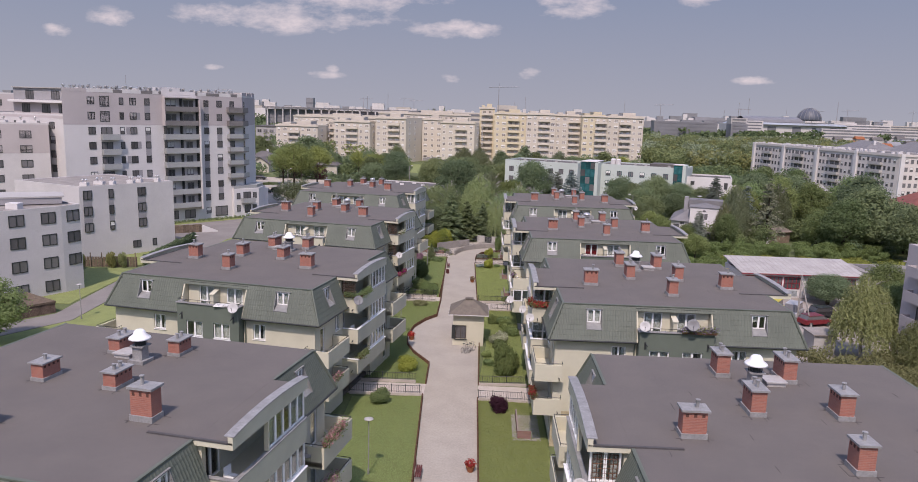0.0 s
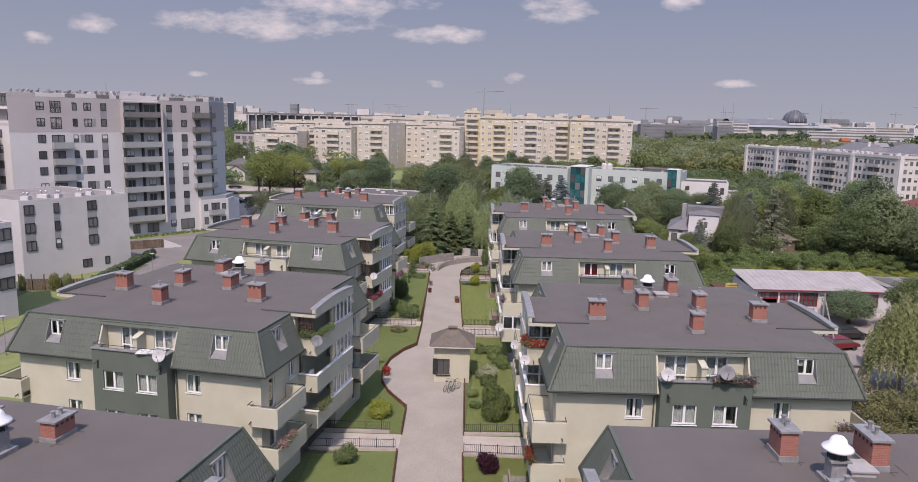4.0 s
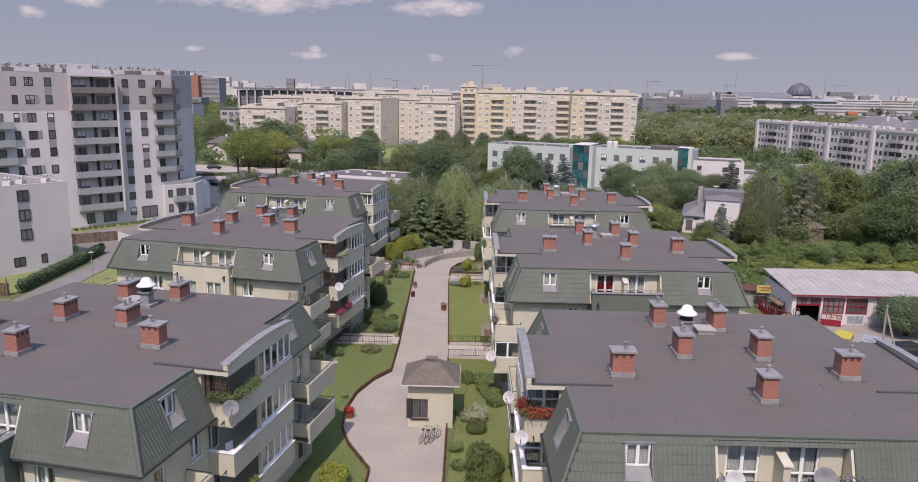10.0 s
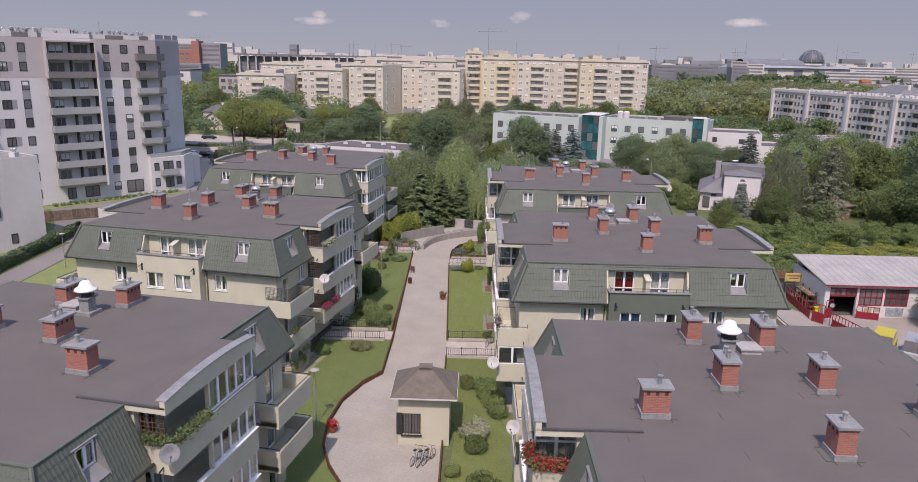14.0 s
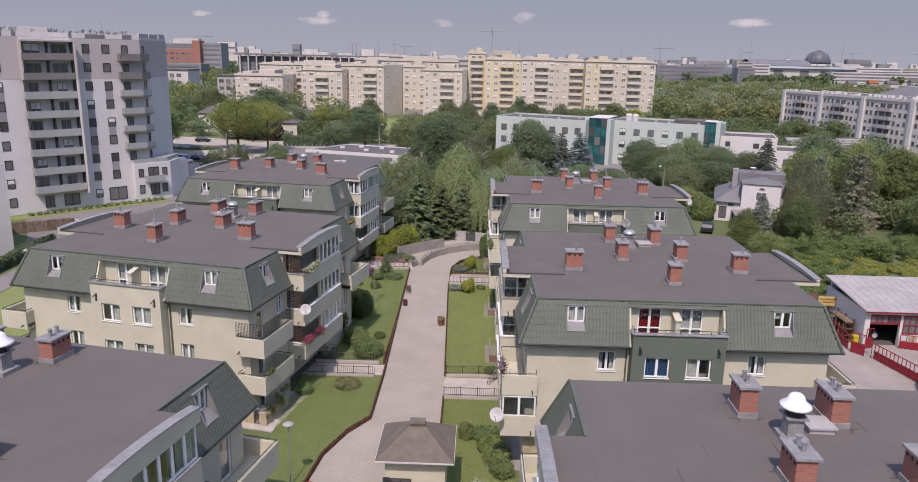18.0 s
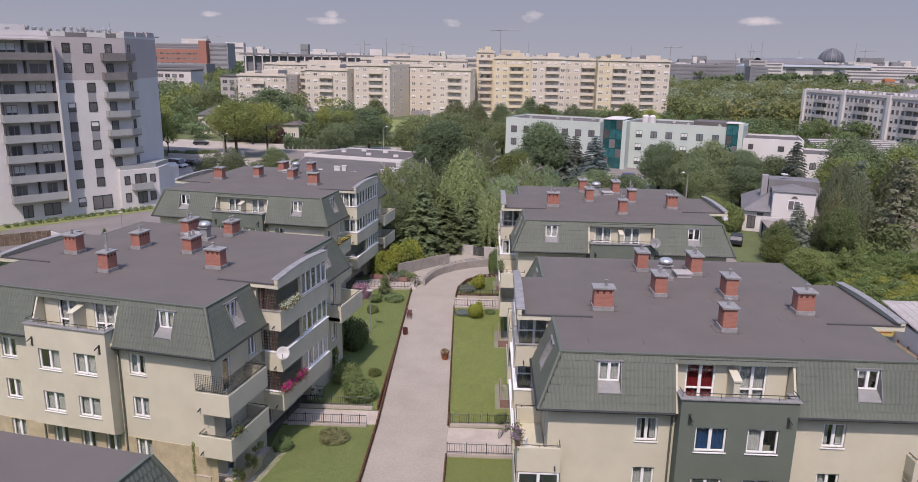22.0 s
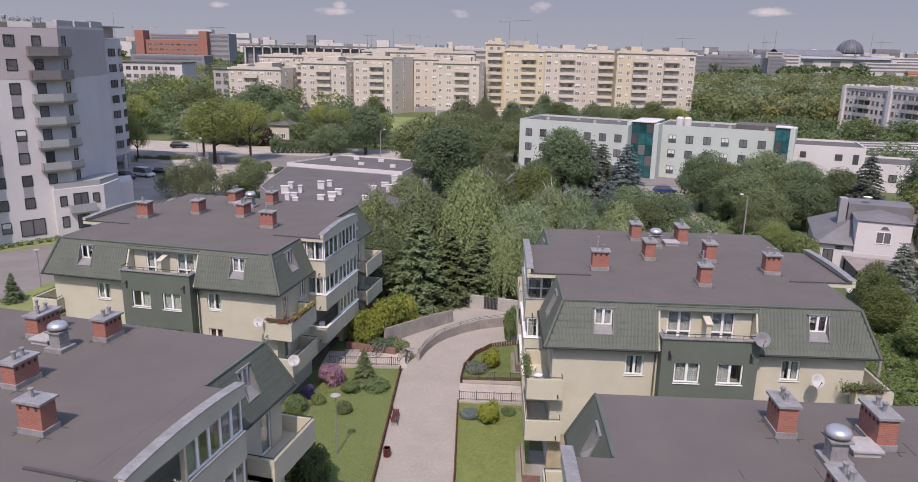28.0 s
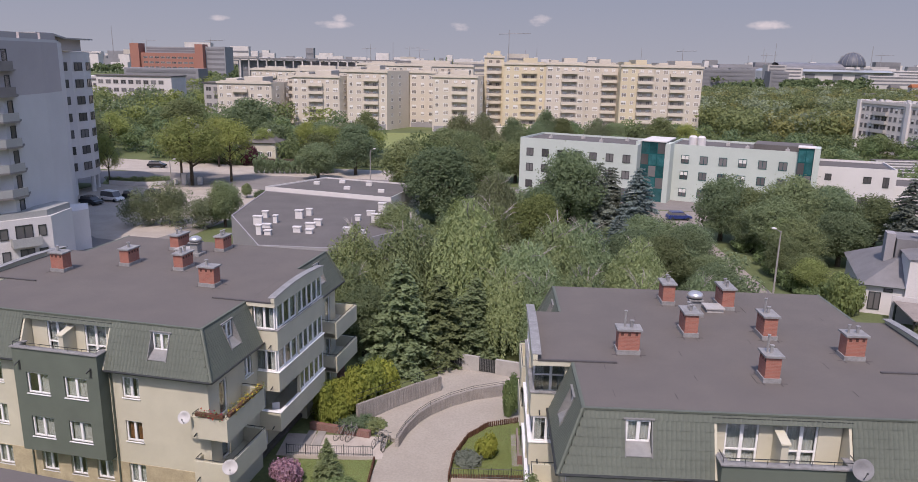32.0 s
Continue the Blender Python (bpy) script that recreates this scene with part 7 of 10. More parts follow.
for k, zf in enumerate(ZF):
    for s, w in ((5.2, 1.35), (11.1, 0.85), (13.4, 1.35), (16.35, 1.1), (29.4, 1.15), (32.5, 1.25)):
        if k == 8 and s == 32.5:
            far_window(tower, A, B, s, zf + 0.2, 3.0, 2.2, 2, DARKMETAL)
            continue
        far_window(tower, A, B, s, zf + 0.9, w, 1.45, 2 if w > 1.3 else 1, DARKMETAL, blind=(k * 7 + int(s)) % 5 == 0)
    if k < 2:
        far_window(tower, A, B, 7.8, zf + 0.45, 1.85, 2.1, 2, DARKMETAL)
    elif k < 7:
        far_window(tower, A, B, 8.0, zf + 0.1, 2.2, 2.2, 2, DARKMETAL)
        far_balcony(tower, A, B, 8.55, zf, 3.5, 1.2, FROST, 0.95)
    if 0 < k < 7:
        s0 = 14.1 if k % 2 else 11.9
        strip(tower, "shutter_panel", A, B, s0, s0 + 0.75, zf + 0.9, zf + 2.35, 0.03, GREYWALL)
    for s, pairs in ((16.35, (0, 2, 3)), (29.4, (0, 3, 4, 5)), (32.5, (2, 4, 6))):
        if k in pairs:
            strip(tower, "grey_panel", A, B, s - 0.58, s + 0.58, zf - 0.6, zf + 0.88, 0.03, GREYWALL)
    # wide balcony stack
    if k < 8:
        for s, w in ((21.1, 1.5), (25.3, 1.5)) if k > 1 else ((21.4, 2.3), (25.3, 2.3)):
            far_window(tower, A, B, s, zf + 0.1, w, 2.15, 2, GREYWALL, blind=(k + int(s)) % 3 == 0).location += Vector((AY * 0.05, -AX * 0.05, 0))
        strip(tower, "partition", A, B, 23.36, 23.44, zf, zf + 2.4, 1.05, WHITEWALL)
        far_balcony(tower, A, B, 23.3, zf, 7.5, 1.35, FROST if k > 1 else SMOKED, 0.95 if k > 1 else 0.85)
        for s in (19.8, 23.4, 27.0):
            strip(tower, "post", A, B, s - 0.05, s + 0.05, zf, zf + 2.65, 1.2, DARKMETAL)
    else:
        for s, w in ((21.6, 1.4), (25.0, 2.4)):
            far_window(tower, A, B, s, zf + 0.2, w, 1.9, 2, DARKMETAL)
    # angled corner balconies
    if k < 6:
        out = [tw(34.3), tw(34.3, 1.25), tw(37.7, 1.25), tw(39.7, 0.1), (-57.3, 154.4)]
        g = Geo(); g.prism(out, zf - 0.22, zf)
        bal = part("balcony", g, SMOKED, tower)
        for a, c in zip(out, out[1:-1]):
            L = math.hypot(c[0] - a[0], c[1] - a[1]); nx, ny = -(c[1] - a[1]) / L * 0.08, (c[0] - a[0]) / L * 0.08
            g = Geo(); g.prism([a, c, (c[0] + nx, c[1] + ny), (a[0] + nx, a[1] + ny)], zf + 0.003, zf + 0.95)
            part("parapet", g, FROST if k > 1 else SMOKED, bal)
    if k < 7:
        far_window(tower, A, B, 35.6, zf + (0.1 if k < 6 else 0.9), 1.1, 2.2 if k < 6 else 1.4, 1, DARKMETAL)
        far_window(tower, B, B2, 1.4, zf + 0.1, 1.1, 2.2, 1, DARKMETAL)
for s, out in ((19.5, 1.3), (27.1, 1.75)):
    strip(tower, "stack_cheek", A, B, s, s + 0.2, 20.9, 26.74, out, LILAC)
strip(tower, "stack_cheek", A, B, 27.1, 27.3, 2.6, 20.897, 1.75, WHITEWALL)
g = Geo(); g.prism([tw(19.6), tw(19.6, 1.35), tw(27.2, 1.35), tw(27.2)], 26.75, 27.0)
part("canopy", g, LILAC, tower)
pod = [tw(35.2, 0.0), tw(35.2, 0.9), tw(41.6, 0.9), (-54.6, 158.2), (-58, 160)]
g = Geo(); g.prism(pod, 0, 6.55)
part("podium", g, WHITEWALL, tower)
g = Geo(); g.prism([(-56.6, 159.6), (-54.9, 162.6), (-57.2, 166.6), (-60, 165)], 0, 5.5)
part("podium", g, WHITEWALL, tower)
g = Geo(); g.prism([tw(35.4, 0.6), tw(41.3, 0.6), (-54.8, 158.2), (-57, 158.6)], 6.553, 7.3)
part("terrace_parapet", g, FROST, tower)
for s, z, w, h in ((1.1, 1.3, 0.9, 1.5), (3.4, 0.9, 1.6, 1.9), (5.2, 1.2, 1.0, 1.5), (1.1, 4.2, 0.9, 1.4), (3.3, 3.9, 1.9, 1.9), (5.3, 4.2, 0.9, 1.4)):
    far_window(tower, pod[1], pod[2], s, z, w, h, 2 if w > 1.2 else 1, DARKMETAL)
far_balcony(tower, pod[1], pod[2], 3.3, 3.5, 3.2, 1.1, FROST, 0.9)
random.seed(8)
for i in range(70):
    x, y = tw(2 + 35 * random.random(), -random.uniform(0.6, 9))
    h = random.uniform(0.5, 0.9); g = Geo(); g.lathe(0, 0, [(0.2, 0), (0.2, h), (0.3, h + 0.02), (0.3, h + 0.3), (0.12, h + 0.38)], 8)
    o = part("roof_ventilator", g, STEEL if i % 3 else ZINC, tower); o.location = (x, y, 27.75)
for s, w, d, h in ((3.5, 2.5, 1.0, 0.7), (9, 3, 0.8, 0.7), (15, 4, 2.0, 1.0), (20, 5, 3.0, 1.5), (30, 3, 0.8, 0.6), (34, 2.5, 1.2, 0.6)):
    g = Geo(); g.prism([tw(s, -d), tw(s + w, -d), tw(s + w, -d - 2.5), tw(s, -d - 2.5)], 27.45, 27.5 + h)
    part("roof_housing", g, WHITEWALL, tower)
woods("hedge", [(*tw(18 + 1.1 * i, 2.4), 0.7, 0.5) for i in range(20)], "low hedge plants along the foot of the tower", LEAF, 0.16, 110, 33)
sheet("lawn", [tw(15, 1.0), tw(40, 1.0), tw(40, 4.0), tw(15, 4.0)], 0.06, LAWN, "narrow grass strip at the foot of the tower", "lawn")
RX, RY, RR = -85.6, 203.5, 9.0
g = Geo(); g.lathe(RX, RY, [(RR, 3.2), (RR, 26.2), (RR - 0.7, 26.3), (0, 26.4)], 36)
part("rounded_end", g, WHITEWALL, tower)
g = Geo(); g.prism([(-60.2, 161.8), (-60.8, 166.4), (-76.2, 196.0), (-77.6, 205.0), (-92, 205), (-78, 172)], 26.41, 28.4)
pent = part("penthouse", g, LILAC, tower)
g = Geo(); g.prism([(-58.9, 161.6), (-59.6, 166.6), (-75.0, 196.0), (-76.0, 206.5), (-93, 206.5), (-79, 171)], 28.403, 28.65)
part("roof_slab", g, PALEGREY, pent)
far_window(tower, (-60.8, 166.4), (-76.2, 196.0), 27.0, 26.6, 1.8, 1.5, 2, DARKMETAL)
for k in range(4):
    a = radians(-60 + 32 * k)
    g = Geo(); g.cyl(RX + (RR - 0.6) * math.cos(a), RY + (RR - 0.6) * math.sin(a), 0, 3.2, 0.45, n=8)
    part("column", g, WHITEWALL, tower)
for f in range(7):
    for a_deg in (-32, -10, 12):
        a = radians(a_deg)
        o = far_window(tower, (0, 0), (1, 0), 0, 0, 2.0, 1.5, 2, DARKMETAL)
        o.matrix_basis = pose(RX + RR * math.cos(a), RY + RR * math.sin(a), 4.6 + 3.05 * f, 0, 0, a_deg + 90)

def lilac_block(label, poly, h, split, cols, wins, fh=2.95):
    """A white block whose upper storeys are lilac; cols: how far along each face its window columns stand."""
    b = thing("apartment_block", label, "apartment block", "pale blocks")
    roof_and_walls(b, poly, h, GREYWHITE, GRAVEL, parapet=0.35, rim=0.975)
    for i in range(2):
        p, q = poly[i], poly[i + 1]
        L = math.hypot(q[0] - p[0], q[1] - p[1])
        strip(b, "upper_cladding", p, q, 0.0, L, split, h, 0.02, LILAC)
        for s, w in cols[i]:
            for f in range(wins):
                far_window(b, p, q, s, h - 2.75 - fh * f, w, 1.5, 2 if w > 1 else 1, DARKMETAL, blind=(f * 3 + int(s)) % 5 == 0)
    return b


GRAVEL = material("gravel_roof", (0.30, 0.275, 0.255), 0.95, var=0.15, scale=0.5, fine=12)
blk = lilac_block("white and lilac apartment block with square windows", [(-113.0, 116.0), (-90.5, 130.5), (-97.5, 141.0), (-120.0, 127.0)], 20.6, 14.8, (((8.5, 1.9), (14.0, 0.8), (17.5, 1.9), (22.6, 2.1)), ((2.5, 1.2), (7.5, 1.2))), 6)
for s in (4.0, 9.5, 12.5, 15.5, 19.0, 22.0, 24.5):
    x, y = wall_point((-113.0, 116.0), (-90.5, 130.5), s, -1.6)
    g = Geo(); g.box(x - 0.7, y - 0.45, 20.72, x + 0.7, y + 0.45, 21.35)
    part("roof_duct", g, WHITEWALL, blk)
    g = Geo(); g.cyl(x, y, 21.35, 21.8, 0.14, n=8); g.lathe(x, y, [(0.14, 21.8), (0.27, 21.9), (0.25, 22.1), (0, 22.2)], 8)
    part("cowl", g, STEEL, blk, smooth=True)
stp = lilac_block("stepped pale apartment block with roof terraces", [(-112.0, 138.5), (-87.5, 131.5), (-85.0, 140.5), (-109.0, 150.0)], 22.4, 21.9, (((17.6, 1.3), (22.0, 1.3), (12.5, 1.4), (8.0, 1.4)), ((3.0, 1.2),)), 7)
for k, (z0, z1, m, back) in enumerate(((22.55, 25.0, LILAC, 3.0), (25.003, 25.5, WHITEWALL, 1.6), (25.503, 28.0, GREYWALL, 3.2), (28.003, 28.2, PALEGREY, 2.8))):
    pa, pb = wall_point((-112.0, 138.5), (-87.5, 131.5), 8.5, -back), wall_point((-112.0, 138.5), (-87.5, 131.5), 25.2, -back)
    g = Geo(); g.prism([pa, pb, (-87.0, 142.0), (-104.0, 148.0)], z0, z1)
    part(("terrace_storey", "terrace_slab", "terrace_storey", "roof_slab")[k], g, m, stp)
for z, s in ((22.9, 12.0), (22.9, 17.5), (22.9, 22.0), (25.7, 13.0), (25.7, 20.0)):
    p0, p1 = wall_point((-112.0, 138.5), (-87.5, 131.5), 0, -3.0 if z < 24 else -3.2), wall_point((-112.0, 138.5), (-87.5, 131.5), 25, -3.0 if z < 24 else -3.2)
    far_window(stp, p0, p1, s, z, 2.2, 1.8, 3, DARKMETAL)
lilac_block("far white and lilac apartment block", [(-140.0, 150.0), (-112.5, 158.0), (-116.0, 172.0), (-142.0, 166.0)], 26.6, 20.0, (((14.0, 1.4), (19.0, 0.9), (23.0, 1.4)), ((3.0, 1.2), (8.0, 1.2))), 8)

wb = thing("apartment_block", "three-storey white rendered block with tall window strips", "apartment block")
wb.matrix_basis = pose(0.3, -9.5, 26) @ Matrix.Scale(0.9625, 4) @ pose(-0.3, 9.5, -26)
p4 = [(-68.6, 101.2), (-58.5, 114.8), (-75, 124), (-84, 108)]
roof_and_walls(wb, p4, 11.4, GREYWHITE, GRAVEL, z0=-1.05, parapet=0.2, rim=0.98)
for s, w in ((1.3, 1.45), (5.3, 0.85), (10.8, 1.5)):
    for z in (3.8, 6.58, 9.35):
        o = far_window(wb, p4[0], p4[1], s, z, w, 1.5, 2 if w > 1 else 1, DARKMETAL, blind=(z + s) % 3 < 0.8); o.location += Vector((0.06, -0.04, 0))
    for z in (5.32, 8.1):
        strip(wb, "grey_panel", p4[0], p4[1], s - w / 2, s + w / 2, z, z + 1.24, 0.03, GREYWALL)
for s, w in ((9.6, 1.5), (12.9, 0.8)):
    far_window(wb, p4[0], p4[1], s, 0.1, w, 1.3, 2 if w > 1 else 1, DARKMETAL)
for s, d, w in ((1.5, 1.2, 1.2), (4.5, 2.2, 1.6), (6.2, 1.0, 0.8), (9.5, 1.0, 1.1), (11.5, 1.8, 0.9), (14.5, 1.1, 0.8)):
    x, y = wall_point(p4[0], p4[1], s, -d)
    vent = Geo(); vent.box(x - w / 2, y - 0.5, 11.4, x + w / 2, y + 0.5, 12.1)
    v = part("roof_duct", vent, WHITEWALL, wb)
    for k in range(2):
        g = Geo(); g.cyl(x - w / 4 + k * w / 2, y, 12.1, 12.35, 0.1, n=8); g.lathe(x - w / 4 + k * w / 2, y, [(0.1, 12.35), (0.22, 12.45), (0.22, 12.6), (0.1, 12.72), (0, 12.74)], 10)
        part("cowl", g, STEEL, v, smooth=True)
wb = thing("apartment_block", "three-storey white block with wide dark windows", "apartment block")
p5 = [(-69.0, 58.6), (-57.4, 77.2), (-56.3, 79.8), (-70, 88), (-83, 67)]
roof_and_walls(wb, p5, 11.6, GREYWHITE, GRAVEL, parapet=0.25, rim=0.98)
for z in (0.5, 3.65, 6.75, 9.65):
    for s in (8.0, 12.0, 16.2, 20.2):
        far_window(wb, p5[0], p5[1], s, z, 1.9, 1.5, 2, DARKMETAL)
    if z > 1:
        far_window(wb, p5[1], p5[2], 1.7, z, 1.9, 1.5, 2, DARKMETAL)
for s in (6, 12, 17):
    x, y = wall_point(p5[0], p5[1], s, -2)
    g = Geo(); g.box(x - 0.8, y - 0.6, 11.6, x + 0.8, y + 0.6, 12.5)
    part("roof_duct", g, WHITEWALL, wb)
TIMBER = material("weathered_timber", (0.20, 0.15, 0.11), 0.9, var=0.2, scale=2.0, objvar=0.2)
for q, z0, z1, m in (([(-66, 75), (-58.6, 79.6), (-61, 83.6), (-71, 80)], 11.853, 12.7, GREYWALL), ([(-66.3, 74.8), (-58.3, 79.6), (-61, 84), (-71.5, 80)], 12.703, 12.9, PALEGREY)):
    g = Geo(); g.prism(q, z0, z1)
    part("roof_housing", g, m, wb)
STONE = material("brown_stone", (0.17, 0.12, 0.095), 0.95, var=0.25, scale=1.2, fine=10, bump=0.4)
tw_ = thing("terrace_wall", "brown stone terrace wall beside the white block", "wall")
g = Geo(); g.prism([(-53.2, 67.6), (-58.9, 71.0), (-63.0, 66.0), (-57.4, 61.9)], 0, 1.25); part("wall", g, STONE, tw_)
g = Geo(); g.prism([(-53.1, 67.6), (-58.9, 71.1), (-63.1, 66.0), (-57.4, 61.8)], 1.253, 1.5); part("coping", g, TIMBER, tw_)
pf = thing("garden_fence", "brown timber garden fence with climbing plants", "fence")
for k in range(22):
    x, y = -64.2 + 8.4 * k / 21, 92.9 + 1.2 * k / 21
    g = Geo(); g.box(x - 0.18, y - 0.03, 0, x + 0.18, y + 0.03, 1.6)
    part("board", g, TIMBER, pf)
for k in range(6):
    x, y = -64.2 + 8.4 * k / 5, 92.8 + 1.2 * k / 5
    g = Geo(); g.box(x - 0.07, y - 0.12, 0, x + 0.07, y - 0.034, 2.3)
    part("post", g, TIMBER, pf)
for x, y, h, r in ((-63.8, 92.9, 2.3, 0.5), (-59.2, 92.9, 2.6, 0.8), (-57.6, 93.3, 2.5, 0.7)):
    shrub(x, y, h, r, LEAFWILLOW, "climbing plant on a timber fence")
woods("hedge", [(-55.0 - 0.016 * i, 95.2 + 0.42 * i, 1.75, 0.5) for i in range(54)], "long dark clipped hedge beside the service road", NEEDLE, 0.15, 420, 12)
sheet("lawn", [(-62.4, 94.6), (-55.6, 95.2), (-56.4, 117.4), (-60.5, 119.5)], 0.05, LAWN, "shaded grass between hedge and white block", "lawn")
sheet("lawn", [(-50.6, 120.1), (-36, 120.1), (-35, 150), (-44.5, 149)], 0.05, LAWN, "grass behind the last block", "lawn")
tree("spruce", -48.6, 123.5, 3.2, 1.1)
pf = thing("garden_fence", "brown board fence at the foot of the tower", "fence")
for k in range(16):
    x, y = -66.5 + 0.52 * k, 122.2 + 0.34 * k
    g = Geo(); g.prism([(x, y), (x + 0.5, y + 0.325), (x + 0.46, y + 0.385), (x - 0.04, y + 0.06)], 0, 1.6 + 0.03 * (k % 3))
    part("board", g, TIMBER, pf)
g = Geo(); g.loft([[(-57.9, 127.0, 0), (-55.3, 128.6, 0), (-55.5, 128.9, 0), (-58.1, 127.3, 0)], [(-57.9, 127.0, 1.6), (-55.3, 128.6, 0.25), (-55.5, 128.9, 0.25), (-58.1, 127.3, 1.6)]])
solo("ramp_wall", g, WHITEWALL, "sloping white ramp wall by the tower", "wall")

# mint and teal office
off = thing("office_building", "long pale mint office with teal glazed stair towers", "office")
off.matrix_basis = pose(27.4, 208, 0, 0, 0, -24) @ pose(-27.4, -203.5, 0)
o1 = [(3.4, 203.5), (27.4, 203.5), (27.4, 217), (3.4, 217)]
o2 = [(32.0, 210), (58.4, 210), (58.4, 223), (32.0, 223)]
roof_and_walls(off, o1, 10.6, MINTWALL, rim=0.98)
roof_and_walls(off, o2, 10.6, MINTWALL, rim=0.98)
TEALPANE = material("teal_pane", (0.03, 0.125, 0.135), 0.1, var=0.2, scale=0.8, spec=0.7, objvar=0.4)
for x0, x1, y0, y1, zt in ((27.4, 32.0, 206.6, 216, 11.6), (55.0, 57.6, 209.5, 213, 11.9)):
    g = Geo(); g.box(x0, y0, 0, x1, y1, zt); st = part("stair_tower", g, TEALGLASS, off)
    nx = 3 if x1 - x0 > 4 else 2
    for kz in range(5):
        for kx in range(nx):
            w = (x1 - x0) / nx
            g = Geo(); g.box(x0 + w * kx + 0.08, y0 - 0.05, 0.4 + 2.25 * kz, x0 + w * (kx + 1) - 0.08, y0 - 0.003, 2.45 + 2.25 * kz)
            part("pane", g, TEALPANE if (kx + kz) % 3 else DARKPANE, st)
    g = Geo(); g.box(x0 - 0.15, y0 - 0.2, zt + 0.003, x1 + 0.15, y1, zt + 0.18); part("roof_edge", g, WHITEWALL, st)
for x0, x1, y0, y1, zt in ((26.5, 27.38, 205.8, 208, 11.6), (32.02, 33.0, 206.2, 210, 11.4), (57.62, 58.6, 209.0, 213, 12.0)):
    g = Geo(); g.box(x0, y0, 0, x1, y1, zt); part("pier", g, MINTWALL, off)
g = Geo(); g.box(47, 214, 10.72, 57, 221, 11.7); part("roof_housing", g, FLATROOF, off)
for pp, n, s0, ds, fr in ((o1, 7, 2.2, 3.3, DARKMETAL), (o2, 6, 3.2, 3.5, TEALGLASS)):
    for k in range(n):
        for z in (1.0, 4.4, 7.5):
            far_window(off, pp[0], pp[1], s0 + k * ds, z, 1.5, 1.6, 2, fr, blind=(k % 3 == 0 and fr is TEALGLASS))
for x in (36.0, 37.6):
    g = Geo(); g.lathe(x, 212.5, [(0.8, 10.7), (0.8, 12.4), (0.5, 12.7), (0, 12.7)], 14)
    part("roof_tank", g, WHITEWALL, off)
for x, y in ((8, 209), (14, 212), (19, 208), (23, 213), (42, 217), (46, 213), (53, 213)):
    g = Geo(); g.box(x - 0.35, y - 0.35, 10.72, x + 0.35, y + 0.35, 11.2); g.cyl(x, y, 11.2, 11.5, 0.12, n=8)
    part("roof_vent", g, PALEGREY, off)
off2 = thing("office_wing", "low white flat-roofed office wing", "office")
off2.matrix_basis = pose(58.8, 203, 0, 0, 0, -16) @ pose(-58.8, -204, 0)
o3 = [(58.8, 204), (72, 204), (72, 216), (58.8, 216)]
roof_and_walls(off2, o3, 8.2, WHITEWALL)
for s_, z, w in ((2.2, 6.2, 1.1), (8.6, 6.0, 1.3), (11.6, 5.4, 1.0), (8.2, 2.2, 1.5), (11.4, 1.6, 1.0)):
    far_window(off2, o3[0], o3[1], s_, z, w, 1.2 if w > 1 else 1.9, 2, DARKMETAL)
off3 = thing("office_wing", "low pale building beside the office", "office")
o4 = [(72.5, 202), (84, 198), (88, 210), (76, 214)]
roof_and_walls(off3, o4, 5.0, WHITEWALL)
for s_ in (2.5, 5.5, 8.5):
    far_window(off3, o4[0], o4[1], s_, 2.0, 1.4, 1.5, 2, DARKMETAL)


# far panes lighter than bare glass: distance haze is put into their colour
HAZEDGLASS = material("hazed_glass", (0.30, 0.265, 0.235), 0.3, var=0.12, scale=0.4, objvar=0.45)
LOGGIA = material("loggia_render", (0.60, 0.535, 0.45), 0.9, var=0.06, scale=0.3)


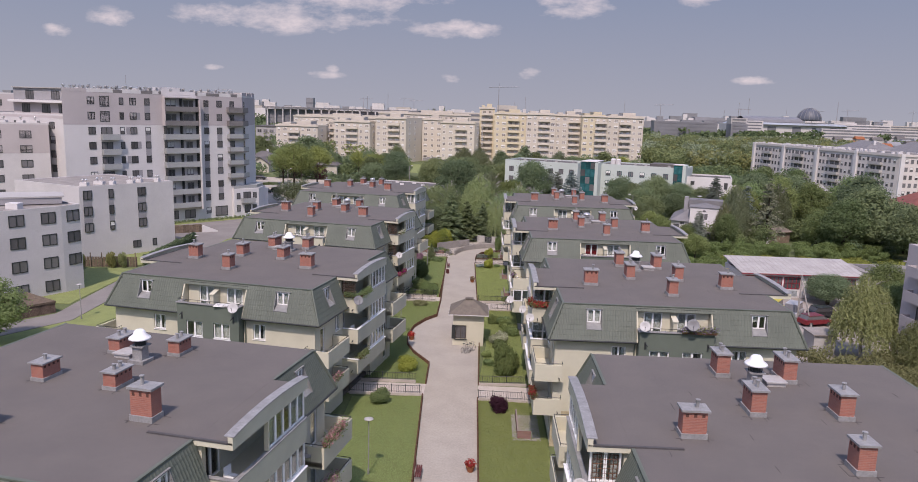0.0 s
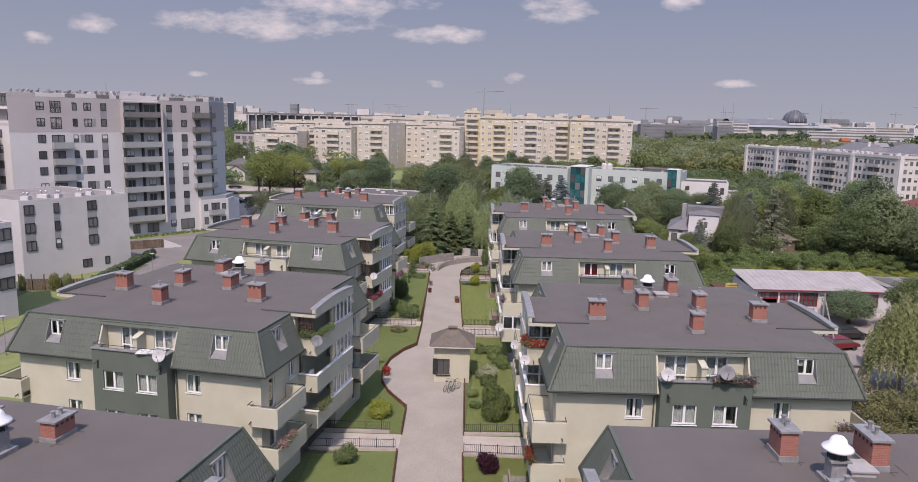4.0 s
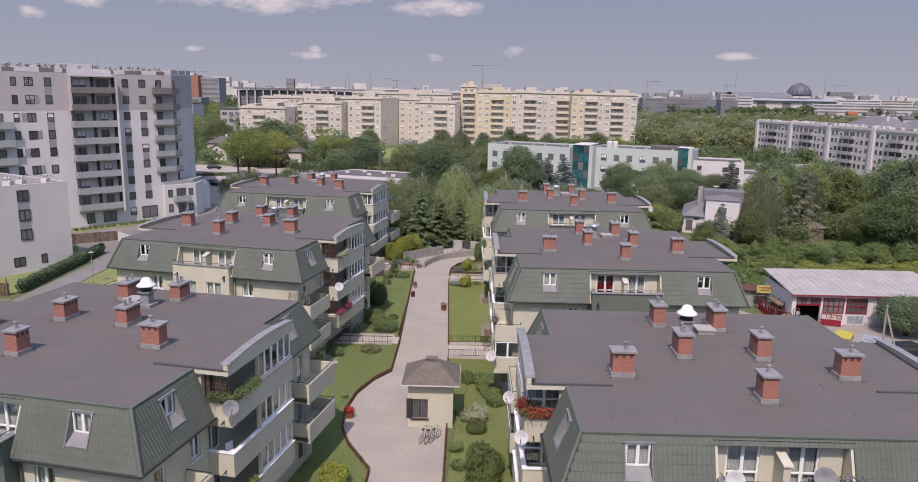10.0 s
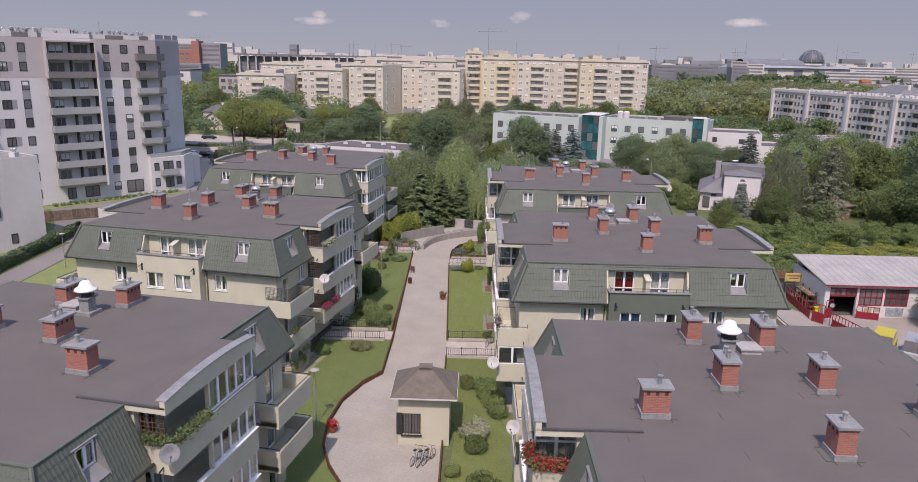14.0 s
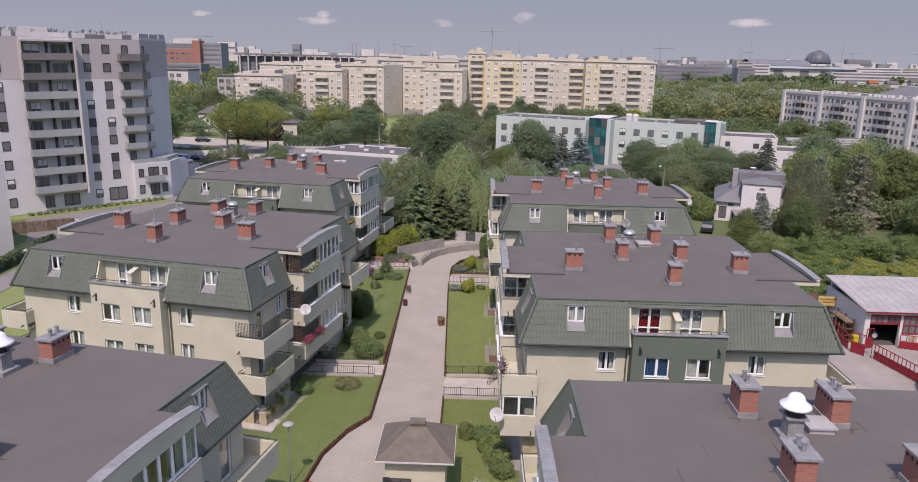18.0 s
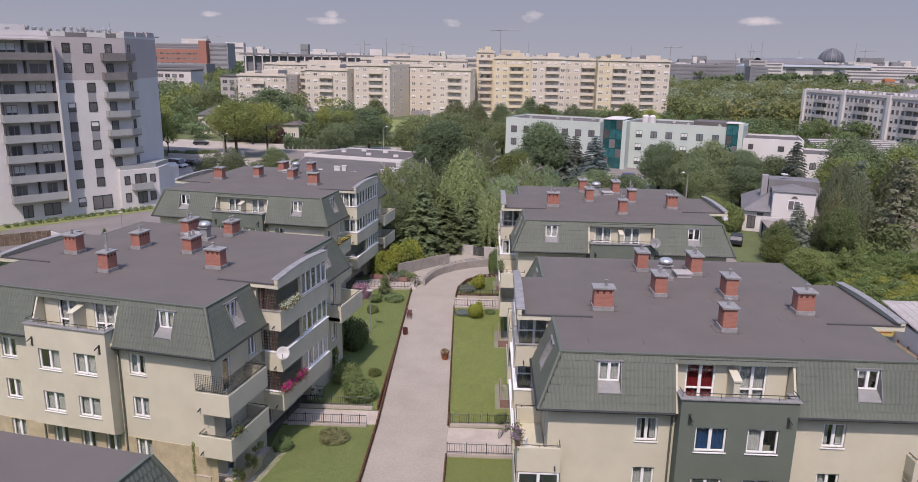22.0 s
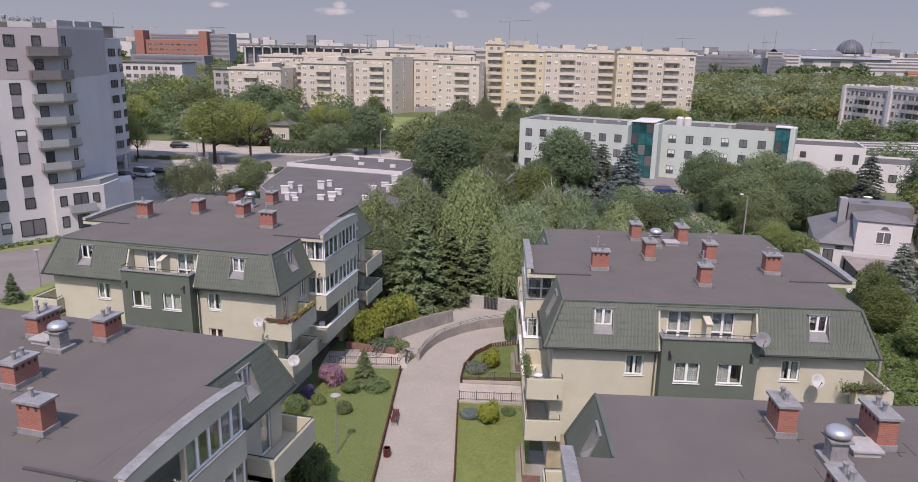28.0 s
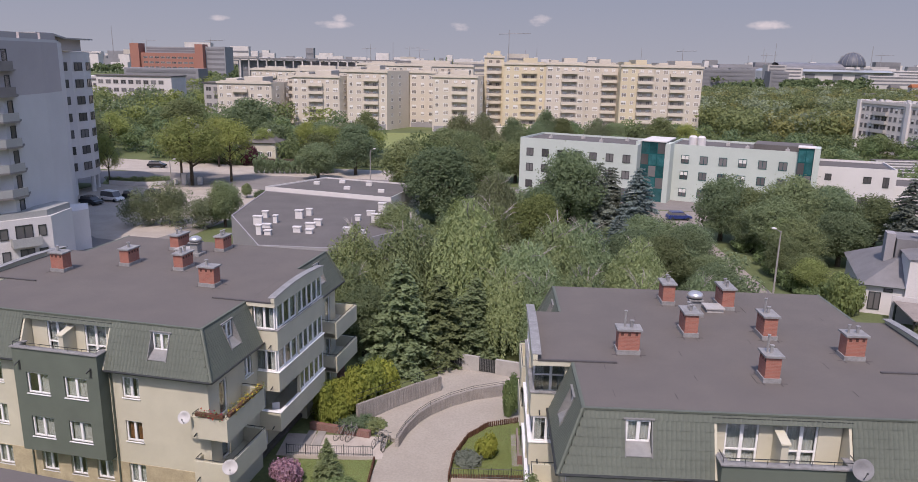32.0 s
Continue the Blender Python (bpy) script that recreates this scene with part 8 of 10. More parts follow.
def slab_block(label, segs, y, depth, fh=2.8, group="housing slabs"):
    """A housing block in front-facing segments (x0, x1, top, set back, wall colour, chamfer), with windows and balcony stacks."""
    b = thing("housing_block", label, "apartment block", group)
    for n, (x0, x1, top, back, mat, ch) in enumerate(segs):
        pp = [(x0, y + back), (x1 - ch, y + back), (x1, y + back + 2.2 * ch), (x1, y + depth), (x0, y + depth)] if ch else [(x0, y + back), (x1, y + back), (x1, y + depth), (x0, y + depth)]
        roof_and_walls(b, pp, top, mat, FLATROOF, parapet=0.5, rim=0.975)
        g = Geo(); g.box(x0 + 0.8, y + back + 1.2, top + 0.125, x1 - ch - 0.8, y + back + 1.6, top + 0.9); part("roof_rail", g, mat, b)
        nf = int((top - 1.2) / fh)
        wdt = x1 - x0 - ch
        nc = max(2, int(round(wdt / 3.0)))
        stacks = [k for k in range(nc - 1) if k % 5 == 2] if nc > 3 else ([0] if nc > 1 and wdt < 8 else [])
        skip = set(stacks) | {k + 1 for k in stacks}
        for k in stacks:
            s = (k + 1) * wdt / nc
            strip(b, "balcony_recess", pp[0], pp[1], s - 2.7, s + 2.7, top - 0.9 - nf * fh, top - 0.9, 0.05, LOGGIA)
        for f in range(nf):
            z = top - 0.5 - (f + 1) * fh + 0.85
            for k in stacks:
                s = (k + 1) * wdt / nc
                far_balcony(b, pp[0], pp[1], s, z - 0.75, 5.6, 1.2, BEIGEWALL if (n + k) % 2 else mat, 0.95)
                for ds in (-1.4, 1.4):
                    o = far_window(b, pp[0], pp[1], s + ds, z - 0.6, 1.4, 1.9, 2, BEIGEWALL, blind=(f + k) % 3 != 0, pane=HAZEDGLASS)
                    o.location.y -= 0.06
            for k in range(nc):
                if k not in skip:
                    far_window(b, pp[0], pp[1], (k + 0.5) * wdt / nc, z, 1.8 if (k + n) % 2 else 1.2, 1.35, 2, blind=(f * 5 + k * 3) % 4 == 0, pane=HAZEDGLASS)
            for k in range(2 if ch else 1):
                far_window(b, pp[1], pp[2], 3.5 + 5.5 * k, z, 1.4, 1.35, 2, pane=HAZEDGLASS)
        for fx, fw, hh in ((0.12, 0.2, 1.5), (0.46, 0.34, 2.3)):
            g = Geo(); g.box(x0 + wdt * fx, y + back + 3, top + 0.125, x0 + wdt * (fx + fw), y + back + 3 + max(3.5, depth - back - 7), top + hh)
            part("lift_housing", g, mat, b)
        g = Geo(); g.box(x0 - 0.3, y + back - 0.4, top - 0.25, x1 - ch + 0.3, y + back - 0.003, top + 0.5)
        part("cornice", g, BEIGEWALL, b)
        g = Geo(); g.box(x0 + 0.5, y + back - 0.02, 0, x1 - ch - 0.5, y + back + 0.02, 2.2)
        part("arcade", g, GREYWALL, b)
    return b


slab_block("tall cream and yellow housing block with balconies", [(57.0, 74.6, 24.9, 0, BEIGEWALL, 0), (45.2, 57.0, 25.0, -1, YELLOWWALL, 0), (32.8, 45.2, 25.0, 6, BEIGEWALL, 0), (18.5, 32.8, 25.2, 3, BEIGEWALL, 0), (3.0, 18.5, 25.0, 5, YELLOWWALL, 0), (-4.5, 3.0, 27.4, 12, YELLOWWALL, 0)], 342, 20)
slab_block("cream six-storey housing block with balconies", [(-23.0, -4.6, 20.0, -2, BEIGEWALL, 2.0), (-33.4, -23.2, 21.0, 15, BEIGEWALL, 0)], 342, 22)
slab_block("beige stepped housing block with balconies", [(-55.0, -33.6, 21.2, 0, BEIGEWALL, 6.5)], 342, 20)
slab_block("cream six-storey housing block with white parapets", [(-75.3, -55.2, 19.0, -1, BEIGEWALL, 2.5)], 342, 20)
slab_block("low cream end of the housing row", [(-104.0, -80.5, 16.2, 0, BEIGEWALL, 3.0), (-80.3, -75.5, 18.3, 12, BEIGEWALL, 0)], 342, 20)
slab_block("back row of beige housing", [(-62, -10, 23.2, 0, BEIGEWALL, 0), (-112, -64, 20.0, 6, BEIGEWALL, 0)], 400, 16)
g = Geo(); g.box(0.5, 331, 0, 42, 334, 3.0); g.box(0.3, 330.8, 3.003, 42.2, 334.2, 3.2)
solo("long_garage", g, BEIGEWALL, "long low cream garage row before the housing", "garage")

# grey-white housing on the right, seen along its length
wr = thing("housing_block", "long grey-white five-storey housing block with cream ribs", "apartment block", "housing slabs")
Q = [(119, 317), (139, 236), (162, 238), (142, 320)]
WRWALL = material("grey_white_render", (0.63, 0.58, 0.545), 0.9, var=0.06, scale=0.12, fine=6)
roof_and_walls(wr, Q, 15.2, WRWALL)
for (p, q) in ((Q[0], Q[1]), (Q[1], Q[2])):
    L = math.hypot(q[0] - p[0], q[1] - p[1])
    units = max(1, int(round(L / 20.5)))
    U = L / units
    for u in range(units):
        for f in range(5):
            z = 1.9 + 2.7 * f
            for k, ds in enumerate((2.6, 4.5, 6.6, 14.6, 16.6, 18.8)):
                far_window(wr, p, q, u * U + ds, z, 1.15, 1.5, 1, GREYWALL, blind=(k + f + u) % 4 == 0)
            far_balcony(wr, p, q, u * U + 10.6, z - 0.85, 5.8, 1.1, PALEGREY, 0.95)
            for ds in (9.2, 12.0):
                far_window(wr, p, q, u * U + ds, z - 0.7, 2.2, 2.1, 2, GREYWALL)
        strip(wr, "rib", p, q, u * U + 0.1, u * U + 1.5, 0, 16.0, 0.7, WHITEWALL)
    strip(wr, "cornice", p, q, 0, L, 15.0, 15.9, 0.3, WRWALL)
random.seed(31)
for i in range(60):
    x, y = wall_point(Q[0], Q[1], 82 * random.random(), -random.uniform(1, 12))
    g = Geo(); g.box(-0.5, -0.4, 0, 0.5, 0.4, random.uniform(0.7, 1.2))
    o = part("roof_ventilator", g, WHITEWALL, wr); o.location = (x, y, 15.3)
SLATE = material("slate_grey_roof", (0.19, 0.185, 0.19), 0.8, var=0.1, scale=0.5)
for i in range(9):
    x0, y0 = 168 + 20 * (i % 3) + random.uniform(-3, 3), 240 + 36 * (i // 3) + random.uniform(-4, 4)
    hb = thing("pitched_house", "grey-roofed housing behind the long block", "house", "far houses")
    g = Geo(); g.box(x0 - 9, y0 - 14, 0, x0 + 9, y0 + 14, 13.6)
    part("wall", g, PALEGREY, hb)
    g = Geo(); g.loft([[(x0 - 10, y0 - 15, 13.6), (x0 + 10, y0 - 15, 13.6), (x0 + 10, y0 + 15, 13.6), (x0 - 10, y0 + 15, 13.6)], [(x0 - 0.5, y0 - 6, 18.2), (x0 + 0.5, y0 - 6, 18.2), (x0 + 0.5, y0 + 6, 18.2), (x0 - 0.5, y0 + 6, 18.2)]])
    part("roof", g, SLATE, hb)
    g = Geo(); g.box(x0 - 2.2, y0 - 9, 16.0, x0 - 1.2, y0 - 8, 18.6)
    part("chimney", g, WHITEWALL, hb)

# school with a flat roof behind the left row
sc = thing("flat_roofed_building", "single-storey building with dark flat roof and white ventilators", "building")
S1 = [(-36.2, 165.5), (-27.3, 149.4), (-18.9, 149.1), (-9.1, 162.8), (-15.7, 178.4), (-37.4, 185.0)]
roof_and_walls(sc, S1, 4.4, GREYWALL, FLATROOF, parapet=0.2, rim=0.985)
random.seed(4)
for i in range(20):
    x, y = random.uniform(-32, -14), random.uniform(153, 172)
    g = Geo(); w, h = random.uniform(0.25, 0.6), random.uniform(0.5, 1.3); g.box(-w, -0.3, 0, w, 0.3, h); g.box(-w - 0.08, -0.38, h, w + 0.08, 0.38, h + 0.1)
    o = part("roof_ventilator", g, WHITEWALL, sc); o.location = (x, y, 4.45)
sc2 = thing("flat_roofed_building", "low white annexe with a flat roof", "building")
roof_and_walls(sc2, [(-37.5, 185.2), (-15.6, 178.6), (-12.5, 191.5), (-30, 196.5)], 4.9, WHITEWALL, FLATROOF, parapet=0.35, rim=0.985)
for x, y in ((-30, 190), (-24, 186), (-21, 190), (-18, 184), (-26, 192)):
    g = Geo(); g.box(x - 0.5, y - 0.3, 5.02, x + 0.5, y + 0.3, 5.5)
    part("roof_ventilator", g, WHITEWALL, sc2)

# garage with red doors
PLANKOLD = material("old_plank", (0.30, 0.22, 0.14), 0.9, var=0.2, scale=2, fine=12, objvar=0.3)
RED = material("red_paint", (0.27, 0.022, 0.035), 0.5, var=0.1)
ga = thing("garage", "white garage with red doors and a pale metal roof", "garage")
g = Geo(); wall(g, "x", 37.7, 55.6, 0, 3.5, 90, 90.3, [(38.2, 41.0, 0.0, 3.2)])
g.box(37.7, 90.303, 0, 38.0, 98, 3.5); g.box(55.3, 90.303, 0, 55.6, 98, 3.5); g.box(38.003, 97.7, 0, 55.297, 98, 4.3)
part("wall", g, WHITEWALL, ga)
g = Geo(); g.loft([[(37.4, 89.5, 3.56), (55.9, 89.5, 3.56), (55.9, 98.2, 4.5), (37.4, 98.2, 4.5)], [(37.4, 89.5, 3.66), (55.9, 89.5, 3.66), (55.9, 98.2, 4.6), (37.4, 98.2, 4.6)]])
part("roof", g, material("pale_sheet_roof", (0.40, 0.375, 0.355), 0.75, var=0.15, scale=0.5, fine=5, second=(0.31, 0.29, 0.275)), ga)
SHEETRIB = material("sheet_rib", (0.395, 0.37, 0.35), 0.75, var=0.1)
for i in range(24):
    x = 37.5 + 18.3 * i / 23
    g = Geo(); g.loft([[(x - 0.03, 89.55, 3.668), (x + 0.03, 89.55, 3.668), (x + 0.03, 98.15, 4.598), (x - 0.03, 98.15, 4.598)], [(x - 0.02, 89.55, 3.69), (x + 0.02, 89.55, 3.69), (x + 0.02, 98.15, 4.62), (x - 0.02, 98.15, 4.62)]])
    part("roof_rib", g, SHEETRIB, ga)
g = Geo(); g.box(37.38, 89.42, 3.53, 55.9, 89.497, 3.63)
part("eave_trim", g, RED, ga)
g = Geo(); g.box(38.2, 90.05, 2.2, 41.0, 90.15, 3.2)
dr = part("door", g, RED, ga, "raised red door over a dark doorway")
for i in range(5):
    g = Geo(); g.box(38.3 + 0.54 * i, 90.02, 2.4, 38.7 + 0.54 * i, 90.048, 3.05)
    part("door_pane", g, DARKPANE, dr)
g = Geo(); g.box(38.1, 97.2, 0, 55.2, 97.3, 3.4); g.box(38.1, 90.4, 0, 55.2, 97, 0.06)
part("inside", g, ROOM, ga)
for x, w in ((42.45, 2.4), (45.1, 2.4), (48.6, 2.4), (53.2, 2.4)):
    far_window(ga, (37.7, 90), (55.6, 90), x - 37.7, 1.35, w, 1.8, 4, RED)
    g = Geo(); g.box(x - w / 2, 89.9, 2.2, x + w / 2, 89.93, 2.26)
    part("glazing_bar", g, RED, ga)
g = Geo(); g.box(44.2, 89.93, 0.25, 46.0, 89.997, 1.12)
part("notice_board", g, material("notice_board", (0.4, 0.44, 0.46), 0.6, var=0.25, scale=2.5), ga)
for x0, x1, z0, z1 in ((42.0, 42.7, 0.3, 1.1), (43.0, 43.6, 0.7, 1.15)):
    g = Geo(); g.box(x0, 89.93, z0, x1, 89.997, z1); part("notice_board", g, PLINTH, ga)


def red_fence(a, b, h, label):
    f = thing("gate", label, "gate", "red gates")
    L = math.hypot(b[0] - a[0], b[1] - a[1]); dx, dy = (b[0] - a[0]) / L, (b[1] - a[1]) / L
    n = max(2, int(L / 0.45))
    for k in range(n + 1):
        g = Geo(); g.bar((a[0] + dx * L * k / n, a[1] + dy * L * k / n, 0), (a[0] + dx * L * k / n, a[1] + dy * L * k / n, h), 0.04, 4)
        part("bar", g, RED, f)
    for z in (0.55 * h, h):
        g = Geo(); g.bar((*a, z), (*b, z), 0.05, 4)
        part("rail", g, RED, f)
    o = 0.02
    g = Geo(); g.prism([(a[0] - dy * o, a[1] + dx * o), (a[0] + dy * o, a[1] - dx * o), (b[0] + dy * o, b[1] - dx * o), (b[0] - dy * o, b[1] + dx * o)], 0.1, 0.52 * h)
    part("panel", g, RED, f)


red_fence((36.2, 95.7), (35.9, 89.0), 1.5, "red steel fence of the garage yard")
red_fence((35.9, 88.4), (36.6, 87.4), 2.0, "red steel yard gate standing open")
red_fence((37.6, 89.2), (38.4, 89.5), 2.0, "red steel gate post panel")
red_fence((41.0, 89.6), (43.0, 89.0), 1.4, "open red steel gate leaf")
red_fence((37.2, 86.8), (38.7, 80.2), 1.45, "low red steel yard fence")
rs_ = thing("round_sign", "round dark-rimmed traffic sign on a post", "sign", at=(37.1, 87.1, 0))
g = Geo(); g.cyl(0, 0, 0, 2.0, 0.03, n=6); part("post", g, DARKMETAL, rs_)
g = Geo(); g.bar((0, -0.02, 2.2), (0, -0.05, 2.2), 0.32, 16); part("rim", g, DARKMETAL, rs_)
g = Geo(); g.bar((0, -0.052, 2.2), (0, -0.06, 2.2), 0.22, 16); part("face", g, HATCH, rs_)
g = Geo(); g.box(37.0, 90.2, 0, 37.5, 90.65, 0.8); g.box(36.96, 90.16, 0.8, 37.54, 90.69, 0.88)
solo("grit_bin", g, material("yellow_plastic", (0.55, 0.45, 0.03), 0.5, var=0.1), "bright yellow grit bin beside the garage", "bin")
sg = thing("sign_board", "weathered yellow sign board on posts", "sign")
g = Geo(); g.box(35.9, 95.8, 2.0, 38.0, 95.9, 2.95); part("board", g, material("yellow_sign", (0.58, 0.47, 0.17), 0.7, var=0.15), sg)
for x in (36.0, 37.8):
    g = Geo(); g.box(x, 95.9, 0, x + 0.1, 96.0, 2.6); part("post", g, DARKMETAL, sg)
for x0, x1, z0 in ((36.1, 37.7, 2.6), (36.3, 37.4, 2.3)):
    g = Geo(); g.box(x0, 95.785, z0, x1, 95.797, z0 + 0.14); part("lettering_bar", g, ORANGE, sg)
tr_ = thing("timber_rack", "dark timber rack with old boards by the garage", "rack")
for y in (91.6, 93.2, 94.8):
    for x in (36.75, 37.5):
        g = Geo(); g.box(x, y, 0, x + 0.09, y + 0.09, 1.75 if x < 37 else 2.1); part("post", g, LOG, tr_)
for z in (0.4, 1.05, 1.7):
    g = Geo(); g.box(36.7, 91.5, z, 37.62, 94.95, z + 0.06); part("shelf", g, LOG, tr_)
for k in range(6):
    g = Geo(); g.box(36.72 + 0.14 * k, 91.4 + 0.1 * (k % 3), 1.763, 36.83 + 0.14 * k, 94.9 - 0.2 * (k % 2), 1.82); part("board", g, PLANKOLD, tr_)
for k in range(4):
    g = Geo(); g.bar((36.65, 91.7 + 0.75 * k, 0.02), (36.72, 91.9 + 0.75 * k, 1.6 - 0.2 * (k % 2)), 0.05, 4); part("leaning_board", g, PLANKOLD, tr_)
shd = thing("shed", "lean-to shed with a brown sheet roof", "shed")
g = Geo(); g.box(35.0, 97, 0, 37.6, 99.5, 2.0); part("wall", g, CONCRETE, shd)
g = Geo(); g.box(34.8, 96.6, 2.003, 37.65, 99.7, 2.12); part("roof", g, LOG, shd)


for x0, x1, y0, y1, h in ((57.0, 66, 92.5, 99, 3.6), (67, 80, 93, 100, 4.2)):
    og = thing("outbuilding", "low white outbuilding with patched roof", "outbuilding", "yard outbuildings")
    g = Geo(); g.box(x0, y0, 0, x1, y1, h); part("wall", g, WHITEWALL, og)
    g = Geo(); g.box(x0 - 0.3, y0 - 0.3, h + 0.003, x1 + 0.3, y1 + 0.3, h + 0.15); part("roof", g, GRAVEL, og)
    for k in range(2):
        g = Geo(); g.box(x0 + 1 + 4 * k, y0 + 0.5, h + 0.153, x0 + 3.4 + 4 * k, y1 - 0.5, h + 0.2); part("roof_patch", g, FLATROOF, og)
ys = thing("shed", "low flat-roofed shed beside the yard gate", "shed")
g = Geo(); g.box(36.6, 62.8, 0, 39.0, 65.6, 2.3); part("wall", g, PALEGREY, ys)
g = Geo(); g.box(36.4, 62.6, 2.303, 39.2, 65.8, 2.45); part("roof", g, GRAVEL, ys)
ap = thing("utility_pole", "braced pale utility pole with wires", "pole")
g = Geo(); g.bar((40.3, 76.0, 0), (40.3, 76.0, 6.5), 0.12, 8, 0.09); part("pole", g, CONCRETE, ap)
g = Geo(); g.bar((41.3, 73.9, 0), (40.35, 75.9, 5.6), 0.1, 8, 0.08); part("brace", g, CONCRETE, ap)
g = Geo(); g.bar((39.8, 76.0, 6.2), (40.8, 76.0, 6.2), 0.05, 5); part("crossarm", g, DARKMETAL, ap)


def car(x, y, a, paint, label, van=False):
    c = thing("car", label, "car", "parked cars", (x, y, 0.03))
    c.rotation_euler = (0, 0, a)
    L, w, h = (4.4, 1.8, 1.9) if van else (4.2, 1.75, 1.45)
    body = [(-L / 2, 0.35), (-L / 2 + 0.05, 0.85), (-L / 2 + 0.2, 0.95), (L / 2 - 0.9, 0.92), (L / 2 - 0.1, 0.75), (L / 2, 0.4)]
    g = Geo(); n = len(body)
    left, right = [(p[0], -w / 2, p[1]) for p in body], [(p[0], w / 2, p[1]) for p in body]
    g.loft([left, right])
    part("body", g, paint, c)
    cab = [(-L / 2 + 0.2, 0.93), (-L / 2 + 0.5, h), (0.5 if not van else 0.9, h), (1.25 if not van else 1.5, 0.93)]
    g = Geo(); g.loft([[(p[0], -w / 2 + 0.12, p[1]) for p in cab], [(p[0], w / 2 - 0.12, p[1]) for p in cab]])
    part("cabin_glass", g, DARKPANE, c)
    g = Geo(); g.box(-L / 2 + 0.48, -w / 2 + 0.1, h - 0.03, (0.55 if not van else 0.95), w / 2 - 0.1, h + 0.04)
    part("roof", g, paint, c)
    for wx in (-L / 2 + 0.75, L / 2 - 0.8):
        for s in (-1, 1):
            g = Geo(); g.bar((wx, s * (w / 2 - 0.18), 0.31), (wx, s * (w / 2 + 0.01), 0.31), 0.31, 12)
            part("wheel", g, DARKMETAL, c)


BLACKP = material("black_paint", (0.02, 0.02, 0.022), 0.25, var=0.05, spec=0.6)
WHITEP = material("white_paint", (0.7, 0.7, 0.7), 0.3, var=0.03, spec=0.5)
YELP = material("yellow_paint", (0.5, 0.42, 0.03), 0.35, var=0.05, spec=0.5)
SILVERP = material("silver_paint", (0.42, 0.42, 0.43), 0.3, metal=0.3, var=0.04, spec=0.5)
REDP = material("car_red", (0.17, 0.015, 0.02), 0.3, var=0.05, spec=0.5)
BLUEP = material("car_blue", (0.02, 0.04, 0.16), 0.3, var=0.05, spec=0.5)
for x, y, a, m, lab, v in ((39.2, 80.9, 0.95, YELP, "bright yellow van in the garage yard", True), (41.3, 79.6, 0.95, SILVERP, "silver people carrier in the garage yard", True), (42.3, 75.3, 0.3, REDP, "red car beside the yard", False), (45.4, 79.6, 0.2, BLACKP, "black car in the garage yard", False), (31.2, 66, 1.4, WHITEP, "white car beside the garages", False),
                           (-71.0, 191.6, -0.35, BLACKP, "black car in the paved car park", False), (-69.0, 195.0, -0.35, WHITEP, "white car in the paved car park", True), (-66.2, 197.6, -0.35, BLACKP, "dark car in the paved car park", False), (-63.0, 199.6, -0.35, BLACKP, "black car in the paved car park", False), (-72.5, 186.0, 0.9, BLACKP, "black car beside the tower", False),
                           (-79.5, 236.2, 0.1, BLACKP, "black estate car on the street", False), (32.4, 192.8, 0.1, BLUEP, "blue car by the office", False), (37.2, 137, 1.2, BLACKP, "dark car beside the white house", False), (30.5, 50, 1.4, REDP, "red car beside the garages", False)):
    car(x, y, a, m, lab, v)

# white house
ho = thing("house", "white house with grey hipped roof and gabled middle", "house")
ho.matrix_basis = pose(41, 146, 0, 0, 0, -18) @ pose(-41, -146, 0)
g = Geo(); g.box(41.0, 146, 0, 56, 160, 3.3); part("wall", g, WHITEWALL, ho)
g = Geo(); g.loft([[(40.6, 145.5, 3.3), (56.4, 145.5, 3.3), (56.4, 160.6, 3.3), (40.6, 160.6, 3.3)], [(45.5, 150.5, 6.2), (53, 150.5, 6.2), (53, 155.5, 6.2), (45.5, 155.5, 6.2)]])
part("roof", g, SLATE, ho)
g = Geo(); g.box(44.9, 145.4, 0, 50.8, 150, 6.6); part("gabled_bay", g, WHITEWALL, ho)
g = Geo(); g.loft([[(44.7, 145.2, 6.603), (51.0, 145.2, 6.603), (51.0, 151, 6.603), (44.7, 151, 6.603)], [(47.7, 148, 7.2), (47.9, 148, 7.2), (47.9, 151, 7.2), (47.7, 151, 7.2)]]); part("bay_roof", g, SLATE, ho)
g = Geo(); g.box(44.3, 150.2, 4.0, 51.6, 154.5, 7.7); part("dormer_storey", g, SLATE, ho)
g = Geo(); g.box(43.3, 150.6, 4.0, 44.2, 152.2, 8.2); part("chimney", g, GREYWALL, ho)
far_window(ho, (44.9, 145.4), (50.8, 145.4), 3.0, 3.9, 1.7, 1.5, 2)
g = Geo(); g.loft([[(47.4, 145.36, 5.65), (48.4, 145.36, 5.65), (48.4, 145.41, 5.65), (47.4, 145.41, 5.65)], [(47.7, 145.36, 6.05), (48.1, 145.36, 6.05), (48.1, 145.41, 6.05), (47.7, 145.41, 6.05)]]); part("fanlight", g, DARKPANE, ho)
far_window(ho, (41, 146), (44.5, 146), 1.2, 0.5, 1.2, 2.0, 2, DARKMETAL)
far_window(ho, (41, 146), (44.5, 146), 2.4, 2.6, 0.9, 0.4, 1, DARKMETAL)
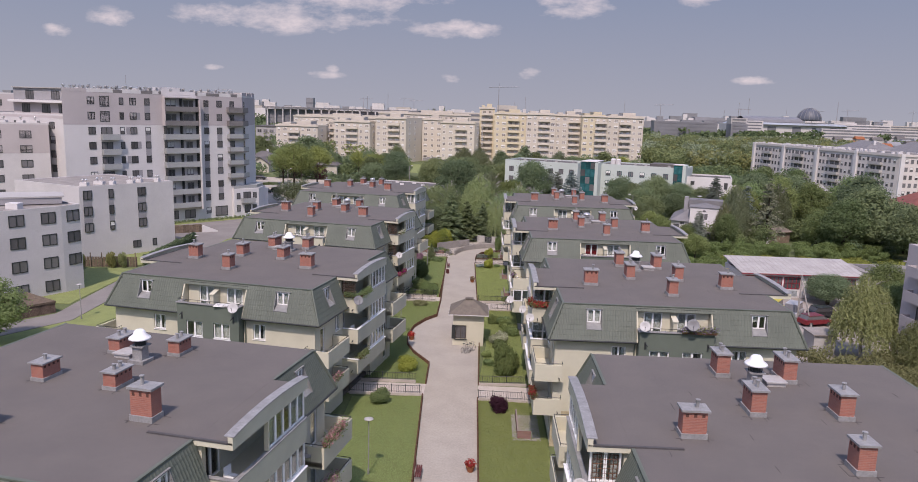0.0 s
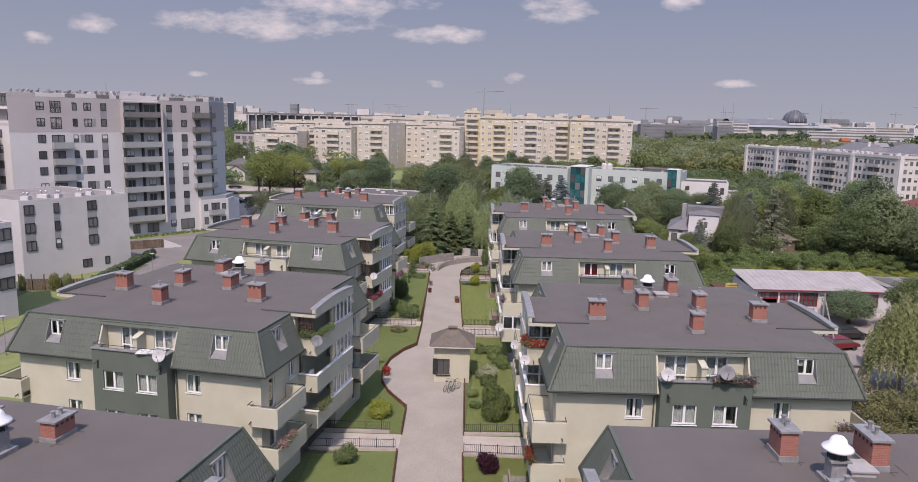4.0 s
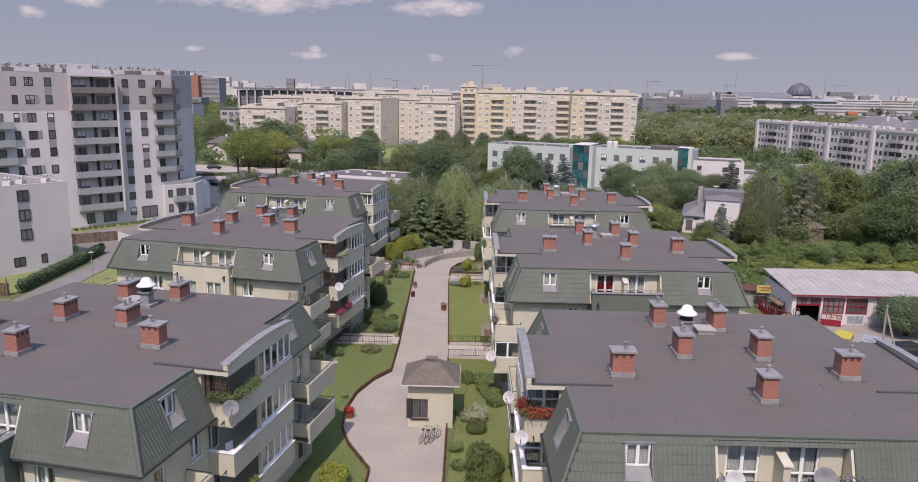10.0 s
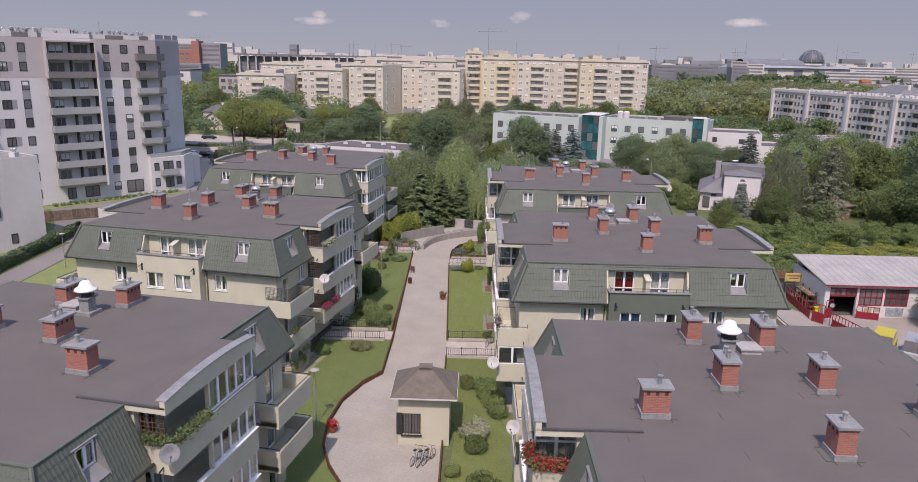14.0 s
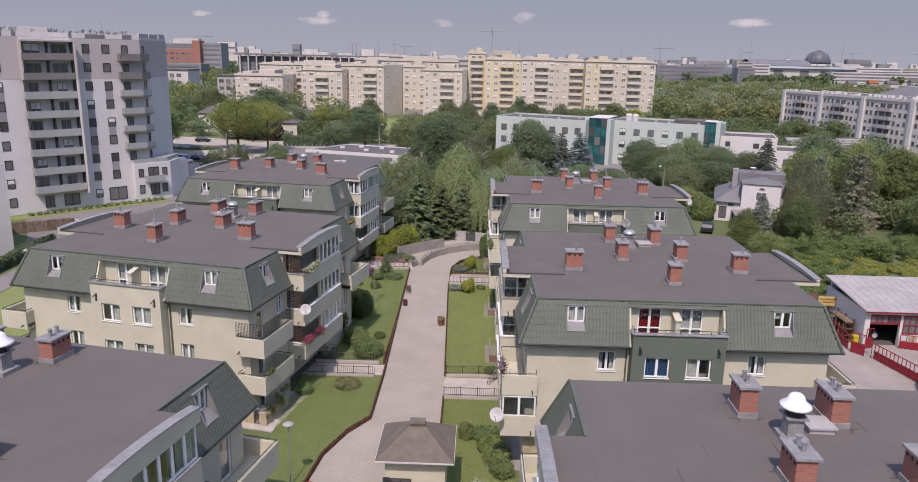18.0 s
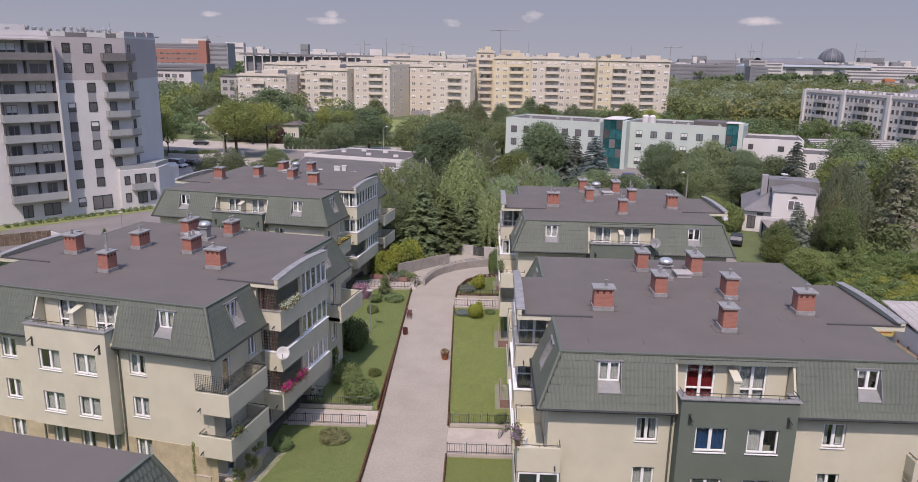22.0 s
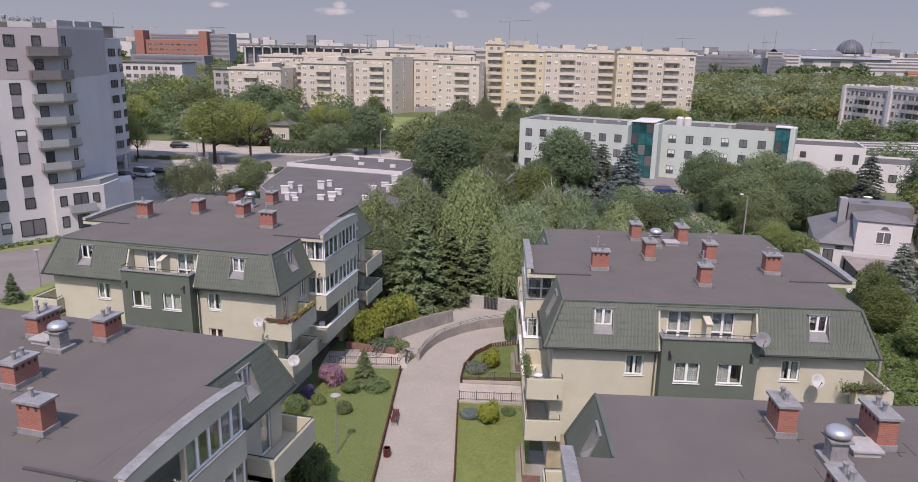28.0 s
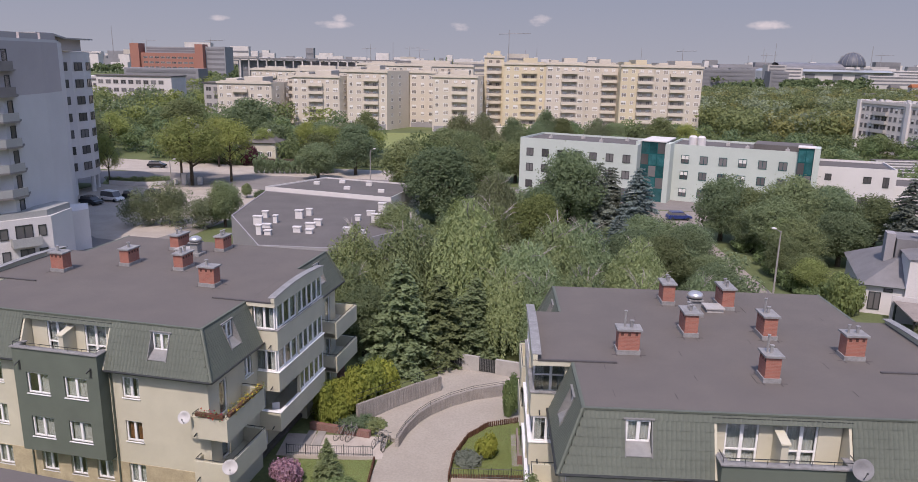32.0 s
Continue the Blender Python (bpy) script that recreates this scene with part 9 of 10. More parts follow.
g = Geo(); g.lathe(46.5, 151.5, [(0.02, 8.2), (0.5, 8.4), (0.55, 8.5), (0.0, 8.3)], 14); part("dish", g, WHITE, ho)
gh = thing("house", "small cream house with its gable to the street", "house", "garden houses")
g = Geo(); g.box(-91.4, 264, 0, -84.8, 273, 3.4)
part("wall", g, WARMWALL, gh)
g = Geo()
g.face((-91.4, 264, 3.4), (-84.8, 264, 3.4), (-88.1, 264, 5.6)); g.face((-84.8, 273, 3.4), (-91.4, 273, 3.4), (-88.1, 273, 5.6)); g.face((-91.4, 264, 3.4), (-91.4, 273, 3.4), (-84.8, 273, 3.4), (-84.8, 264, 3.4))
part("gable", g, WARMWALL, gh)
for sx, x in ((-1, -92.0), (1, -84.2)):
    g = Geo(); g.loft([[(x, 263.6, 3.0), (-88.1, 263.6, 5.64), (-88.1, 273.4, 5.64), (x, 273.4, 3.0)][::-sx], [(x, 263.6, 3.18), (-88.1, 263.6, 5.85), (-88.1, 273.4, 5.85), (x, 273.4, 3.18)][::-sx]])
    part("roof_slope", g, FLATROOF, gh)
far_window(gh, (-91.4, 264), (-84.8, 264), 3.3, 3.3, 0.8, 0.8, 1, DARKMETAL)
sh_ = thing("shed", "old brown garden shed with a sagging sheet roof", "shed")
g = Geo(); g.prism([(58.6, 137.5), (65.2, 140.5), (64.0, 144.0), (57.4, 141.0)], 0, 2.3); part("wall", g, TIMBER, sh_)
g = Geo(); g.loft([[(58.3, 136.9, 2.303), (65.8, 140.3, 2.303), (64.4, 144.4, 2.303), (56.9, 141.0, 2.303)], [(58.3, 136.9, 2.4), (65.8, 140.3, 2.5), (64.4, 144.4, 3.2), (56.9, 141.0, 3.1)]]); part("roof", g, material("rusty_sheet", (0.27, 0.215, 0.175), 0.85, var=0.25, scale=1.0, fine=8), sh_)
g = Geo(); g.prism([(59.0, 137.62), (60.0, 138.08), (59.97, 138.14), (58.97, 137.68)], 0.02, 1.9); part("door", g, GREYWHITE, sh_)
cp = thing("carport", "low carport with a flat pinkish grey roof", "carport")
g = Geo(); g.prism([(42.6, 142.8), (50.2, 140.2), (48.6, 134.0), (41.4, 136.6)], 2.3, 2.45); part("roof", g, material("pinkish_roof_felt", (0.30, 0.26, 0.235), 0.9, var=0.12, scale=0.6, fine=10), cp)
for x, y in ((42.8, 142.5), (50.0, 140.0), (48.5, 134.3), (41.6, 136.8)):
    g = Geo(); g.box(x - 0.08, y - 0.08, 0, x + 0.08, y + 0.08, 2.297); part("post", g, DARKMETAL, cp)
g = Geo(); g.prism([(42.6, 143.0), (50.3, 140.4), (50.35, 140.55), (42.65, 143.15)], 0, 2.9); part("back_wall", g, GREYWHITE, cp)
for x, y, w, d, h in ((-76.5, 250, 11, 9, 5.6), (-96, 277, 9, 8, 5), (-64, 253, 8, 8, 4.5)):
    hs = thing("house", "pale garden house with a grey hipped roof", "house", "garden houses")
    g = Geo(); g.box(x, y, 0, x + w, y + d, h); part("wall", g, WARMWALL, hs)
    g = Geo(); g.loft([[(x - 0.5, y - 0.5, h), (x + w + 0.5, y - 0.5, h), (x + w + 0.5, y + d + 0.5, h), (x - 0.5, y + d + 0.5, h)], [(x + 3.4, y + d / 2 - 0.3, h + 2.3), (x + w - 3.4, y + d / 2 - 0.3, h + 2.3), (x + w - 3.4, y + d / 2 + 0.3, h + 2.3), (x + 3.4, y + d / 2 + 0.3, h + 2.3)]])
    part("roof", g, FLATROOF, hs)
    g = Geo(); g.box(x + w * 0.6, y + d / 2, h + 1.2, x + w * 0.6 + 0.7, y + d / 2 + 0.7, h + 3.0); part("chimney", g, WHITEWALL, hs)
    for k in range(3):
        for z in ((0.9, 3.6) if h > 5.2 else (0.9,)):
            far_window(hs, (x, y), (x + w, y), w * (0.2 + 0.3 * k), z, 1.2, 1.4, 2, WHITE)

rh = thing("house", "house with a broad brownish red hipped roof among trees", "house", "garden houses")
g = Geo(); g.box(97, 154, 0, 120, 170, 5.2); part("wall", g, WARMWALL, rh)
g = Geo(); g.loft([[(96, 153, 5.203), (121, 153, 5.203), (121, 171, 5.203), (96, 171, 5.203)], [(104.5, 161.5, 10.2), (112.5, 161.5, 10.2), (112.5, 162.5, 10.2), (104.5, 162.5, 10.2)]])
part("roof", g, material("red_brown_tile", (0.23, 0.085, 0.07), 0.85, var=0.12, scale=0.6, fine=8), rh)

# white block at the right edge; its weakly lit face is put into the darker lilac colour
rb = thing("apartment_block", "grey-white block with long balconies", "apartment block")
R4 = [(50.4, 42), (65, 42), (65, 68), (48.6, 68)]
roof_and_walls(rb, R4, 11.8, LILAC)
for f in range(4):
    for s in (5, 13, 21):
        far_balcony(rb, R4[3], R4[0], s, 0.4 + 2.9 * f, 6.5, 1.1, LILAC, 1.0)
        far_window(rb, R4[3], R4[0], s, 0.5 + 2.9 * f, 4.2, 2.1, 3, DARKMETAL)

# ---- the far city ----
# pale, low-contrast walls and window bands: the city's haze is put into these colours
HAZEPALE = material("haze_pale_render", (0.52, 0.49, 0.475), 0.9, var=0.08, scale=0.05, objvar=0.2)
HAZEGREY = material("haze_grey_render", (0.245, 0.245, 0.26), 0.9, var=0.08, scale=0.05, objvar=0.2)
HAZEBEIGE = material("haze_beige_render", (0.50, 0.455, 0.40), 0.9, var=0.08, scale=0.05)
HAZEBAND = material("haze_glazing", (0.19, 0.19, 0.205), 0.4, var=0.1, scale=0.05)
red = thing("office_building", "red-clad office with a glazed grey middle", "office")
for x0, x1, y0, h in ((-366, -357, 805, 36), (-300, -292, 805, 36)):
    g = Geo(); g.box(x0, y0, 0, x1, y0 + 14, h); part("tower", g, REDBRICKFAR, red)
g = Geo(); g.box(-356.9, 808, 0, -300.1, 825, 27); part("wall", g, REDBRICKFAR, red)
g = Geo(); g.box(-354, 814, 27.003, -302, 830, 33); part("glazed_top", g, HAZEGREY, red)
for z in (28.2, 30.6):
    strip(red, "window_band", (-354, 814), (-302, 814), 1, 51, z, z + 1.4, 0.2, HAZEBAND)
g = Geo(); g.box(-291.9, 812, 0, -272, 835, 34); part("glazed_wing", g, HAZEGREY, red)
for z in (6, 11, 16, 21, 26, 30):
    strip(red, "window_band", (-291.9, 812), (-272, 812), 1, 19, z, z + 2.2, 0.2, HAZEBAND)
for f in range(5):
    for k in range(9):
        far_window(red, (-356.9, 808), (-300.1, 808), 5 + 5.8 * k, 2 + 4.9 * f, 4.4, 1.9, 3, PALEGREY)
# rows of parking canopies beyond the low wing
for k in range(7):
    y = 229 + 5.4 * k
    x0 = 88 + 0.34 * (y - 229)
    cp = thing("parking_canopy", "long low parking canopy with a dark flat roof", "canopy", "parking canopies", (x0, y, 0))
    cp.rotation_euler = (0, 0, 0.05)
    g = Geo(); g.box(0, 0, 2.7, 27, 3.0, 2.85); part("roof", g, FLATROOF, cp)
    g = Geo(); g.box(0, -0.08, 2.62, 27, -0.003, 2.9); part("fascia", g, WHITEWALL, cp)
    for i in range(6):
        g = Geo(); g.box(0.3 + 5.2 * i, 2.5, 0, 0.5 + 5.2 * i, 2.7, 2.697); part("post", g, GREYWALL, cp)
cityscape = [(-300, -230, 520, 12, HAZEPALE), (-270, -215, 600, 16, HAZEGREY), (-90, 30, 700, 24, HAZEBEIGE), (205, 282, 900, 21, HAZEGREY), (300, 320, 905, 20, HAZEGREY), (330, 352, 1000, 27, HAZEPALE), (355, 392, 1050, 24, HAZEPALE), (560, 640, 1180, 22, HAZEPALE), (600, 760, 1300, 22, HAZEBEIGE), (470, 620, 1040, 16, HAZEPALE), (700, 820, 1100, 15, HAZEPALE)]
gl = thing("office_building", "long glazed office with a dark overhanging roof", "office")
g = Geo(); g.box(-193, 622, 0, -62, 645, 22.6); part("wall", g, HAZEGREY, gl)
g = Geo(); g.box(-195, 618, 23.4, -60, 648, 24.6); part("roof", g, SLATE, gl)
g = Geo(); g.box(-146, 614, 0, -66, 621.7, 19.6); part("cream_volume", g, HAZEBEIGE, gl)
for k in range(5):
    strip(gl, "window_band", (-193, 622), (-62, 622), 1, 46, 3 + 4 * k, 5.4 + 4 * k, 0.25, HAZEBAND)
for k in range(20):
    g = Geo(); g.box(-191 + 6.7 * k, 618.5, 19.7 if k > 6 else 0, -190 + 6.7 * k, 619.5, 23.39); part("column", g, HAZEPALE, gl)
for k in range(18):
    strip(gl, "window_band", (-146, 614), (-66, 614), 2 + 4.3 * k, 4.6 + 4.3 * k, 15.5, 18.0, 0.2, HAZEBAND)
for x0, x1, y, h, lab in ((-182, -147, 400, 16.0, "pale flat-roofed commercial building with dark windows"), (-133, -121, 402, 13.6, "small pale green office among trees"), (-215, -190, 430, 13.0, "grey flat-roofed hall behind trees")):
    cb = thing("commercial_building", lab, "building", "commercial buildings")
    g = Geo(); g.box(x0, y, 0, x1, y + 16, h); part("wall", g, HAZEPALE, cb)
    g = Geo(); g.box(x0 - 0.4, y - 0.4, h + 0.003, x1 + 0.4, y + 16.4, h + 0.5); part("roof", g, FLATROOF, cb)
    for f in range(3):
        for k in range(int((x1 - x0) / 3.6)):
            far_window(cb, (x0, y), (x1, y), 2.2 + 3.5 * k, h - 3.4 - 3.6 * f, 2.4, 1.8, 2, GREYWALL)
random.seed(21)
for x0, x1, y, h, m in cityscape:
    fb = thing("distant_building", "distant city block with rows of windows", "building", "distant blocks")
    g = Geo(); g.box(x0, y, 0, x1, y + 18, h); part("wall", g, m, fb)
    for f in range(max(2, int(h / 4.5))):
        strip(fb, "window_band", (x0, y), (x1, y), 2, x1 - x0 - 2, h - 3.0 - f * 4.2, h - 1.2 - f * 4.2, 0.25, HAZEBAND)
for i in range(60):
    x = random.uniform(-900, 1500); y = random.uniform(1400, 2300); w = random.uniform(15, 70); h = random.uniform(14, 34) if random.random() < 0.85 else random.uniform(40, 60)
    fb = thing("distant_building", "pale block on the city skyline", "building", "skyline blocks")
    g = Geo(); g.box(x, y, 0, x + w, y + 20, h); part("wall", g, random.choice((HAZEPALE, HAZEBEIGE, HAZEGREY)), fb)
    for f in range(2):
        strip(fb, "window_band", (x, y), (x + w, y), 1, w - 1, h * (0.35 + 0.3 * f), h * (0.45 + 0.3 * f), 0.4, HAZEBAND)
for i in range(70):
    x, y = random.uniform(150, 700), random.uniform(420, 1000)
    if x < 0.5 * y - 60:
        continue
    hs = thing("far_house", "small distant house with a red roof", "house", "far red roofs")
    w = random.uniform(8, 14)
    g = Geo(); g.box(x, y, 0, x + w, y + 9, 6); part("wall", g, HAZEPALE, hs)
    g = Geo(); g.loft([[(x - 0.6, y - 0.6, 6), (x + w + 0.6, y - 0.6, 6), (x + w + 0.6, y + 9.6, 6), (x - 0.6, y + 9.6, 6)], [(x, y + 4, 9.5), (x + w, y + 4, 9.5), (x + w, y + 5, 9.5), (x, y + 5, 9.5)]])
    part("roof", g, random.choice((ORANGE, FLATROOF, HAZEGREY)), hs)
mall = thing("domed_hall", "large hall with a glazed steel dome", "hall")
g = Geo()
g.lathe(500, 1155, [(18 * math.cos(radians(a)), 26 + 20 * math.sin(radians(a))) for a in range(0, 91, 9)], 32)
part("dome", g, material("blue_dome_glass", (0.10, 0.11, 0.135), 0.5, var=0.1, scale=0.05, spec=0.4), mall, smooth=True)
g = Geo()
for k in range(16):
    a = k * math.tau / 16
    for i in range(8):
        e0, e1 = radians(11 * i), radians(11 * (i + 1))
        g.bar((500 + 18.2 * math.cos(e0) * math.cos(a), 1155 + 18.2 * math.cos(e0) * math.sin(a), 26 + 20.2 * math.sin(e0)), (500 + 18.2 * math.cos(e1) * math.cos(a), 1155 + 18.2 * math.cos(e1) * math.sin(a), 26 + 20.2 * math.sin(e1)), 0.25, 4)
part("dome_ribs", g, ZINC, mall)
g = Geo(); g.box(372, 1140, 0, 560, 1185, 19); part("wall", g, HAZEPALE, mall)
SKYROOF = material("blue_grey_glazing", (0.33, 0.36, 0.40), 0.3, var=0.1, scale=0.02)
g = Geo()
for k in range(8):
    a0, a1 = radians(22.5 * k), radians(22.5 * (k + 1))
    g.face((396, 1160 - 18 * math.cos(a0), 23 + 8 * math.sin(a0)), (396, 1160 - 18 * math.cos(a1), 23 + 8 * math.sin(a1)), (486, 1160 - 18 * math.cos(a1), 23 + 8 * math.sin(a1)), (486, 1160 - 18 * math.cos(a0), 23 + 8 * math.sin(a0)))
g.loft([[(396, 1142, 22), (486, 1142, 22), (486, 1178, 22), (396, 1178, 22)], [(396, 1142, 23), (486, 1142, 23), (486, 1178, 23), (396, 1178, 23)]])
part("vaulted_roof", g, HAZEBAND, mall)
g = Geo(); g.loft([[(378, 1136, 19.003), (552, 1136, 19.003), (552, 1190, 19.003), (378, 1190, 19.003)], [(384, 1141, 22), (546, 1141, 22), (546, 1186, 22), (384, 1186, 22)]]); part("roof", g, SKYROOF, mall)
for x in (388, 410, 432, 470, 500, 525):
    strip(mall, "window_band", (372, 1140), (560, 1140), x - 372, x - 372 + 13, 5, 16, 0.3, HAZEBAND)

# the skyline, haze put into its wall colours: hundreds of small blocks too far to tell apart
rs = random.Random(77)
for mat, lab, k in ((HAZEPALE, "pale distant city blocks along the skyline", 260), (HAZEGREY, "grey distant city blocks along the skyline", 160)):
    g = Geo()
    for i in range(k):
        y = rs.uniform(1250, 3400); x = rs.uniform(-0.75, 0.85) * y; w = rs.uniform(10, 60); h = rs.uniform(8, 26) * (1 + (y > 2200) * rs.random() * 0.9)
        g.box(x, y, 0, x + w, y + 15, h)
    solo("skyline", g, mat, lab, "city", kind="stuff")
g = Geo()
for i in range(26):
    y = rs.uniform(1500, 3000); x = rs.uniform(-0.5, 0.7) * y; h = rs.uniform(45, 85)
    g.bar((x, y, 0), (x, y, h), 1.0, 4, 0.5)
    if i % 2:
        g.bar((x - h * 0.25, y, h * 0.9), (x + h * 0.5, y, h * 0.93), 0.6, 4)
solo("masts", g, GREYWALL, "distant masts chimneys and tower cranes", "masts", kind="stuff")


# ---- things on the estate's balconies, roofs and walls ----
def on_building(key, u, v, z):
    """A world place from a building's own plan (u from the path side, v from its front)."""
    side = 1 if key[0] == "R" else -1
    return estate[key].matrix_basis @ Vector((side * u, v, z))


def dish(key, u, v, z, r=0.40, face=-90.0, mat=None):
    p = on_building(key, u, v, z)
    o = thing("satellite_dish", "pale round satellite dish on a wall bracket" if mat is None else "grey mesh satellite dish on a bracket", "satellite dish", "satellite dishes", p)
    o.rotation_euler = (0, radians(68), radians(face))
    g = Geo()
    g.lathe(0, 0, [(0.03, -0.02), (r * 0.5, 0.03), (r * 0.85, 0.10), (r, 0.16), (r * 0.97, 0.165), (r * 0.5, 0.05), (0.0, 0.01)], 18)
    part("reflector", g, mat or PALEDISH, o, smooth=True)
    g = Geo(); g.bar((r * 0.9, 0, 0.13), (0.1, 0, r * 1.1), 0.015); g.cyl(0.1, 0, r * 1.05, r * 1.2, 0.04, n=8)
    part("feed_arm", g, DARKMETAL, o)
    g = Geo(); g.bar((0, 0, -0.02), (-0.15, 0, -0.35), 0.025)
    part("bracket", g, DARKMETAL, o)


PALEDISH = material("pale_dish", (0.50, 0.49, 0.48), 0.6, var=0.06)
SILVER = material("grey_dish", (0.22, 0.22, 0.225), 0.6, var=0.08)
for args in (("L2", 7.0, -0.75, 10.0, 0.42), ("L2", -1.0, 5.9, 9.7, 0.42, -60, SILVER), ("L3", -1.2, 5.8, 7.2, 0.42, -80), ("L4", 1.4, -0.5, 7.0, 0.36), ("L4", -1.2, -0.6, 4.4, 0.42, -70),
             ("R2", -1.1, 5.6, 9.0, 0.36, -100), ("R2", 10.6, -0.7, 10.7, 0.45, -100, SILVER), ("R2", 7.1, -0.5, 10.4, 0.4, -100), ("R4", 12.3, -0.7, 10.2, 0.45, -90, SILVER), ("R4", 15.9, -0.3, 7.6, 0.42, -80), ("R2", -1.2, 14.0, 7.4, 0.38, -120),
             ("R3", -1.2, -0.6, 4.5, 0.45, -110), ("R1", -1.2, 5.6, 9.9, 0.36, -100), ("R1", -1.2, 8, 7.4, 0.38, -110), ("R4", 20.6, 7.5, 11.0, 0.45, -60)):
    dish(*args)


def flower_box(key, u0, v0, u1, v1, z, mat, label, n=420):
    p, q = on_building(key, u0, v0, z), on_building(key, u1, v1, z)
    o = thing("flower_box", label, "flower box", "balcony flowers")
    d = (q - p); L = d.length; d = d.normalized(); nn = Vector((-d.y, d.x, 0)) * 0.11
    g = Geo()
    ring = [p - nn, q - nn, q + nn, p + nn]
    g.loft([[(*c.xy, z) for c in ring], [(*c.xy, z + 0.18) for c in ring]])
    part("box", g, LOG, o)
    rng = np.random.default_rng(int(abs(p.x * 31 + p.y)))
    for nm, m, k in (("foliage", LEAFLIGHT, n), ("blossom", mat, n)):
        t = rng.random(k)[:, None]
        pos = np.array(p)[None] * (1 - t) + np.array(q)[None] * t + rng.normal(scale=(0.14, 0.14, 0.13), size=(k, 3)) + np.array((0, 0, 0.28 if nm == "foliage" else 0.33))
        ob = new(nm, leaf_mesh(nm, pos, rng.normal(size=(k, 3)) + np.array((0, 0, 0.42)), 0.09, m)); ob.parent = o


MAUVE = leaf_material("mauve_flower", (0.22, 0.14, 0.24), (0.42, 0.32, 0.42))
WHITEFL = leaf_material("white_flower", (0.5, 0.5, 0.45), (0.75, 0.75, 0.7))
YELFL = leaf_material("yellow_flower", (0.4, 0.26, 0.04), (0.55, 0.4, 0.08))
MAGENTA = leaf_material("magenta_flower", (0.4, 0.01, 0.16), (0.6, 0.05, 0.3))
flower_box("R2", 9.9, -0.45, 12.5, -0.45, 9.95, MAUVE, "balcony box with trailing mauve flowers")
flower_box("R2", -0.9, 6.2, 0.5, 6.2, 9.75, REDFLOWER, "balcony box with bright red geraniums")
flower_box("R2", -1.0, 6.3, -1.0, 7.6, 9.75, REDFLOWER, "balcony box with bright red geraniums")
flower_box("R2", -1.0, -0.3, -1.0, 1.6, 4.15, REDFLOWER, "balcony box with red pelargoniums")
flower_box("L2", -0.9, 6.25, 0.4, 6.2, 9.75, LEAFLIGHT, "balcony box with lush green plants")
flower_box("L2", -1.0, 6.6, -1.0, 9.0, 9.75, LEAFLIGHT, "balcony box with lush green plants")
flower_box("L2", -1.0, 0.0, -1.0, 2.2, 4.15, PINKFLOWER, "balcony box with pink flowers", 700)
flower_box("L2", -1.0, 6.4, -1.0, 8.4, 4.15, LEAF, "balcony box with mixed green plants")
flower_box("L3", -1.0, 6.2, -1.0, 7.4, 4.15, MAGENTA, "balcony box with magenta petunias", 600)
flower_box("L3", -1.0, 8.0, -1.0, 9.2, 4.15, MAGENTA, "balcony box with magenta petunias", 600)
flower_box("L3", -1.0, 6.4, -1.0, 8.6, 9.75, WHITEFL, "balcony box with white flowers")
flower_box("L4", -0.95, 0.0, -0.95, 3.8, 6.95, YELFL, "balcony box with yellow flowers", 130)
flower_box("L4", -0.8, -0.25, 0.9, -0.25, 6.95, REDFLOWER, "balcony box with a few dark red flowers", 36)
flower_box("L1", -1.0, 15.6, -1.0, 18.6, 6.95, PINKFLOWER, "balcony box with pink flowers", 700)
flower_box("L1", -0.95, 15.8, -0.95, 17.5, 4.15, PINKFLOWER, "balcony box with pink flowers", 500)
flower_box("R4", -0.95, -0.1, -0.95, 2.4, 6.95, LEAF, "balcony box with trailing green plants")
flower_box("R3", -0.95, -0.1, -0.95, 1.4, 6.95, MAUVE, "balcony box with pale flowers", 200)
flower_box("L3", -0.95, 0.1, -0.95, 0.9, 4.15, LEAFLIGHT, "balcony box with sparse trailing plants", 90)
flower_box("R4", 17.5, -0.25, 19.8, -0.25, 6.95, LEAF, "balcony box with green plants")
flower_box("R2", 17.9, -0.25, 20.2, -0.25, 6.95, MAUVE, "balcony box with dark flowers")


def swap_curtain(key, kind, a0, z0, mat, tol=0.15):
    """Gives one window of a building another curtain colour."""
    for w in estate[key].children:
        if w.name.split(".")[0] != kind:
            continue
        xs = [abs(c[0]) for c in w.bound_box]
        if abs(min(xs) - a0) < tol and abs(min(c[2] for c in w.bound_box) - z0) < tol:
            for c in w.children:
                if c.name.split(".")[0] == "curtain":
                    c.material_slots[0].link = "OBJECT"
                    c.material_slots[0].material = mat


BLUEBLIND = material("blue_blind", (0.03, 0.12, 0.3), 0.8)
TERRACOTTA = material("orange_blind", (0.42, 0.2, 0.08), 0.85)
swap_curtain("R3", "terrace_door", 7.35, 8.95, REDCURTAIN)
swap_curtain("R3", "window", 7.6, 7.15, BLUEBLIND)
swap_curtain("L4", "window", 4.9, 4.4, TERRACOTTA)


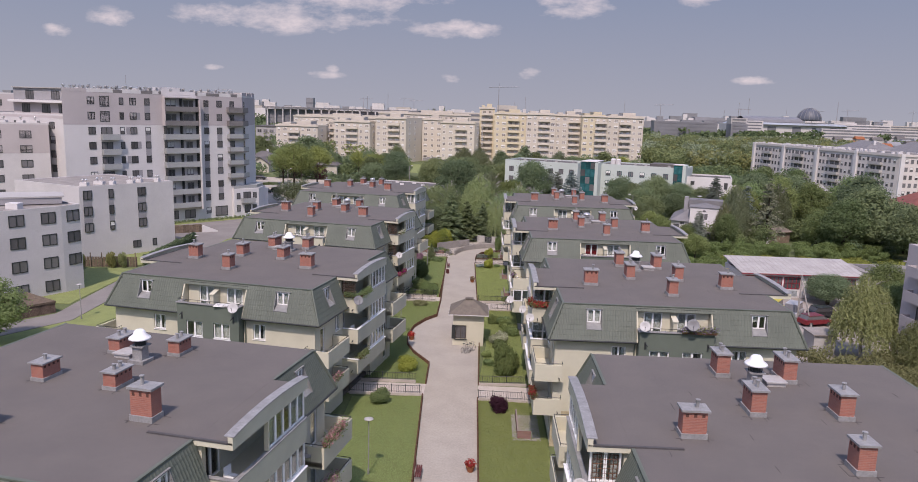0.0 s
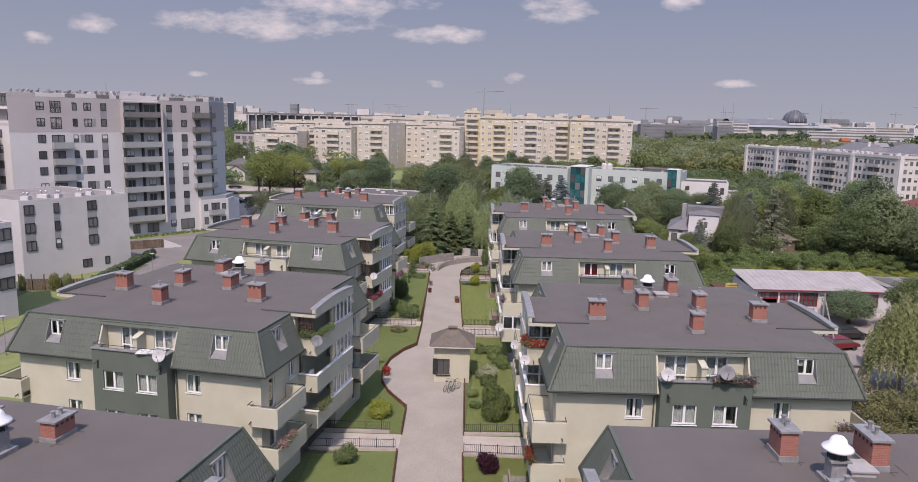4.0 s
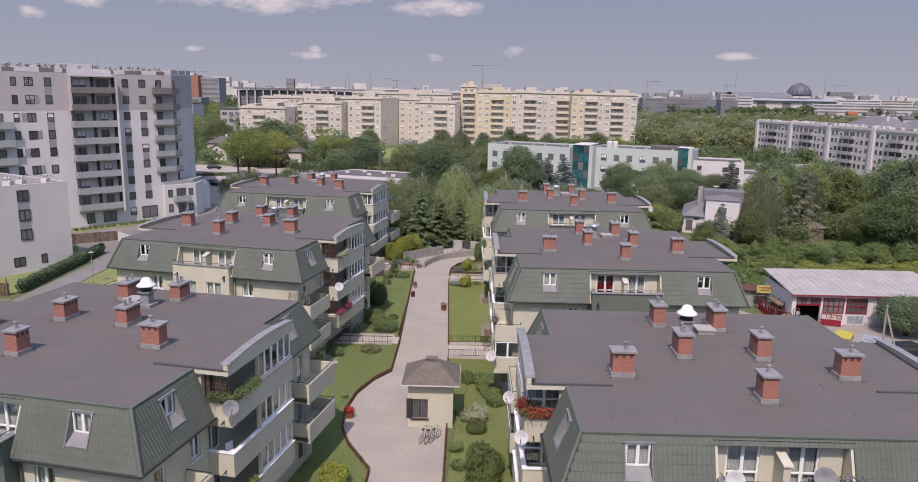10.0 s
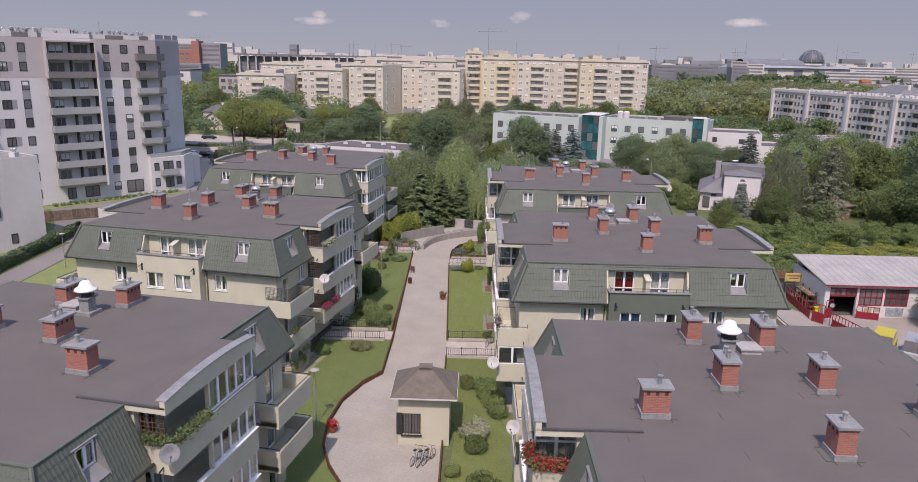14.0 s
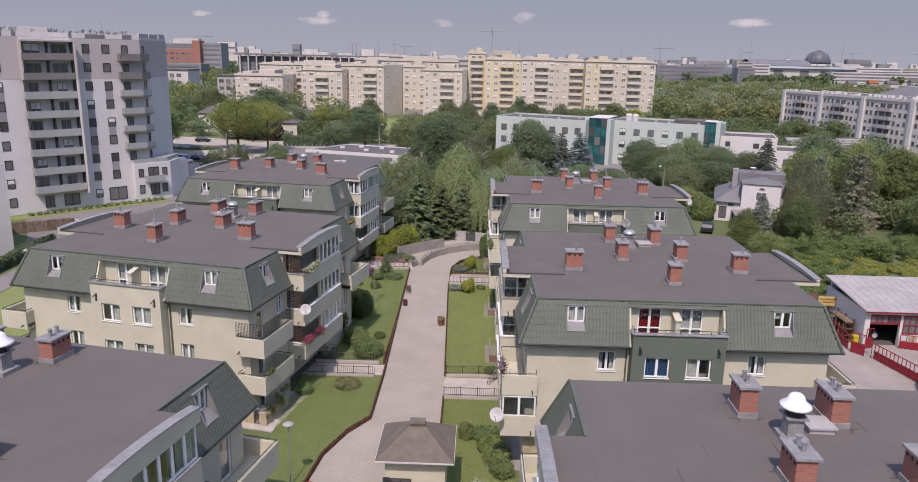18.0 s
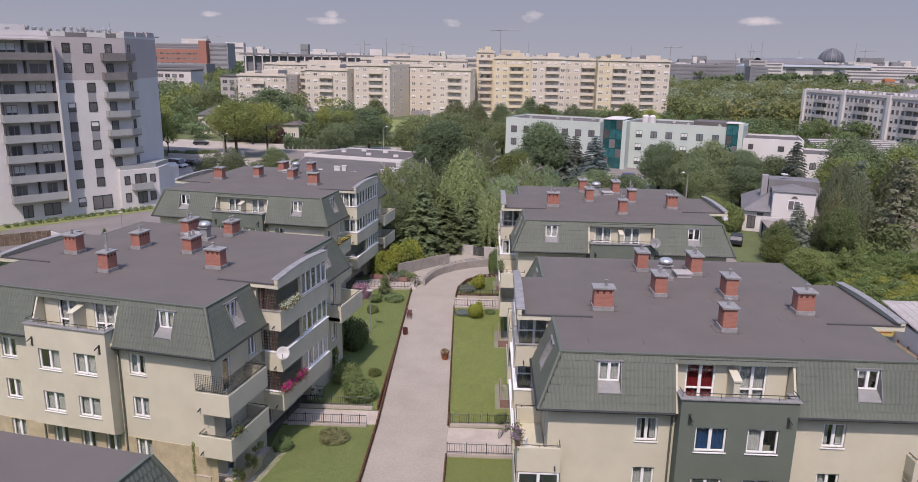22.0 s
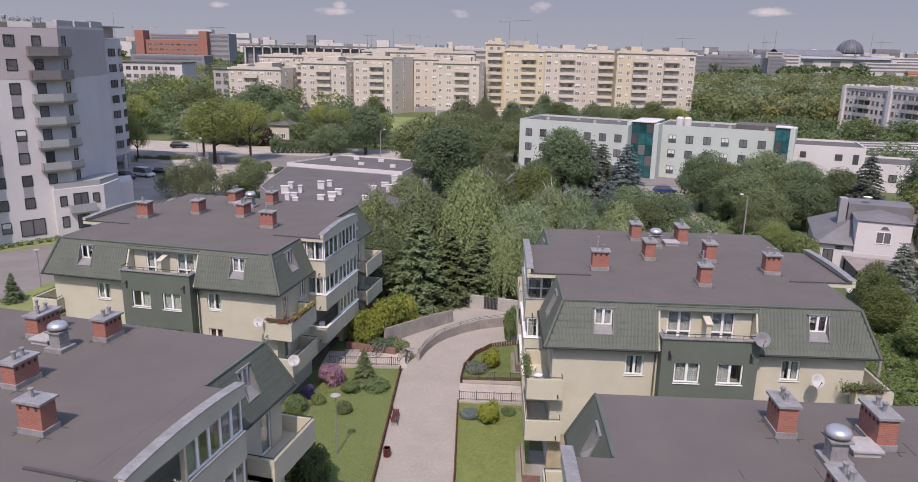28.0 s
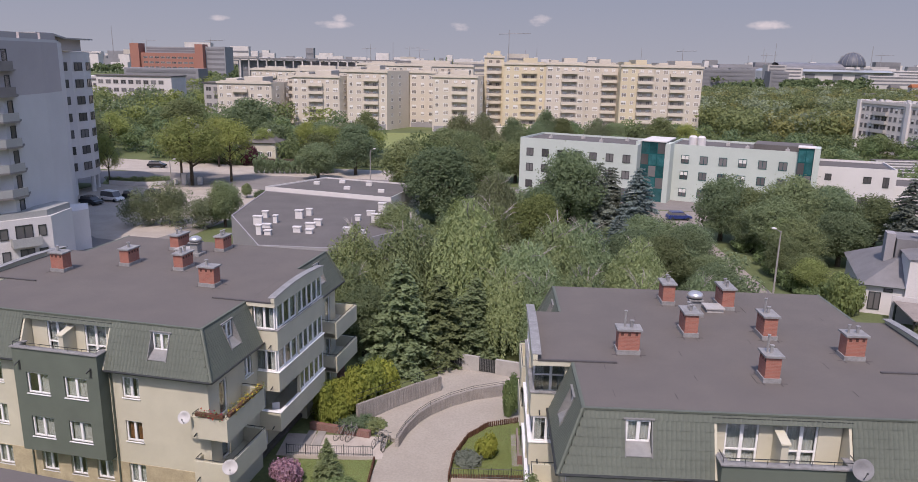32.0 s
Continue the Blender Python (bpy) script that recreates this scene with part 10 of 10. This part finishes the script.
def garden_chair(key, u, v, z, mat, a=0.0):
    p = on_building(key, u, v, z)
    o = thing("balcony_chair", "light plastic balcony chair", "chair", "balcony chairs", p)
    o.rotation_euler = (0, 0, a)
    g = Geo(); g.box(-0.24, -0.24, 0.4, 0.24, 0.24, 0.44); part("seat", g, mat, o)
    g = Geo(); g.box(-0.24, 0.2, 0.441, 0.24, 0.25, 0.88); part("backrest", g, mat, o)
    for x in (-0.21, 0.21):
        for y in (-0.21, 0.21):
            g = Geo(); g.bar((x, y, 0), (x, y, 0.4), 0.02, 5); part("leg", g, mat, o)


for key, u, v, z, a in (("L2", 0.0, 14.8, LEVELS[2], 0.4), ("L2", -0.2, 16.0, LEVELS[1], 2.0), ("L2", -0.1, 7.4, LEVELS[2], 1.0), ("R2", 0.2, 7.2, LEVELS[3], 2.0), ("R3", -0.3, 0.6, LEVELS[2], 1.2), ("L4", 0.0, 7.4, LEVELS[1], 0.4), ("R1", 0.1, 7.5, LEVELS[3], 1.2), ("L1", 0.1, 7.5, LEVELS[3], 1.2), ("L1", 0.0, 15.4, LEVELS[2], 0.3), ("R4", -0.2, 1.4, LEVELS[2], 1.2)):
    garden_chair(key, u, v, z, WHITE if v < 10 else CONCRETE, a)


for key, z in (("L2", 9.8), ("L3", 9.8), ("L3", 7.0), ("L3", 4.2), ("R1", 9.8)):
    p0, p1 = on_building(key, -0.6, 6.25, z), on_building(key, 0.5, 6.25, z)
    o = thing("trellis", "dark wooden lattice screen on a loggia", "trellis", "loggia trellises")
    g = Geo()
    for k in range(7):
        c = p0.lerp(p1, k / 6); g.bar((c.x, c.y, z), (c.x, c.y, z + 1.35), 0.02, 4)
    for k in range(7):
        g.bar((p0.x, p0.y, z + 0.22 * k), (p1.x, p1.y, z + 0.22 * k), 0.02, 4)
    part("lattice", g, LOG, o)

# iron mesh round one upper balcony, and glazing round another
for a, c in (((1.15, -0.2), (-0.9, -0.2)), ((-0.9, -0.2), (-0.9, 4.0))):
    p0, p1 = on_building("L3", *a, 6.95), on_building("L3", *c, 6.95)
    o = thing("balcony_screen", "dark iron mesh screen on a balcony parapet", "screen", "balcony screens")
    L = (p1 - p0).length
    n = int(L / 0.11)
    g = Geo()
    for k in range(n + 1):
        q = p0.lerp(p1, k / n); g.bar((q.x, q.y, 6.9), (q.x, q.y, 7.98), 0.014, 4)
    for k in range(10):
        g.bar((p0.x, p0.y, 6.95 + 0.11 * k), (p1.x, p1.y, 6.95 + 0.11 * k), 0.01, 4)
    part("mesh", g, DARKMETAL, o)

# clothes airer on the terrace of one block
p = on_building("L2", 8.2, -0.15, 9.0)
o = thing("clothes_airer", "white clothes airer with pale laundry on a terrace", "clothes airer", at=p)
g = Geo(); g.box(-0.8, -0.3, 0.9, 0.8, 0.5, 0.94); part("rack", g, WHITE, o)
for k in range(4):
    g = Geo(); g.box(-0.75 + 0.4 * k, -0.28, 0.941, -0.42 + 0.4 * k, 0.45, 1.0); part("laundry", g, CURTAIN, o)
for x in (-0.7, 0.7):
    g = Geo(); g.bar((x, 0, 0), (x, 0.1, 0.9), 0.015, 5); part("leg", g, ZINC, o)

# fully glazed loggias
for key, sd, levels in (("L4", -1, (3, 2)), ("R1", 1, (3, 2)), ("R4", 1, (2,))):
    MIRROR[0] = sd
    for k in levels:
        z = LEVELS[k] + 0.98
        top = (LEVELS[k + 1] - 0.38 if k < 3 else 11.4) - 0.03
        window(estate[key], "x", -0.75, 0.65, z, top, 6.24, 1, leaves=2, sill=False, name="loggia_glazing", drape=(CURTAIN, "sides"))
        if key == "L4":
            window(estate[key], "y", 6.4, 9.15, z, top, -0.82, 1, leaves=3, sill=False, name="loggia_glazing", drape=(CURTAIN, "sides"))
# inner glazed screens of open loggias
for key in ("R2", "R3", "R4"):
    for k in (2, 3):
        window(estate[key], "x", -0.72, 1.2, LEVELS[k] + 0.02, (LEVELS[k + 1] - 0.38 if k < 3 else 11.4) - 0.03, 8.3, 1, leaves=2, sill=False, name="loggia_screen", drape=(CURTAIN, "sides"), cross=LEVELS[k] + 1.0)
MIRROR[0] = 1
# glazed lower corner balcony
window(estate["R3"], "x", -0.9, 1.15, 4.25, 5.6, -0.24, 1, leaves=2, sill=False, name="balcony_glazing")

for u, v, h in ((11.0, 5.5, 1.3), (12.9, 11.3, 0.4), (12.1, 16.0, 0.6)):
    g = Geo(); g.cyl(-u, v, ZR + 1.1, ZR + 1.3 + h, 0.06, n=8); g.cyl(-u, v, ZR + 1.3 + h, ZR + 1.34 + h, 0.1, n=8)
    part("flue_pipe", g, ZINC, estate["L3"])
# tall flue pipes on one block's chimneys
for u, v, h in ((4.05, 7.6, 0.95), (12.2, 10.6, 0.9), (10.3, 4.8, 0.95), (15.5, 7.9, 0.5)):
    g = Geo(); g.cyl(u - 0.2, v, ZR + 1.3, ZR + 1.3 + h, 0.06, n=8); g.cyl(u - 0.2, v, ZR + 1.3 + h, ZR + 1.34 + h, 0.09, n=8)
    part("flue_pipe", g, ZINC, estate["R4"])
